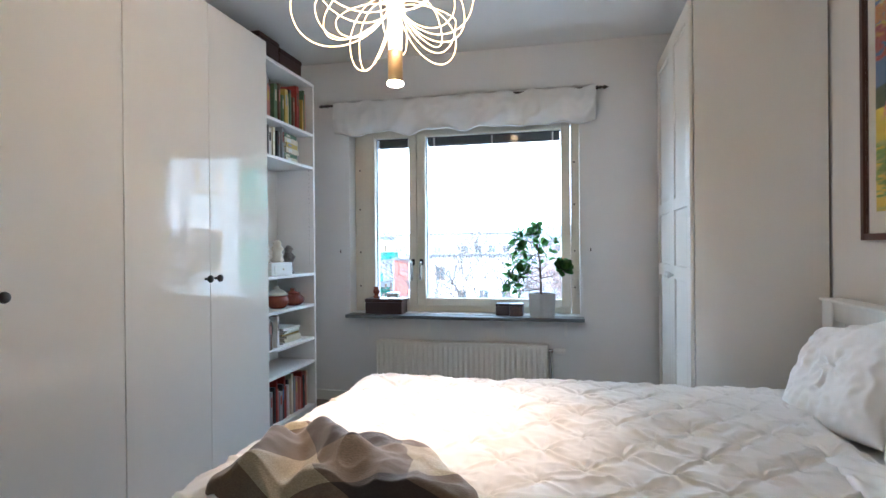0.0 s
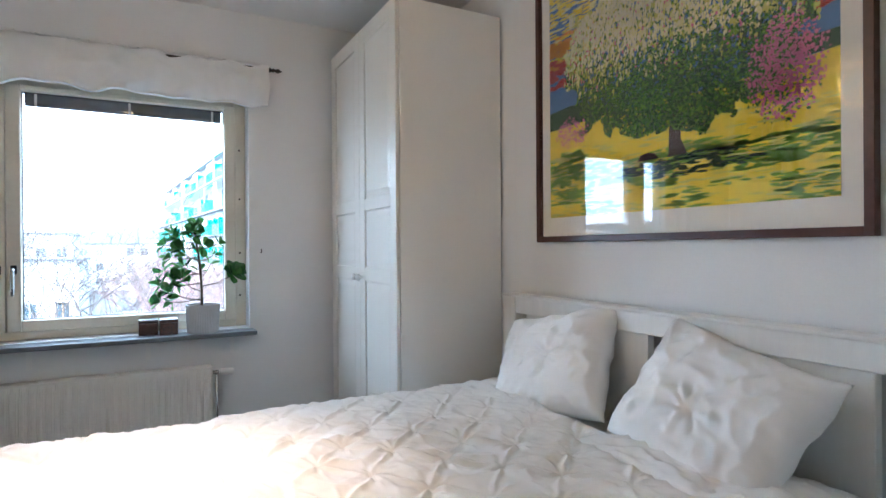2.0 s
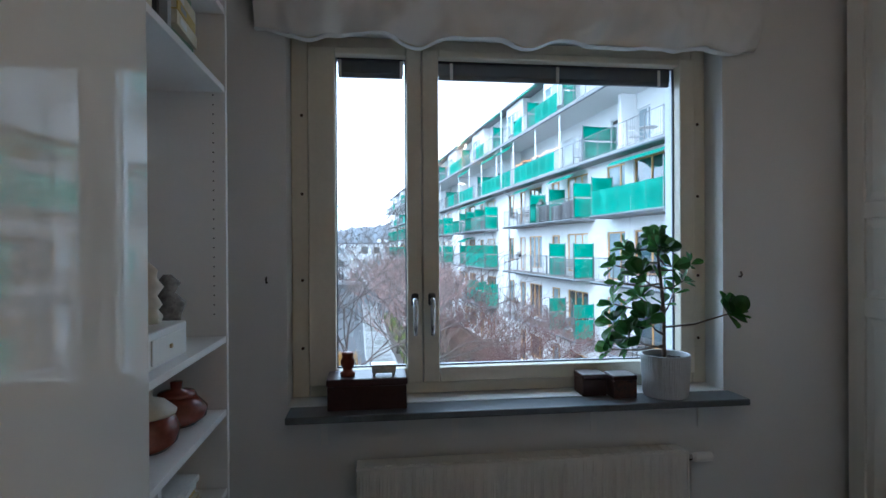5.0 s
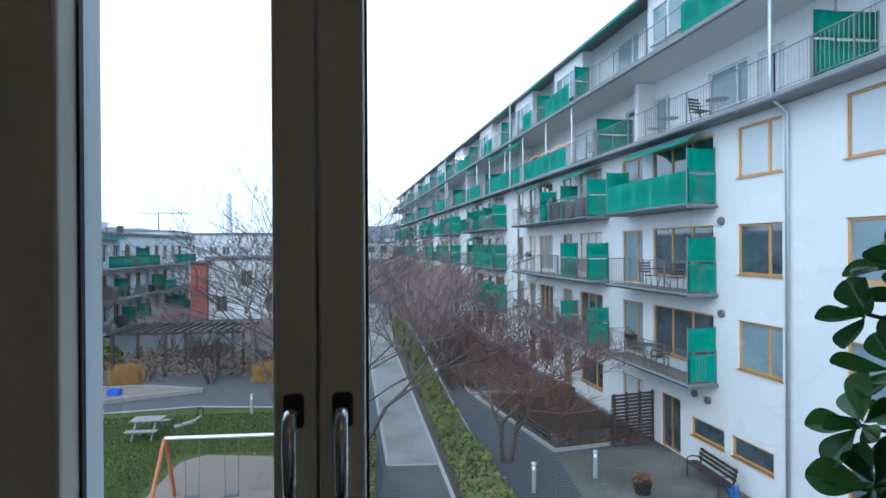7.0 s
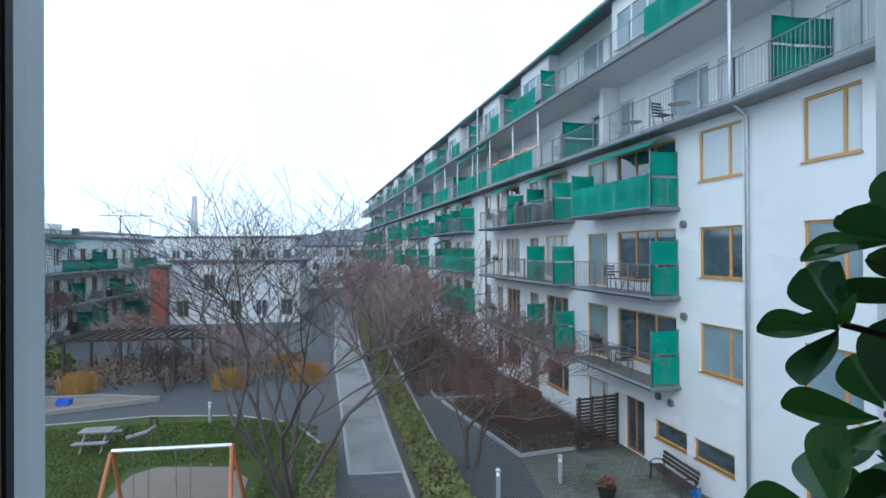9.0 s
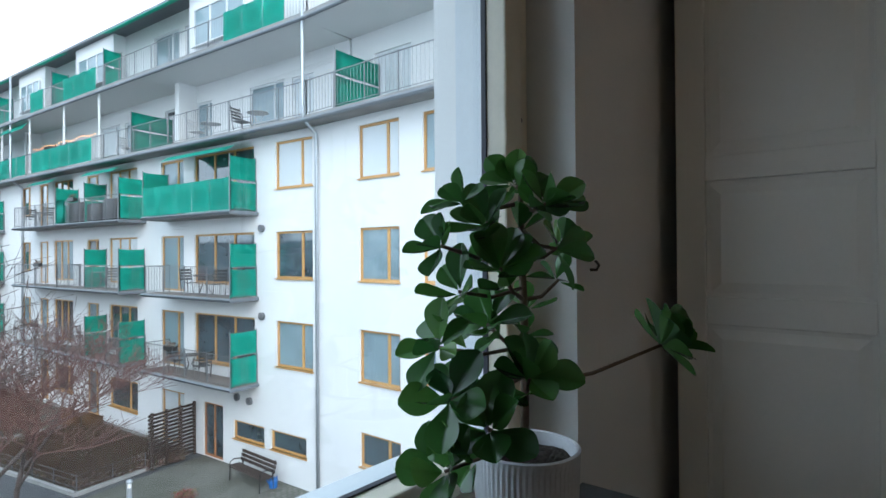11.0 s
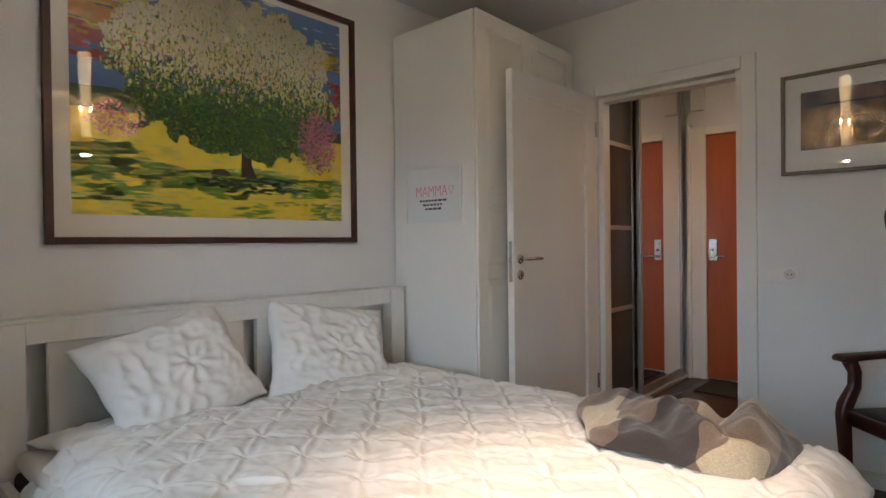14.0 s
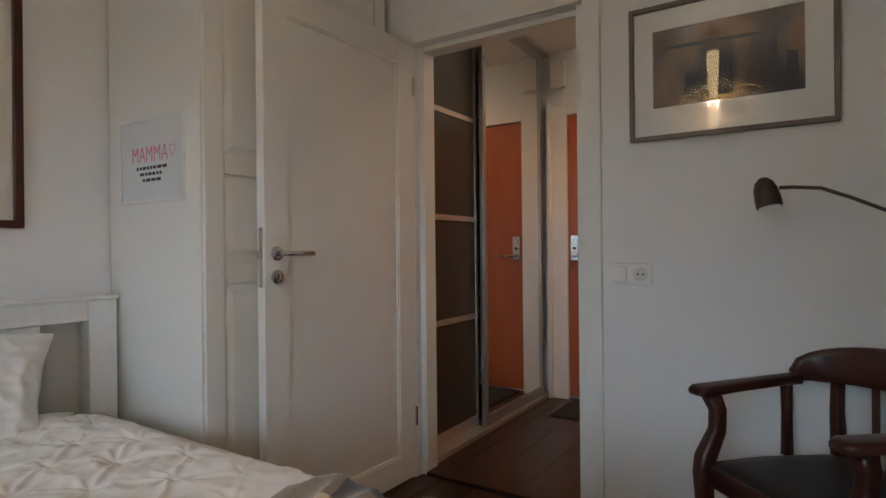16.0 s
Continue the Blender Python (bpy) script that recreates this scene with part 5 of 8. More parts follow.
for k in range(20):
    a = 2 * math.pi * k / 20 + rc.uniform(-0.1, 0.1)
    R, up, dn = rc.uniform(0.20, 0.36), rc.uniform(0.02, 0.14), rc.uniform(0.05, 0.16)
    pts = []
    for i in range(121):
        ang = 2 * math.pi * i / 120
        out = 0.5 - 0.5 * math.cos(ang)
        tw = a + 0.35 * math.sin(ang * 0.5) * (0.5 if k % 2 else -0.5)
        rr = 0.022 + R * out ** 0.8
        pts.append((CX + rr * math.cos(tw), CY + rr * math.sin(tw), 2.03 + (up if i < 60 else dn) * math.sin(ang) - 0.03 * out))
    part("loop", tube(bmesh.new(), pts, [0.0010 if i % 2 else 0.0026 for i in range(121)], 5), GLOWWIRE, ch, "thin wire strung with lit crystal beads", smooth=True)

# ---- armchair ----
CHM = pose(-0.29, -3.80, 0, 0, 0, 44)
chair = thing("armchair", (-0.29, -3.80, 0), "dark mahogany armchair with curved arms and black seat", "chair")


def cpart(name, bm, mat, label="", smooth=True, parent=None):
    bmesh.ops.transform(bm, matrix=CHM, verts=bm.verts)
    return part(name, bm, mat, parent or chair, label, smooth)


def bar(pts, ws, hs):
    """A bar with a rounded rectangular section."""
    bm = bmesh.new()
    pts = [Vector(p) for p in pts]
    rings = []
    for i, p in enumerate(pts):
        d = (pts[min(i + 1, len(pts) - 1)] - pts[max(i - 1, 0)]).normalized()
        up = Vector((0, 0, 1)) if abs(d.z) < 0.9 else Vector((1, 0, 0))
        s = d.cross(up).normalized()
        up = s.cross(d)
        w, h = ws[i] / 2, hs[i] / 2
        rings.append([bm.verts.new(p + s * w * math.copysign(abs(math.cos(a)) ** 0.5, math.cos(a)) + up * h * math.copysign(abs(math.sin(a)) ** 0.5, math.sin(a))) for a in (2 * math.pi * (k + 0.5) / 12 for k in range(12))])
    for a, b in zip(rings, rings[1:]):
        for k in range(12):
            bm.faces.new((a[k], a[(k + 1) % 12], b[(k + 1) % 12], b[k]))
    bm.faces.new(rings[0][::-1])
    bm.faces.new(rings[-1])
    bmesh.ops.recalc_face_normals(bm, faces=bm.faces)
    return bm


for s in (-1, 1):
    cpart("armrest", bar([(0.245, s * 0.245, 0.640), (0.225, s * 0.247, 0.641), (0.10, s * 0.262, 0.645), (-0.05, s * 0.272, 0.650), (-0.14, s * 0.268, 0.655)], [0.05, 0.075, 0.062, 0.055, 0.05], [0.02, 0.032, 0.03, 0.03, 0.034]), MAHOGANY, "shaped wooden armrest")
    cpart("front_leg", bar([(0.205, s * 0.235, 0.0), (0.215, s * 0.235, 0.22), (0.225, s * 0.235, 0.40), (0.215, s * 0.238, 0.44), (0.170, s * 0.242, 0.52), (0.165, s * 0.246, 0.58), (0.185, s * 0.248, 0.625)], [0.035, 0.042, 0.05, 0.05, 0.042, 0.042, 0.05], [0.035, 0.042, 0.05, 0.055, 0.045, 0.045, 0.05]), MAHOGANY)
    cpart("back_leg", bar([(-0.32, s * 0.20, 0.0), (-0.27, s * 0.20, 0.25), (-0.23, s * 0.205, 0.43), (-0.235, s * 0.215, 0.56), (-0.245, s * 0.22, 0.66)], [0.03, 0.038, 0.04, 0.034, 0.032], [0.03, 0.038, 0.04, 0.034, 0.032]), MAHOGANY)
    cpart("side_stile", bar([(-0.085, s * 0.252, 0.42), (-0.095, s * 0.262, 0.55), (-0.10, s * 0.268, 0.64)], [0.03, 0.026, 0.03], [0.03, 0.026, 0.03]), MAHOGANY)
    cpart("seat_rail", bar([(0.21, s * 0.232, 0.395), (0.0, s * 0.24, 0.395), (-0.23, s * 0.205, 0.395)], [0.03] * 3, [0.06] * 3), MAHOGANY)
crest = [(-0.13 - 0.14 * math.sin(t) * 1.0 - 0.0, 0.268 * math.cos(t), 0.665 + 0.05 * math.sin(t) ** 0.6) for t in (math.pi * k / 16 for k in range(17))]
cpart("crest_rail", bar(crest, [0.036] * 17, [0.04 + 0.085 * math.sin(math.pi * k / 16) ** 0.5 for k in range(17)]), MAHOGANY, "broad curved crest rail")
for y in (-0.10, -0.05, 0.0, 0.05, 0.10):
    cpart("back_slat", bar([(-0.225, y * 0.8, 0.42), (-0.25, y, 0.54), (-0.262, y * 1.1, 0.66)], [0.022] * 3, [0.012] * 3), MAHOGANY)
cpart("seat_rail", bar([(0.212, -0.23, 0.395), (0.212, 0.23, 0.395)], [0.03] * 2, [0.06] * 2), MAHOGANY)
cpart("seat_rail", bar([(-0.235, -0.2, 0.395), (-0.235, 0.2, 0.395)], [0.03] * 2, [0.06] * 2), MAHOGANY)


def seat(u, v):
    a, b = 2 * u - 1, 2 * v - 1
    w = 0.235 if a > -0.2 else 0.235 - 0.03 * (-0.2 - a) / 0.8
    return (-0.01 + 0.215 * a, w * b, 0.416 + 0.028 * max(0, (1 - a ** 6) * (1 - b ** 6)) ** 0.5)


cpart("seat_pad", grid(bmesh.new(), 24, 24, seat), LEATHER, "black upholstered seat pad")

# ---- reading lamp ----
fl = thing("floor_lamp", (-0.80, -3.98, 0), "dark bronze reading lamp with long jointed arm", "floor lamp")
part("base", lathe(bmesh.new(), -0.80, -3.98, [(0.12, 0.0), (0.12, 0.012), (0.03, 0.025), (0.012, 0.04)], 32), BRONZE, fl, smooth=True)
part("pole", tube(bmesh.new(), [(-0.80, -3.98, 0.03), (-0.80, -3.98, 1.0)], 0.008, 10), BRONZE, fl)
part("joint", lathe(bmesh.new(), -0.80, -3.98, [(0.014, 0.985), (0.016, 1.0), (0.014, 1.025)], 16), BRONZE, fl, smooth=True)
part("arm", tube(bmesh.new(), [(-0.80, -3.98, 1.01), (-0.50, -3.965, 1.135), (-0.34, -3.955, 1.215), (-0.27, -3.945, 1.245), (-0.20, -3.94, 1.252), (-0.165, -3.935, 1.252)], 0.0055, 8), BRONZE, fl, smooth=True)
SHM = Matrix.Translation((-0.131, -3.93, 1.240)) @ Matrix.Rotation(radians(12), 4, "Y") @ Matrix.Rotation(radians(10), 4, "X")
bm = lathe(bmesh.new(), 0, 0, [(0.034, -0.048), (0.036, -0.046), (0.036, -0.02), (0.033, 0.008), (0.026, 0.03), (0.014, 0.043), (0.005, 0.047)], 28)
bmesh.ops.transform(bm, matrix=SHM, verts=bm.verts)
part("shade", bm, BRONZE, fl, "bell-shaped bronze shade", smooth=True)
bm = lathe(bmesh.new(), 0, 0, [(0.030, -0.0505), (0.030, -0.0485)], 24)
bmesh.ops.transform(bm, matrix=SHM, verts=bm.verts)
part("diffuser", bm, WHITE, fl, "unlit white lamp glass")

# ---- things on the sill ----
ST = 0.667
cb = thing("wooden_casket", (-0.44, -0.05, ST), "dark polished wooden casket on the stone sill", "box")
part("body", boxbm(-0.584, -0.305, -0.105, 0.04, ST + 0.0005, ST + 0.085, bevel=0.004), BOXWOOD, cb)
part("lid", boxbm(-0.588, -0.301, -0.109, 0.044, ST + 0.0855, ST + 0.113, bevel=0.006), BOXWOOD, cb)
CT = ST + 0.113
turned("wooden_stamp", -0.515, -0.05, [(0.026, CT + 0.0005), (0.027, CT + 0.012), (0.018, CT + 0.016), (0.017, CT + 0.03), (0.024, CT + 0.038), (0.026, CT + 0.055), (0.018, CT + 0.068), (0.022, CT + 0.08), (0.016, CT + 0.086)], REDWOOD, "small turned red wooden ornament on the casket", "ornament")
sc = thing("silver_casket", (-0.385, -0.05, CT), "small silver casket on four feet", "box")
SILV = paint("engraved_silver", (0.60, 0.58, 0.52), 0.3, 0.3, 40, 150, 0.3, metal=0.9)
part("body", boxbm(-0.428, -0.342, -0.08, -0.03, CT + 0.012, CT + 0.035, bevel=0.003), SILV, sc)
part("lid", boxbm(-0.431, -0.339, -0.083, -0.027, CT + 0.0355, CT + 0.043, bevel=0.003), SILV, sc, "hinged silver lid")
for x in (-0.42, -0.35):
    for y in (-0.074, -0.036):
        part("foot", tube(bmesh.new(), [(x, y, CT + 0.0005), (x, y, CT + 0.0125)], [0.004, 0.006], 8), SILV, sc)
for x, y, h, d in ((0.422, 0.005, 0.085, 0.048), (0.523, -0.045, 0.088, 0.046)):
    t = thing("small_box", (x, y, ST), "small black lacquered cube box on the sill", "box", "cube boxes")
    part("body", boxbm(x - d, x + d, y - d, y + d, ST + 0.0005, ST + h - 0.02, bevel=0.003), BOXWOOD if x < 0.5 else paint("patterned_lacquer", (0.10, 0.035, 0.02), 0.3, 0.7, 60, 120, 0.1, second=(0.015, 0.01, 0.01)), t)
    part("lid", boxbm(x - d - 0.001, x + d + 0.001, y - d - 0.001, y + d + 0.001, ST + h - 0.0195, ST + h, bevel=0.004), BOXWOOD, t)

# ---- potted plant ----
PX, PY = 0.70, -0.06
pp = thing("potted_plant", (PX, PY, ST), "leafy green plant in a ribbed grey pot on the sill", "plant")
bm = bmesh.new()
NR = 120
prof = [(0.080, ST + 0.0005), (0.084, ST + 0.01), (0.089, ST + 0.09), (0.091, ST + 0.14), (0.092, ST + 0.160), (0.088, ST + 0.162), (0.084, ST + 0.160), (0.082, ST + 0.130)]
rings = []
for i, (r, z) in enumerate(prof):
    rings.append([bm.verts.new((PX + (r - (0.0022 if k % 2 and 0 < i < 4 else 0)) * math.cos(2 * math.pi * k / NR), PY + (r - (0.0022 if k % 2 and 0 < i < 4 else 0)) * math.sin(2 * math.pi * k / NR), z)) for k in range(NR)])
for a, b in zip(rings, rings[1:]):
    for k in range(NR):
        bm.faces.new((a[k], a[(k + 1) % NR], b[(k + 1) % NR], b[k]))
bm.faces.new(rings[0][::-1])
part("pot", bm, POT, pp, "ribbed pale grey pot")


def soil(u, v):
    r, a = 0.0825 * u, 2 * math.pi * v
    return (PX + r * math.cos(a), PY + r * math.sin(a), ST + 0.138 + 0.008 * noise.noise((u * 9 * math.cos(a), u * 9 * math.sin(a), 1)))


part("soil", grid(bmesh.new(), 14, 48, soil), SOIL, pp, "dark potting soil")
rl = random.Random(8)


def leaf(bm, p, d, up, ln, w):
    """A thick blunt leaf from p along d."""
    d = d.normalized()
    s = d.cross(up).normalized()
    nrm = s.cross(d).normalized()
    cols = []
    curl = rl.uniform(-0.25, 0.3)
    for i in range(12):
        t = i / 11
        wd = w * 0.5 * max(0.05, math.sin(math.pi * t ** 1.6) ** 0.62) if i < 11 else w * 0.10
        c = p + d * ln * t + nrm * ln * curl * t * t * 0.6
        cols.append([bm.verts.new(c + s * wd * q + nrm * (abs(q) ** 1.6) * wd * 0.34) for q in (-1, -0.6, -0.12, 0, 0.12, 0.6, 1)])
        cols[-1][3].co -= nrm * 0.0012
    for a, b in zip(cols, cols[1:]):
        for k in range(6):
            bm.faces.new((a[k], a[k + 1], b[k + 1], b[k]))


def rosette(bm, p, axis, n, ln):
    axis = Vector(axis).normalized()
    o = axis.orthogonal().normalized()
    q = axis.cross(o)
    for k in range(n):
        a = k * 2.4 + rl.uniform(-0.3, 0.3)
        tilt = rl.uniform(0.15, 1.1) if k < n * 0.4 else rl.uniform(0.9, 1.7)
        side = o * math.cos(a) + q * math.sin(a)
        d = axis * math.cos(tilt) + side * math.sin(tilt)
        up = axis if abs(d.dot(axis)) < 0.95 else side
        L = ln * rl.uniform(0.75, 1.15)
        leaf(bm, Vector(p) + side * 0.006, d, up, L, L * rl.uniform(0.66, 0.82))


stem = [(PX - 0.005, PY, ST + 0.145), (PX - 0.008, PY - 0.004, 0.95), (PX - 0.016, PY - 0.008, 1.06), (PX - 0.030, PY - 0.012, 1.16), (PX - 0.045, PY - 0.02, 1.24), (PX - 0.05, PY - 0.028, 1.285)]
stem = [Vector(p) for p in stem]
part("stem", tube(bmesh.new(), stem, [0.008, 0.0075, 0.007, 0.006, 0.005, 0.004], 8), STEM, pp, "brown woody stem", smooth=True)


def on_stem(z):
    for a, b in zip(stem, stem[1:]):
        if a.z <= z <= b.z:
            return a.lerp(b, (z - a.z) / (b.z - a.z))
    return stem[-1]


leaves = bmesh.new()
twigs = [(0.85, (-0.17, -0.04, 0.905), 9, 0.080), (0.90, (-0.115, -0.075, 0.975), 8, 0.072), (0.93, (0.140, -0.185, 1.000), 18, 0.074), (1.0, (-0.10, 0.01, 1.045), 8, 0.066),
         (0.98, (0.045, 0.02, 1.06), 4, 0.056), (1.08, (-0.12, -0.03, 1.135), 8, 0.066), (1.08, (0.055, -0.035, 1.11), 4, 0.056), (1.15, (0.085, -0.03, 1.175), 4, 0.050),
         (1.18, (-0.13, -0.01, 1.205), 7, 0.066), (1.24, (-0.06, -0.075, 1.235), 8, 0.062), (1.28, (-0.04, 0.0, 1.275), 7, 0.056), (1.2, (-0.005, -0.065, 1.165), 5, 0.060), (0.86, (-0.22, 0.0, 0.85), 8, 0.070), (1.1, (-0.16, 0.02, 1.10), 6, 0.062), (1.0, (-0.20, 0.03, 1.02), 7, 0.060), (0.95, (-0.21, 0.0, 0.95), 7, 0.066), (1.15, (-0.19, 0.03, 1.17), 6, 0.055), (1.24, (-0.15, 0.02, 1.24), 6, 0.055)]
for zs, (dx, dy, z), nleaf, ln in twigs:
    a = on_stem(zs)
    e2 = Vector((PX + dx, PY + dy, z))
    mid = a.lerp(e2, 0.5) + Vector((0, 0, -0.012))
    part("twig", tube(bmesh.new(), [a, mid, e2], [0.0042, 0.0034, 0.0028], 6), STEM, pp, smooth=True)
    rosette(leaves, e2, (e2 - mid).normalized() + Vector((0, -0.1, 0.5)), nleaf, ln)
    if nleaf > 6 and dx < 0.1:
        rosette(leaves, mid.lerp(e2, 0.4), (e2 - a).normalized() + Vector((0, 0, 0.2)), 3, ln * 0.85)
for z in (1.02, 1.12, 1.2, 1.26):
    rosette(leaves, on_stem(z), (0, -0.3, 1), 3, 0.055)
lo = part("foliage", leaves, LEAFM, pp, "thick rounded dark green leaves", smooth=True)


# ---- outside: the courtyard ----
GZ = -6.4
RENDER = paint("white_render", (0.64, 0.65, 0.65), 0.85, 0.05, 0.6, 40, 0.15, dist=0.004)
CONCRETE = paint("balcony_concrete", (0.30, 0.30, 0.29), 0.85, 0.3, 1.5, 25, 0.3, second=(0.16, 0.16, 0.16))
GUTTER = paint("dark_zinc_gutter", (0.17, 0.19, 0.21), 0.5, 0.2, 2, 30, 0.1, metal=0.4)
DECK = paint("weathered_deck", (0.17, 0.14, 0.12), 0.85, 0.25, 3, 40, 0.2)
RAIL = paint("galvanised_rail", (0.16, 0.17, 0.18), 0.5, 0.15, 4, 50, 0.05, metal=0.4)
GREENFAB = paint("green_screen_fabric", (0.010, 0.34, 0.25), 0.8, 0.14, 1.2, 25, 0.15, per=0.12)
TAN = paint("pine_window_frame", (0.46, 0.255, 0.085), 0.5, 0.14, 4, 40, 0.08, per=0.12)
GREYFRAME = paint("grey_window_frame", (0.58, 0.60, 0.62), 0.5, 0.08)
ROOFM = paint("roof_sheet", (0.10, 0.11, 0.13), 0.5, 0.15, 1, 20, 0.1)
# opaque panes, the shade of the rooms behind put into their dark colour
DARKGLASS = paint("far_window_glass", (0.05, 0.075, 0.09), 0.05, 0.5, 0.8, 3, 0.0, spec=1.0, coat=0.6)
BLINDGLASS = paint("window_with_lowered_blind", (0.50, 0.54, 0.56), 0.25, 0.06, 0.6, 60, 0.05)
CURTGLASS = paint("window_with_curtain", (0.20, 0.27, 0.30), 0.12, 0.3, 0.8, 10, 0.0)
PIPE = paint("zinc_pipe", (0.42, 0.45, 0.48), 0.4, 0.1, metal=0.5)
DARKWOOD = paint("dark_stained_lattice", (0.045, 0.030, 0.024), 0.7, 0.3, 6, 60, 0.1)
DOORWOOD = paint("oiled_door_wood", (0.30, 0.13, 0.05), 0.5, 0.2, 4, 40, 0.1)
ASPHALT = paint("asphalt", (0.075, 0.078, 0.082), 0.85, 0.25, 0.6, 60, 0.3, second=(0.055, 0.057, 0.06))


def setts(name, col, joint, w, h, rough=0.85):
    """Small rows of paving stones with recessed joints, too small and far to pick apart."""
    m, n, l, b = node_mat(name)
    tc, br, ns, mx, bp = n.new("ShaderNodeTexCoord"), n.new("ShaderNodeTexBrick"), n.new("ShaderNodeTexNoise"), n.new("ShaderNodeMix"), n.new("ShaderNodeBump")
    br.inputs["Scale"].default_value, br.inputs["Brick Width"].default_value, br.inputs["Row Height"].default_value = 1.0, w, h
    br.inputs["Mortar Size"].default_value, br.inputs["Mortar Smooth"].default_value = 0.018, 0.3
    br.inputs["Color1"].default_value, br.inputs["Color2"].default_value, br.inputs["Mortar"].default_value = (*col, 1), (*(c * 0.68 for c in col), 1), (*joint, 1)
    ns.inputs["Scale"].default_value, ns.inputs["Detail"].default_value = 0.7, 5
    mx.data_type, mx.blend_type = "RGBA", "MULTIPLY"
    mx.inputs[0].default_value = 0.75
    l.new(tc.outputs["Object"], br.inputs["Vector"])
    l.new(tc.outputs["Object"], ns.inputs["Vector"])
    rp = n.new("ShaderNodeValToRGB")
    rp.color_ramp.elements[0].position, rp.color_ramp.elements[0].color = 0.35, (0.45, 0.47, 0.38, 1)
    rp.color_ramp.elements[1].position, rp.color_ramp.elements[1].color = 0.6, (1, 1, 1, 1)
    l.new(ns.outputs[0], rp.inputs[0])
    l.new(br.outputs["Color"], mx.inputs[6])
    l.new(rp.outputs[0], mx.inputs[7])
    l.new(mx.outputs[2], b.inputs["Base Color"])
    bp.inputs["Strength"].default_value, bp.inputs["Distance"].default_value = 0.6, 0.012
    bp.invert = True
    l.new(br.outputs["Fac"], bp.inputs["Height"])
    l.new(bp.outputs[0], b.inputs["Normal"])
    b.inputs["Roughness"].default_value = rough
    return m


PAVING = setts("pale_cobbles", (0.36, 0.36, 0.365), (0.12, 0.12, 0.11), 0.16, 0.12)
YARD = setts("yard_paving", (0.19, 0.185, 0.165), (0.06, 0.07, 0.045), 0.22, 0.16)
PAVERS = setts("dark_pavers", (0.11, 0.115, 0.12), (0.05, 0.05, 0.05), 0.42, 0.22)
LAWN = paint("autumn_lawn", (0.070, 0.105, 0.026), 0.95, 0.4, 0.9, 14, 0.9, spec=0.1, second=(0.048, 0.052, 0.022), dist=0.03)
GRAVEL = paint("play_gravel", (0.21, 0.165, 0.13), 0.9, 0.15, 1.5, 50, 0.4, second=(0.15, 0.12, 0.10))
EARTH = paint("planting_earth", (0.085, 0.065, 0.05), 0.95, 0.4, 1.5, 20, 0.8, second=(0.05, 0.045, 0.038), dist=0.03)
KERB = paint("kerb_granite", (0.30, 0.30, 0.29), 0.85, 0.15, 2, 40, 0.2)
BARK = paint("bare_bark", (0.072, 0.056, 0.050), 0.9, 0.35, 3, 40, 0.3)
BARKRED = paint("reddish_twigs", (0.115, 0.058, 0.050), 0.9, 0.3, 3, 40, 0.3)
TWIG = paint("pale_winter_twigs", (0.27, 0.18, 0.165), 0.9, 0.3, 3, 40, 0.3)
HEDGE = island_mat("hedge_leaf", [(0.05, 0.10, 0.02), (0.10, 0.16, 0.03), (0.16, 0.10, 0.05), (0.035, 0.075, 0.02), (0.20, 0.17, 0.04)], 0.7)
SHRUB = island_mat("winter_shrub", [(0.16, 0.10, 0.085), (0.11, 0.075, 0.07), (0.20, 0.13, 0.09), (0.08, 0.10, 0.05)], 0.9)
TUFT = island_mat("dry_grass_blade", [(0.40, 0.22, 0.06), (0.32, 0.17, 0.06), (0.48, 0.30, 0.10)], 0.9)
FARWALL = paint("far_white_wall", (0.55, 0.58, 0.60), 0.9, 0.06, 0.2, 4, 0)
REDWALL = paint("red_render", (0.36, 0.10, 0.075), 0.9, 0.1, 0.4, 8, 0.05)
HILL = paint("far_wooded_ridge", (0.13, 0.15, 0.17), 1.0, 0.25, 0.02, 0.3, 0)
ORANGEWOOD = paint("orange_stained_post", (0.40, 0.14, 0.05), 0.6, 0.2)
STEELB = paint("zinc_beam", (0.55, 0.58, 0.62), 0.4, 0.1, metal=0.5)
GREYWOOD = paint("weathered_wood", (0.22, 0.21, 0.20), 0.85, 0.2)

bm = bmesh.new()
grid(bm, 24, 24, lambda u, v: (-900 + 1800 * u, 0.5 + 1900 * v * v, GZ))
setting("ground", bm, ASPHALT, "dark asphalt ground of the courtyard", "ground")


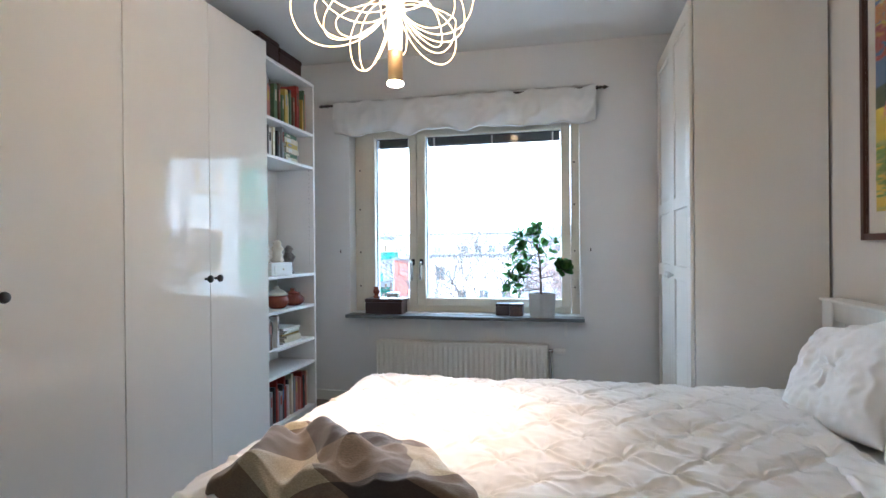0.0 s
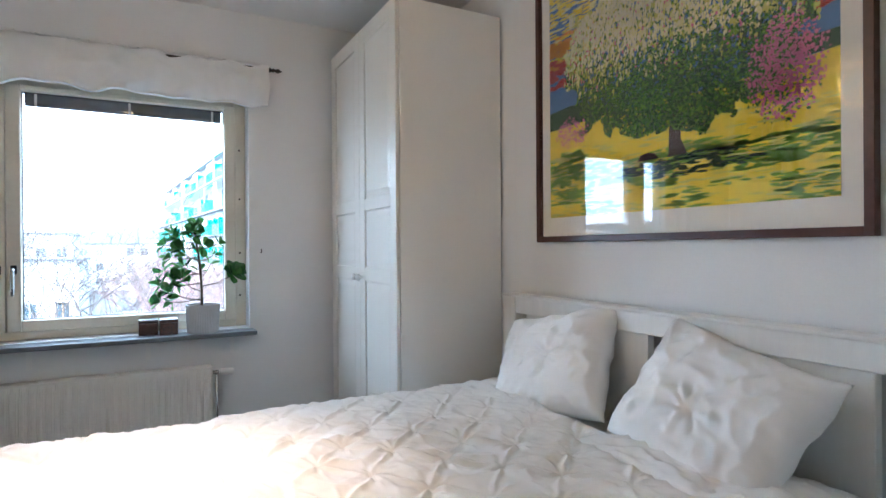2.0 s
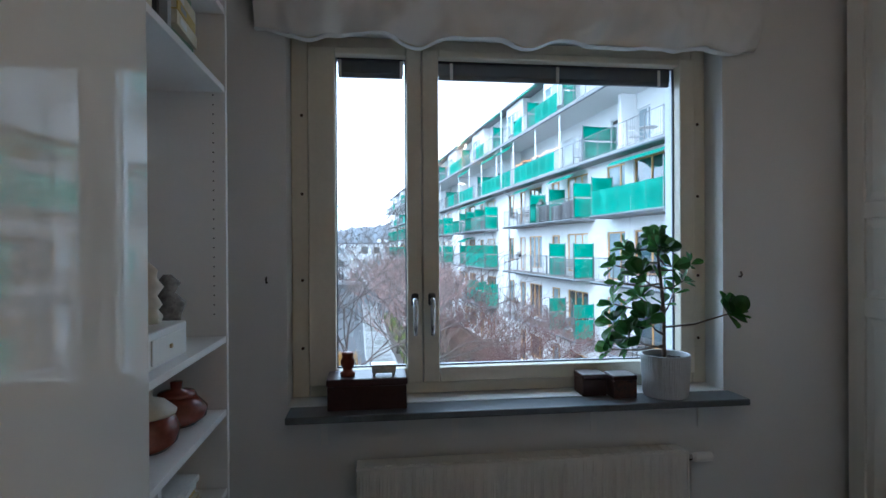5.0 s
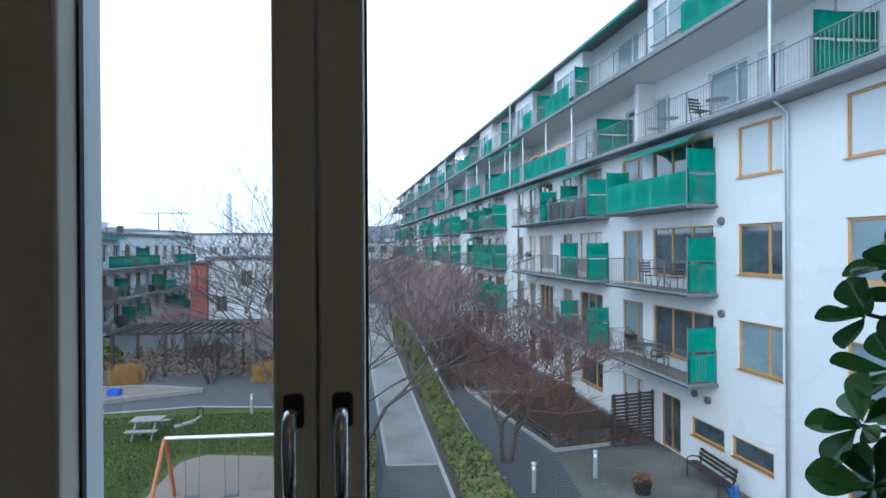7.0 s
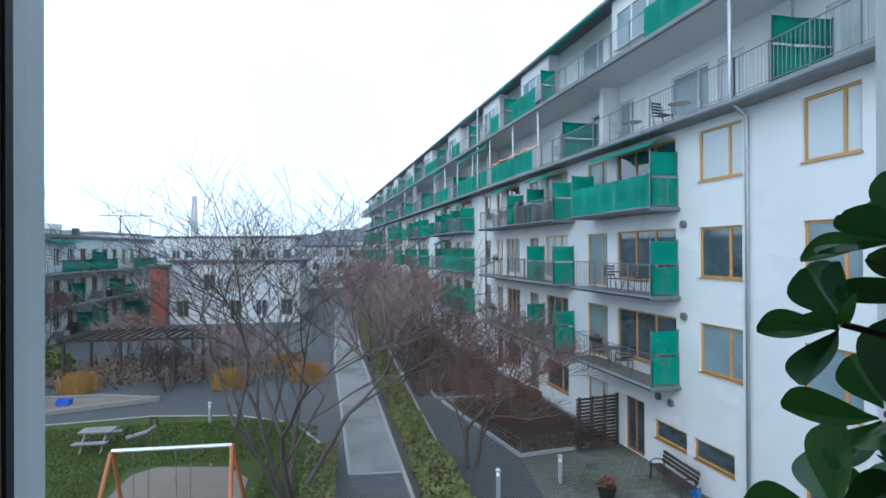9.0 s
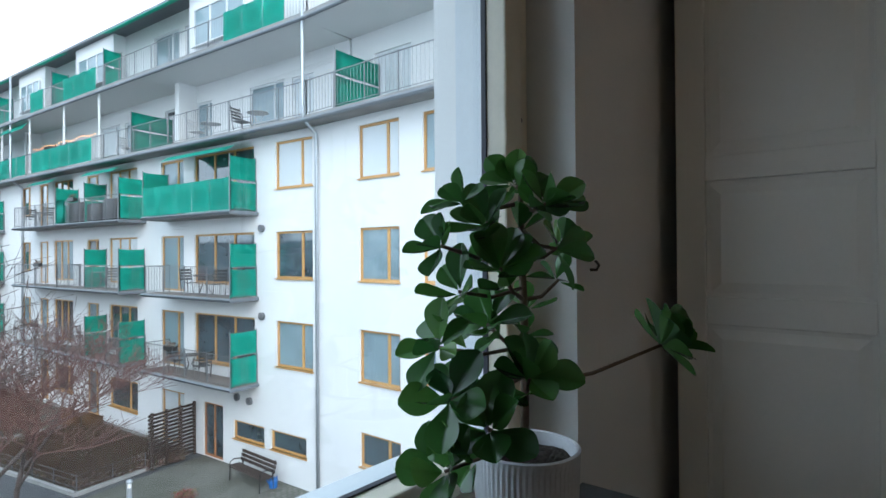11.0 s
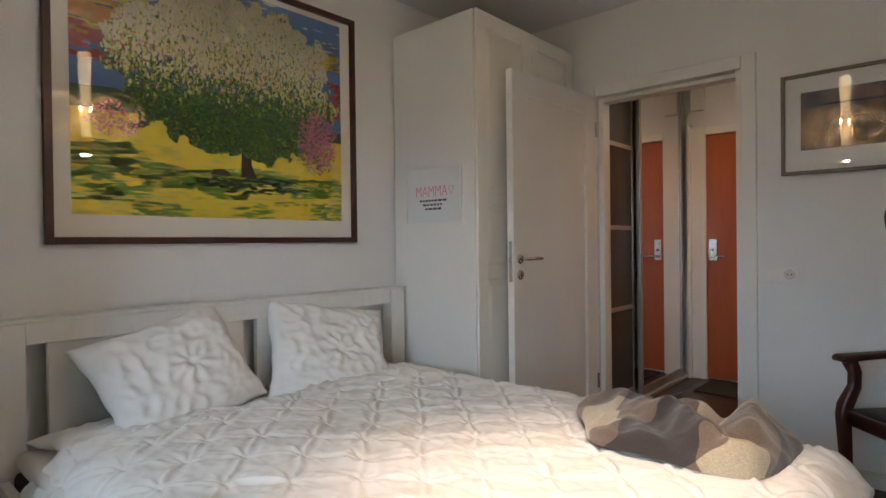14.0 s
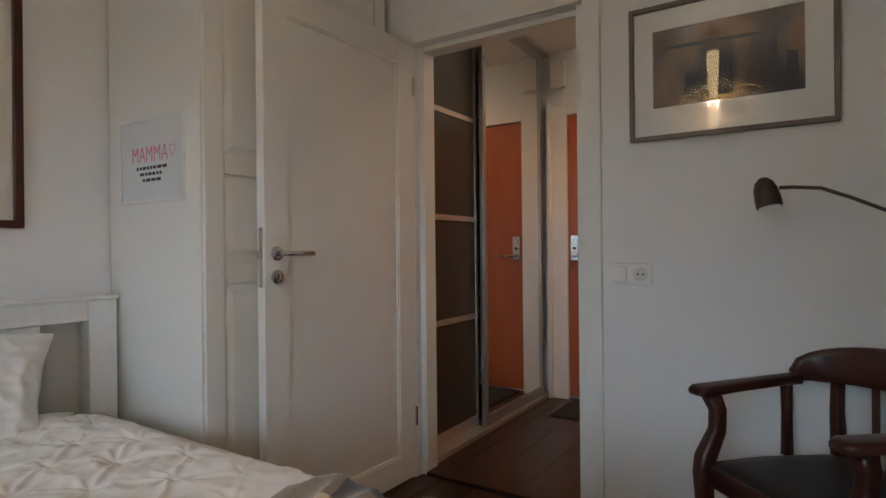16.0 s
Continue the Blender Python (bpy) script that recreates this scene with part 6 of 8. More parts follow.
def slab_of(name, pts, mat, label, category, h=0.02, kerb=0.0):
    bm = bmesh.new()
    lo = [bm.verts.new((x, y, GZ - 0.05)) for x, y in pts]
    hi = [bm.verts.new((x, y, GZ + h)) for x, y in pts]
    bm.faces.new(hi)
    for k in range(len(pts)):
        bm.faces.new((lo[k], lo[(k + 1) % len(pts)], hi[(k + 1) % len(pts)], hi[k]))
    bmesh.ops.recalc_face_normals(bm, faces=bm.faces)
    ob = setting(name, bm, mat, label, category)
    if kerb:
        for k, (p, q) in enumerate(zip(pts, pts[1:] + pts[:1])):
            a, b = Vector((*p, 0)), Vector((*q, 0))
            d = (b - a).normalized()
            s = Vector((d.y, -d.x, 0)) * 0.06
            bm = bmesh.new()
            n = [bm.verts.new(c + Vector((0, 0, z))) for z in (GZ, GZ + h + kerb) for c in (a - s, b - s, b + s, a + s)]
            for f in ((0, 1, 2, 3), (4, 5, 6, 7), (0, 1, 5, 4), (1, 2, 6, 5), (2, 3, 7, 6), (3, 0, 4, 7)):
                bm.faces.new([n[i] for i in f])
            bmesh.ops.recalc_face_normals(bm, faces=bm.faces)
            part("kerb", bm, KERB, ob, "granite kerb")
    return ob


slab_of("lawn", [(-18, 12), (-1.2, 12), (-0.9, 19), (-1.2, 22.5), (-2.4, 25.2), (-5, 26.8), (-9, 27.4), (-14, 26.6), (-18, 24)], LAWN, "patchy green autumn lawn", "lawn", 0.03, 0.03)
slab_of("playground", [(-7.4, 13), (-3.0, 13), (-3.3, 19.2), (-4.2, 20.4), (-6.6, 20.8), (-7.3, 20.2)], GRAVEL, "beige gravel play area under the swings", "playground", 0.045)
slab_of("pavement", [(0.05, 19.0), (2.0, 18.9), (0.9, 38.0), (0.0, 75.0), (-1.9, 75.0), (-1.0, 38.6)], PAVING, "pale cobbled footpath", "pavement", 0.02, 0.02)
slab_of("pavement", [(0.05, 13.0), (2.3, 13.0), (2.0, 18.85), (0.05, 18.95)], PAVERS, "dark paved patch of the footpath", "pavement", 0.018)
slab_of("planting_bed", [(2.15, 13.0), (3.75, 13.0), (3.25, 27.5), (2.6, 60), (0.5, 60), (0.95, 38)], EARTH, "planted strip between footpath and lane", "planting bed", 0.05, 0.03)
slab_of("pavement", [(5.6, 12.0), (11.0, 12.0), (11.0, 14.5), (10.62, 19.9), (6.2, 19.2)], YARD, "mossy paved yard by the entrance", "pavement", 0.015)
slab_of("planting_bed", [(6.25, 19.6), (8.6, 20.05), (10.3, 20.5), (9.8, 27.0), (4.6, 27.5)], EARTH, "shrub bed in front of the house", "planting bed", 0.06, 0.06)
slab_of("planting_bed", [(4.4, 28.2), (9.7, 28.2), (6.0, 75), (3.2, 75)], EARTH, "shrub beds along the lane", "planting bed", 0.05, 0.04)

# ---- the long apartment house ----
FP0, FD = Vector((11.0, 14.5, 0)), Vector((-0.0763, 0.9971, 0))
FN = Vector((-0.9971, -0.0763, 0))
SB = -0.95
XN = 11.0 - FD.x * 0.95


def face_at(s, off, z):
    if s >= SB:
        p = FP0 + FD * s + FN * off
    else:
        p = Vector((XN - off, 14.5 + s, 0))
    return Vector((p.x, p.y, z))


def face_pose(s, off, z):
    """x along the facade to the north, y into the house, z up."""
    d = FD if s >= SB else Vector((0, 1, 0))
    m = Matrix(((d.x, d.y, 0, 0), (d.y, -d.x, 0, 0), (0, 0, 1, 0), (0, 0, 0, 1)))
    return Matrix.Translation(face_at(s, off, z)) @ m


house = thing("apartment_house", (11.0, 14.5, GZ), "long white rendered apartment house with green-screened balconies", "apartment house")
SEND = 106.0
ROWS = [(-2.58, -1.06), (0.36, 1.92), (3.35, 4.92)]
openings, near_open = [], []
wins = []


def want(s0, s1, z0, z1, style="two", fill=None):
    (openings if s0 >= SB else near_open).append((s0, s1, z0, z1))
    wins.append((s0, s1, z0, z1, style, fill))


for k, (z0, z1) in enumerate(ROWS):
    want(-0.6, 1.2, z0, z1, "two", (2, 0, 1)[k])
    for q, c in enumerate((-3.55, -6.05, -9.4, -12.0)):
        want(c - 0.82, c + 0.82, z0, z1, "two", ((2, 2, 1), (2, 1, 2), (0, 2, 1), (2, 0, 2))[q][k])
for c in (-3.55, -6.05, -9.4):
    want(c - 0.82, c + 0.82, -5.05, -4.05)
want(1.84, 3.58, -5.40, -4.74, "one", 0)
want(-0.26, 1.5, -5.40, -4.74, "one", 0)
want(4.2, 5.45, GZ + 0.02, -4.36, "door", 0)
MOD = []
MOD.append((2.15, 7.8, 2.34, 6.0, 6.74, 8.38, 1.08))
s = 9.6
while s < SEND - 13:
    MOD.append((s, s + 6.1, s + 0.7, s + 3.2, s + 4.2, s + 5.4, 1.10))
    MOD.append((s + 6.16, s + 11.4, s + 6.9, s + 9.1, s + 9.8, s + 10.9, 1.02))
    s += 15.8
SLABS = (-3.27, -0.31, 2.62)
for a, b, w0, w1, d0, d1, pr in MOD:
    for (z0, z1), sz in zip(ROWS, SLABS):
        want(w0, w1, sz + (0.42 if a < 3 else 0.25), z1 + 0.02, "three", 0 if a < 3 else None)
        want(d0, d1, sz + 0.05, z1, "two", 2 if a < 3 else None)
    if a > 8:
        want(w0, w1, -5.6, -4.3, "two")
    if a > 1:
        want(d0, d1, GZ + 0.1, -4.25, "two")
    if a > 8 and round((a - 9.6) / 15.8, 3) % 1 == 0:
        for z0, z1 in ROWS:
            want(a + 12.1, a + 13.3, z0, z1)
wall = part("wall", holed(bmesh.new(), (FP0.x, FP0.y), (FD.x, FD.y), SB, SEND, GZ - 0.1, 5.2, [h for h in openings], 0.5), RENDER, house, "smooth white rendered wall")
near_open2 = [(a + 30, b + 30, c, d) for a, b, c, d in near_open]
part("wall", holed(bmesh.new(), (XN, -15.5), (0, 1), 0, 30 + SB, GZ - 0.1, 5.2, near_open2, 0.5), RENDER, house, "smooth white rendered wall")
# added dark box behind the near windows, standing in for unlit rooms
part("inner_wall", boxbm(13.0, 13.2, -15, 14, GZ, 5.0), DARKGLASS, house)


def window_meshes(w, h, style):
    bm = bmesh.new()
    t = 0.07
    box(bm, 0.001, t, 0.06, 0.15, 0.001, h - 0.001)
    box(bm, w - t, w - 0.001, 0.06, 0.15, 0.001, h - 0.001)
    box(bm, t, w - t, 0.06, 0.15, 0.001, t)
    box(bm, t, w - t, 0.06, 0.15, h - t, h - 0.001)
    for f in {"two": (0.30,), "three": (0.33, 0.66), "one": (), "door": (0.5,)}[style]:
        box(bm, w * f - 0.045, w * f + 0.045, 0.065, 0.145, t, h - t)
    if style != "door" and h < 2:
        box(bm, -0.03, w + 0.03, -0.05, 0.06, -0.035, 0.0)
    fr = bpy.data.meshes.new("window")
    bm.to_mesh(fr)
    bm.free()
    bm = boxbm(t, w - t, 0.10, 0.11, t, h - t)
    pn = bpy.data.meshes.new("pane")
    bm.to_mesh(pn)
    bm.free()
    return fr, pn


wm = {}
rw = random.Random(21)
for s0, s1, z0, z1, style, fill in wins:
    key = (round(s1 - s0, 2), round(z1 - z0, 2), style)
    if key not in wm:
        wm[key] = window_meshes(s1 - s0, z1 - z0, style)
        wm[key][0].materials.append(DOORWOOD if style == "door" else TAN)
        wm[key][1].materials.append(DARKGLASS)
    kind = rw.choice((DARKGLASS, DARKGLASS, CURTGLASS, BLINDGLASS, CURTGLASS, DARKGLASS)) if fill is None else (DARKGLASS, BLINDGLASS, CURTGLASS)[fill]
    o = new("window", wm[key][0])
    o.parent, o.matrix_parent_inverse = house, Matrix.Translation(-BASES[house])
    o.matrix_basis = face_pose(s0, 0.0, z0)
    q = new("pane", wm[key][1])
    q.parent = o
    q.material_slots[0].link = "OBJECT"
    q.material_slots[0].material = kind

# galleries, upper storeys, roof
for nm, off0, off1, z0, z1, mat in (("gallery_slab", 0.62, -2.2, 5.21, 5.40, CONCRETE), ("gallery_slab", 0.62, -2.2, 8.34, 8.55, CONCRETE), ("gallery_soffit", 0.60, -1.36, 8.315, 8.338, RENDER), ("roof", -0.1, -9.0, 11.42, 11.60, ROOFM)):
    for sa, sb in ((-27.0, SB - 1e-4), (SB, SEND)):
        bm = bmesh.new()
        c = [face_at(sa, o, z) for z in (z0, z1) for o in (off0, off1)]
        e2 = [face_at(sb, o, z) for z in (z0, z1) for o in (off0, off1)]
        vs = [bm.verts.new(p) for p in c + e2]
        for f in ((0, 1, 3, 2), (4, 6, 7, 5), (0, 2, 6, 4), (1, 5, 7, 3), (2, 3, 7, 6), (0, 4, 5, 1)):
            bm.faces.new([vs[i] for i in f])
        bmesh.ops.recalc_face_normals(bm, faces=bm.faces)
        part(nm, bm, mat, house)
for sa, sb in ((-27.0, SB - 0.001), (SB, SEND)):
    for off, z, r in ((0.66, 5.24, 0.075), (0.66, 8.36, 0.065), (-0.06, 11.44, 0.07)):
        part("gutter", tube(bmesh.new(), [face_at(sa, off, z), face_at(sb, off, z)], r, 8), GUTTER, house, "grey zinc gutter")
up_open = []
for lvl, (zb, zt) in enumerate(((5.42, 8.3), (8.57, 11.4))):
    hs = []
    s = 0.8
    while s < SEND - 4:
        hs.append((s, s + 1.15, zb + 0.05, zb + 2.15))
        hs.append((s + 1.6, s + 3.6, zb + 0.75, zb + 2.2))
        s += 6.1 + 1.3 * ((int(s) * 7) % 3)
    hn = [(30 - a - 1.6, 30 - a, zb + 0.7, zb + 2.15) for a in (2.0, 5.5, 9.0, 12.0)]
    off = -0.85 if lvl else -1.35
    o0 = face_at(0, off, 0)
    part("wall", holed(bmesh.new(), (o0.x, o0.y), (FD.x, FD.y), SB, SEND, zb - 0.02, zt + 0.02, hs, 0.4), RENDER, house, "recessed white upper wall")
    part("wall", holed(bmesh.new(), (XN - off, -15.5), (0, 1), 0, 30 + SB, zb - 0.02, zt + 0.02, hn, 0.4), RENDER, house, "recessed white upper wall")
    for a, b, c, d in hs + [(x - 30, y - 30, c, d) for x, y, c, d in hn]:
        key = (round(b - a, 2), round(d - c, 2), "two", 1)
        if key not in wm:
            wm[key] = window_meshes(b - a, d - c, "two")
            wm[key][0].materials.append(GREYFRAME)
            wm[key][1].materials.append(DARKGLASS)
        o = new("window", wm[key][0])
        o.parent, o.matrix_parent_inverse = house, Matrix.Translation(-BASES[house])
        o.matrix_basis = face_pose(a, off, c)
        q = new("pane", wm[key][1])
        q.parent = o
        q.material_slots[0].link = "OBJECT"
        q.material_slots[0].material = rw.choice((DARKGLASS, CURTGLASS, CURTGLASS, BLINDGLASS))
    # white volumes that stand forward between the terraces
    blocks = ((8.0, 8.3), (24.0, 24.3), (40.0, 40.3), (56.0, 56.3), (72.0, 72.3), (88.0, 88.3)) if lvl == 0 else ((0.3, 6.8), (13.0, 16.9), (20.6, 24.2), (30.6, 34.4), (41.2, 45.0), (51.8, 56.0), (62.5, 66.5), (73.5, 77.5), (84.0, 88.0), (95.0, 99.0))
    for s0, s1 in blocks:
        ob = part("party_wall", boxbm(0, s1 - s0, 0, 0.54 if lvl else 0.79, 0, zt - zb), RENDER, house)
        ob.matrix_basis = face_pose(s0, -0.30 if lvl else -0.55, zb)
        if lvl:
            wd = min(3.2, s1 - s0 - 1.0)
            key = (round(wd, 2), 1.5, "three", 2)
            if key not in wm:
                wm[key] = window_meshes(wd, 1.5, "three")
                wm[key][0].materials.append(GREYFRAME)
                wm[key][1].materials.append(CURTGLASS)
            o = new("window", wm[key][0])
            o.parent, o.matrix_parent_inverse = house, Matrix.Translation(-BASES[house])
            o.matrix_basis = face_pose(s1 - wd - 0.45, -0.145, zb + 0.7)
            q = new("pane", wm[key][1])
            q.parent = o


def railing(name, pts, z0, z1, step, parent):
    """Posts, rails and thin bars along pts."""
    bm = bmesh.new()
    bars = bmesh.new()
    for p, q in zip(pts, pts[1:]):
        L = (q - p).length
        for z, h in ((z1 - 0.03, 0.03), (z0 + 0.06, 0.02)):
            tube(bm, [p + Vector((0, 0, z)), q + Vector((0, 0, z))], h / 2 + 0.003, 4)
        n = max(1, round(L / 1.3))
        for i in range(n + 1):
            c = p.lerp(q, i / n)
            tube(bm, [c + Vector((0, 0, z0 - 0.12)), c + Vector((0, 0, z1))], 0.022, 4)
        n = max(1, round(L / step))
        for i in range(n):
            c = p.lerp(q, (i + 0.5) / n)
            tube(bars, [c + Vector((0, 0, z0 + 0.06)), c + Vector((0, 0, z1 - 0.03))], 0.007, 3, False)
    r = part(name, bm, RAIL, parent)
    part("balusters", bars, RAIL, r, kind="stuff")
    return r


railing("gallery_railing", [face_at(-27, 0.55, 0), face_at(SB, 0.55, 0), face_at(SEND, 0.55, 0)], 5.42, 6.5, 0.14, house)
railing("gallery_railing", [face_at(-27, 0.50, 0), face_at(SB, 0.50, 0), face_at(SEND, 0.50, 0)], 8.57, 9.6, 0.14, house)


def fabric(p, q, z0, z1, parent, name="screen"):
    """A hung length of cloth from p to q."""
    d = q - p
    nn = Vector((d.y, -d.x, 0)).normalized()
    L = d.length
    nseg = max(4, int(L / 0.25))
    bm = grid(bmesh.new(), nseg, 3, lambda u, v: p + d * u + nn * (0.018 * math.sin(u * L * 7 + p.y) + 0.012 * noise.noise((u * L * 3, v * 2, p.y))) + Vector((0, 0, z0 + (z1 - z0) * v - 0.02 * math.sin(u * math.pi) * v)))
    r = bmesh.ops.solidify(bm, geom=bm.faces, thickness=0.012)
    return part(name, bm, GREENFAB, parent, "green fabric screen", smooth=True)


rg = random.Random(31)
TUBEM = paint("white_garden_metal", (0.45, 0.46, 0.47), 0.4, 0.1)


def hung(bal, p, q, z0, z1):
    """A privacy screen in two lengths on two posts."""
    fabric(p, q, z0, z0 + 0.93, bal)
    if z1 > z0 + 1.2:
        fabric(p, q, z0 + 0.98, z1, bal)
    for pt in (p, q):
        part("screen_post", tube(bmesh.new(), [pt + Vector((0, 0, z0 - 0.05)), pt + Vector((0, 0, z1 + 0.05))], 0.022, 5), RAIL, bal)


def awning(s0, s1, off, z, out, drop, parent):
    p, q = face_at(s0, off, z), face_at(s1, off, z)
    bm = grid(bmesh.new(), 6, 3, lambda u, v: p.lerp(q, u) + FN * (out * v) + Vector((0, 0, -drop * v - (0.12 if v > 0.9 else 0))))
    bmesh.ops.solidify(bm, geom=bm.faces, thickness=0.02)
    part("awning", bm, GREENFAB, parent, "green fabric awning")


def garden_chair(s0, off, z, turn, mat):
    m0 = face_pose(s0, off, z + 0.002) @ Matrix.Rotation(turn, 4, "Z")
    t = thing("balcony_chair", m0.translation, "metal garden chair standing on a balcony", "chair", "balcony chairs")
    for nm, boxes in (("seat", [(0, 0.46, k * 0.095, k * 0.095 + 0.075, 0.41, 0.43) for k in range(5)]), ("backrest", [(-0.02 - 0.01 * k, 0.0 - 0.01 * k, 0, 0.46, 0.52 + k * 0.11, 0.59 + k * 0.11) for k in range(4)])):
        bm = bmesh.new()
        for bx in boxes:
            box(bm, *bx)
        bmesh.ops.transform(bm, matrix=m0, verts=bm.verts)
        part(nm, bm, mat, t)
    for y in (0.0, 0.46):
        bm = tube(bmesh.new(), [(0.46, y, 0), (0.44, y, 0.42), (0.43, y, 0.64), (0.05, y, 0.66)], 0.014, 5)
        tube(bm, [(0.10, y, 0), (0.0, y, 0.42), (-0.07, y, 0.98)], 0.014, 5)
        bmesh.ops.transform(bm, matrix=m0, verts=bm.verts)
        part("leg_frame", bm, mat, t)


def garden_table(s0, off, z, mat):
    m0 = face_pose(s0, off, z + 0.002)
    t = thing("balcony_table", m0.translation, "round metal garden table on a balcony", "table", "balcony tables")
    bm = lathe(bmesh.new(), 0, 0, [(0.36, 0.70), (0.38, 0.715), (0.36, 0.73)], 18)
    bmesh.ops.transform(bm, matrix=m0, verts=bm.verts)
    part("tabletop", bm, mat, t)
    for k in range(3):
        c, d = math.cos(k * 2.09), math.sin(k * 2.09)
        bm = tube(bmesh.new(), [(0.32 * c, 0.32 * d, 0), (0.06 * c, 0.06 * d, 0.38), (0.22 * c, 0.22 * d, 0.70)], 0.014, 5)
        bmesh.ops.transform(bm, matrix=m0, verts=bm.verts)
        part("leg", bm, mat, t)


def flower_box(s0, off, z, seed):
    m0 = face_pose(s0, off, z)
    t = thing("flower_box", m0.translation, "dark flower box hung on a balcony rail", "planter", "flower boxes")
    bm = boxbm(0, 0.62, -0.09, 0.09, -0.16, 0.0, 0.012)
    bmesh.ops.transform(bm, matrix=m0, verts=bm.verts)
    part("trough", bm, BLACK, t)
    rs2 = random.Random(seed)
    bm = bmesh.new()
    for k in range(60):
        c = Vector((rs2.uniform(0.03, 0.6), rs2.uniform(-0.09, 0.09), rs2.uniform(0, 0.14)))
        a2 = Vector((rs2.gauss(0, 1), rs2.gauss(0, 1), 1)).normalized() * 0.05
        b2 = a2.orthogonal().normalized() * 0.018
        bm.faces.new([bm.verts.new(p) for p in (c - a2, c - b2, c + a2, c + b2)])
    bmesh.ops.transform(bm, matrix=m0, verts=bm.verts)
    tagged(part("plants", bm, SHRUB, t), kind="stuff")


# (module, floor): near screen, screen in the middle, share of the front covered, awning
PLAN = {(0, 0): (1, 0, 0, 0), (0, 1): (1, 0, 0, 0), (0, 2): (1, 0, 1.0, 1), (1, 0): (1, 1, 0, 0), (1, 1): (1, 1, 0, 0), (1, 2): (1, 1, 0.16, 1),
        (2, 0): (0, 0, 0, 0), (2, 1): (0, 0, 0, 0), (2, 2): (1, 0, 0, 1), (3, 0): (1, 1, 0, 0), (3, 1): (1, 1, 1.0, 0), (3, 2): (1, 1, 0.3, 1), (4, 0): (1, 0, 0.45, 0), (4, 1): (1, 1, 0, 1), (4, 2): (1, 1, 0.5, 1)}
for i, (a, b, w0, w1, d0, d1, pr) in enumerate(MOD):
    for fl2, sz in enumerate(SLABS):
        far = a > 60
        near, middle, cover, shade = PLAN.get((i, fl2)) or (rg.random() < 0.8, rg.random() < 0.5, rg.choice((0, 0, 0.45, 1.0)), rg.random() < 0.3)
        bm = bmesh.new()
        c = [face_at(s, o, z) for s in (a, b) for o in (0.001, pr) for z in (sz - 0.13, sz)]
        vs = [bm.verts.new(p) for p in c]
        for f in ((0, 1, 3, 2), (4, 6, 7, 5), (0, 4, 5, 1), (2, 3, 7, 6), (1, 5, 7, 3), (0, 2, 6, 4)):
            bm.faces.new([vs[k] for k in f])
        bmesh.ops.recalc_face_normals(bm, faces=bm.faces)
        bal = part("balcony", bm, CONCRETE, house, "concrete balcony slab")
        A, B, C, Dd = face_at(a + 0.05, 0.02, 0), face_at(a + 0.05, pr - 0.06, 0), face_at(b - 0.05, pr - 0.06, 0), face_at(b - 0.05, 0.02, 0)
        lift = Vector((0, 0, sz - 0.05))
        part("edge_beam", tube(bmesh.new(), [face_at(a - 0.02, 0.01, 0) + lift, face_at(a - 0.02, pr + 0.02, 0) + lift, face_at(b + 0.02, pr + 0.02, 0) + lift, face_at(b + 0.02, 0.01, 0) + lift], 0.065, 4), GUTTER, bal, "dark steel edge of the slab")
        bm = boxbm(0.08, b - a - 0.08, 0.05, pr - 0.08, 0.001, 0.02)
        bmesh.ops.transform(bm, matrix=face_pose(a, pr, sz), verts=bm.verts)
        part("deck", bm, DECK, bal)
        railing("railing", [A, B, C, Dd], sz + 0.03, sz + 1.08, 0.16 if far else 0.115, bal)
        if near:
            hung(bal, A + FN * 0.03, B + FN * 0.05, sz + 0.05, sz + (1.83 if i == 0 else 1.72))
        if middle:
            sm2 = (a + b) / 2 + 0.3
            hung(bal, face_at(sm2, 0.06, 0), face_at(sm2, pr - 0.12, 0), sz + 0.05, sz + 1.75)
        if i == 0 and fl2 == 2:
            hung(bal, Dd + FN * 0.03, C + FN * 0.05, sz + 0.05, sz + 1.75)
        if cover:
            n = max(1, round((C - B).length * cover / 1.15))
            p0_, p1_ = (B, C) if cover > 0.9 else (C, B)
            for k in range(n):
                fabric(p0_.lerp(p1_, k / n * cover) + FN * 0.05, p0_.lerp(p1_, (k + 0.985) / n * cover) + FN * 0.05, sz + 0.04, sz + 1.12, bal)
        if shade:
            awning(w0 + 0.1, w1 + 0.6, 0.05, sz + 2.46, 0.95, 0.30, bal)
        if i == 1 and fl2 == 2:
            for s0 in (10.4, 11.9, 13.7):
                t = thing("covered_furniture", face_at(s0, 0.6, sz), "garden furniture under a dark rain cover", "furniture", "covered furniture")
                bm = boxbm(0, 1.1, -0.35, 0.35, 0.021, rg.uniform(0.75, 1.15), 0.12)
                for v in bm.verts:
                    v.co += Vector((0.05, 0.05, 0.03)) * noise.noise(v.co * 4)
                bmesh.ops.transform(bm, matrix=face_pose(s0, 0.55, sz), verts=bm.verts)
                part("cover", bm, BLACK, t, smooth=True)
        elif not far and rg.random() < 0.9 and not (i == 0 and fl2 == 2):
            mt2 = rg.choice((BLACK, RAIL, TUBEM, GREYWOOD))
            s0 = rg.uniform(a + 1.6, b - 2.6)
            garden_table(s0 + 0.6, pr * 0.5, sz + 0.02, mt2)
            garden_chair(s0 - 0.5, pr * 0.78, sz + 0.02, 0.1, mt2)
            garden_chair(s0 + 1.7, pr * 0.30, sz + 0.02, 3.1, mt2)
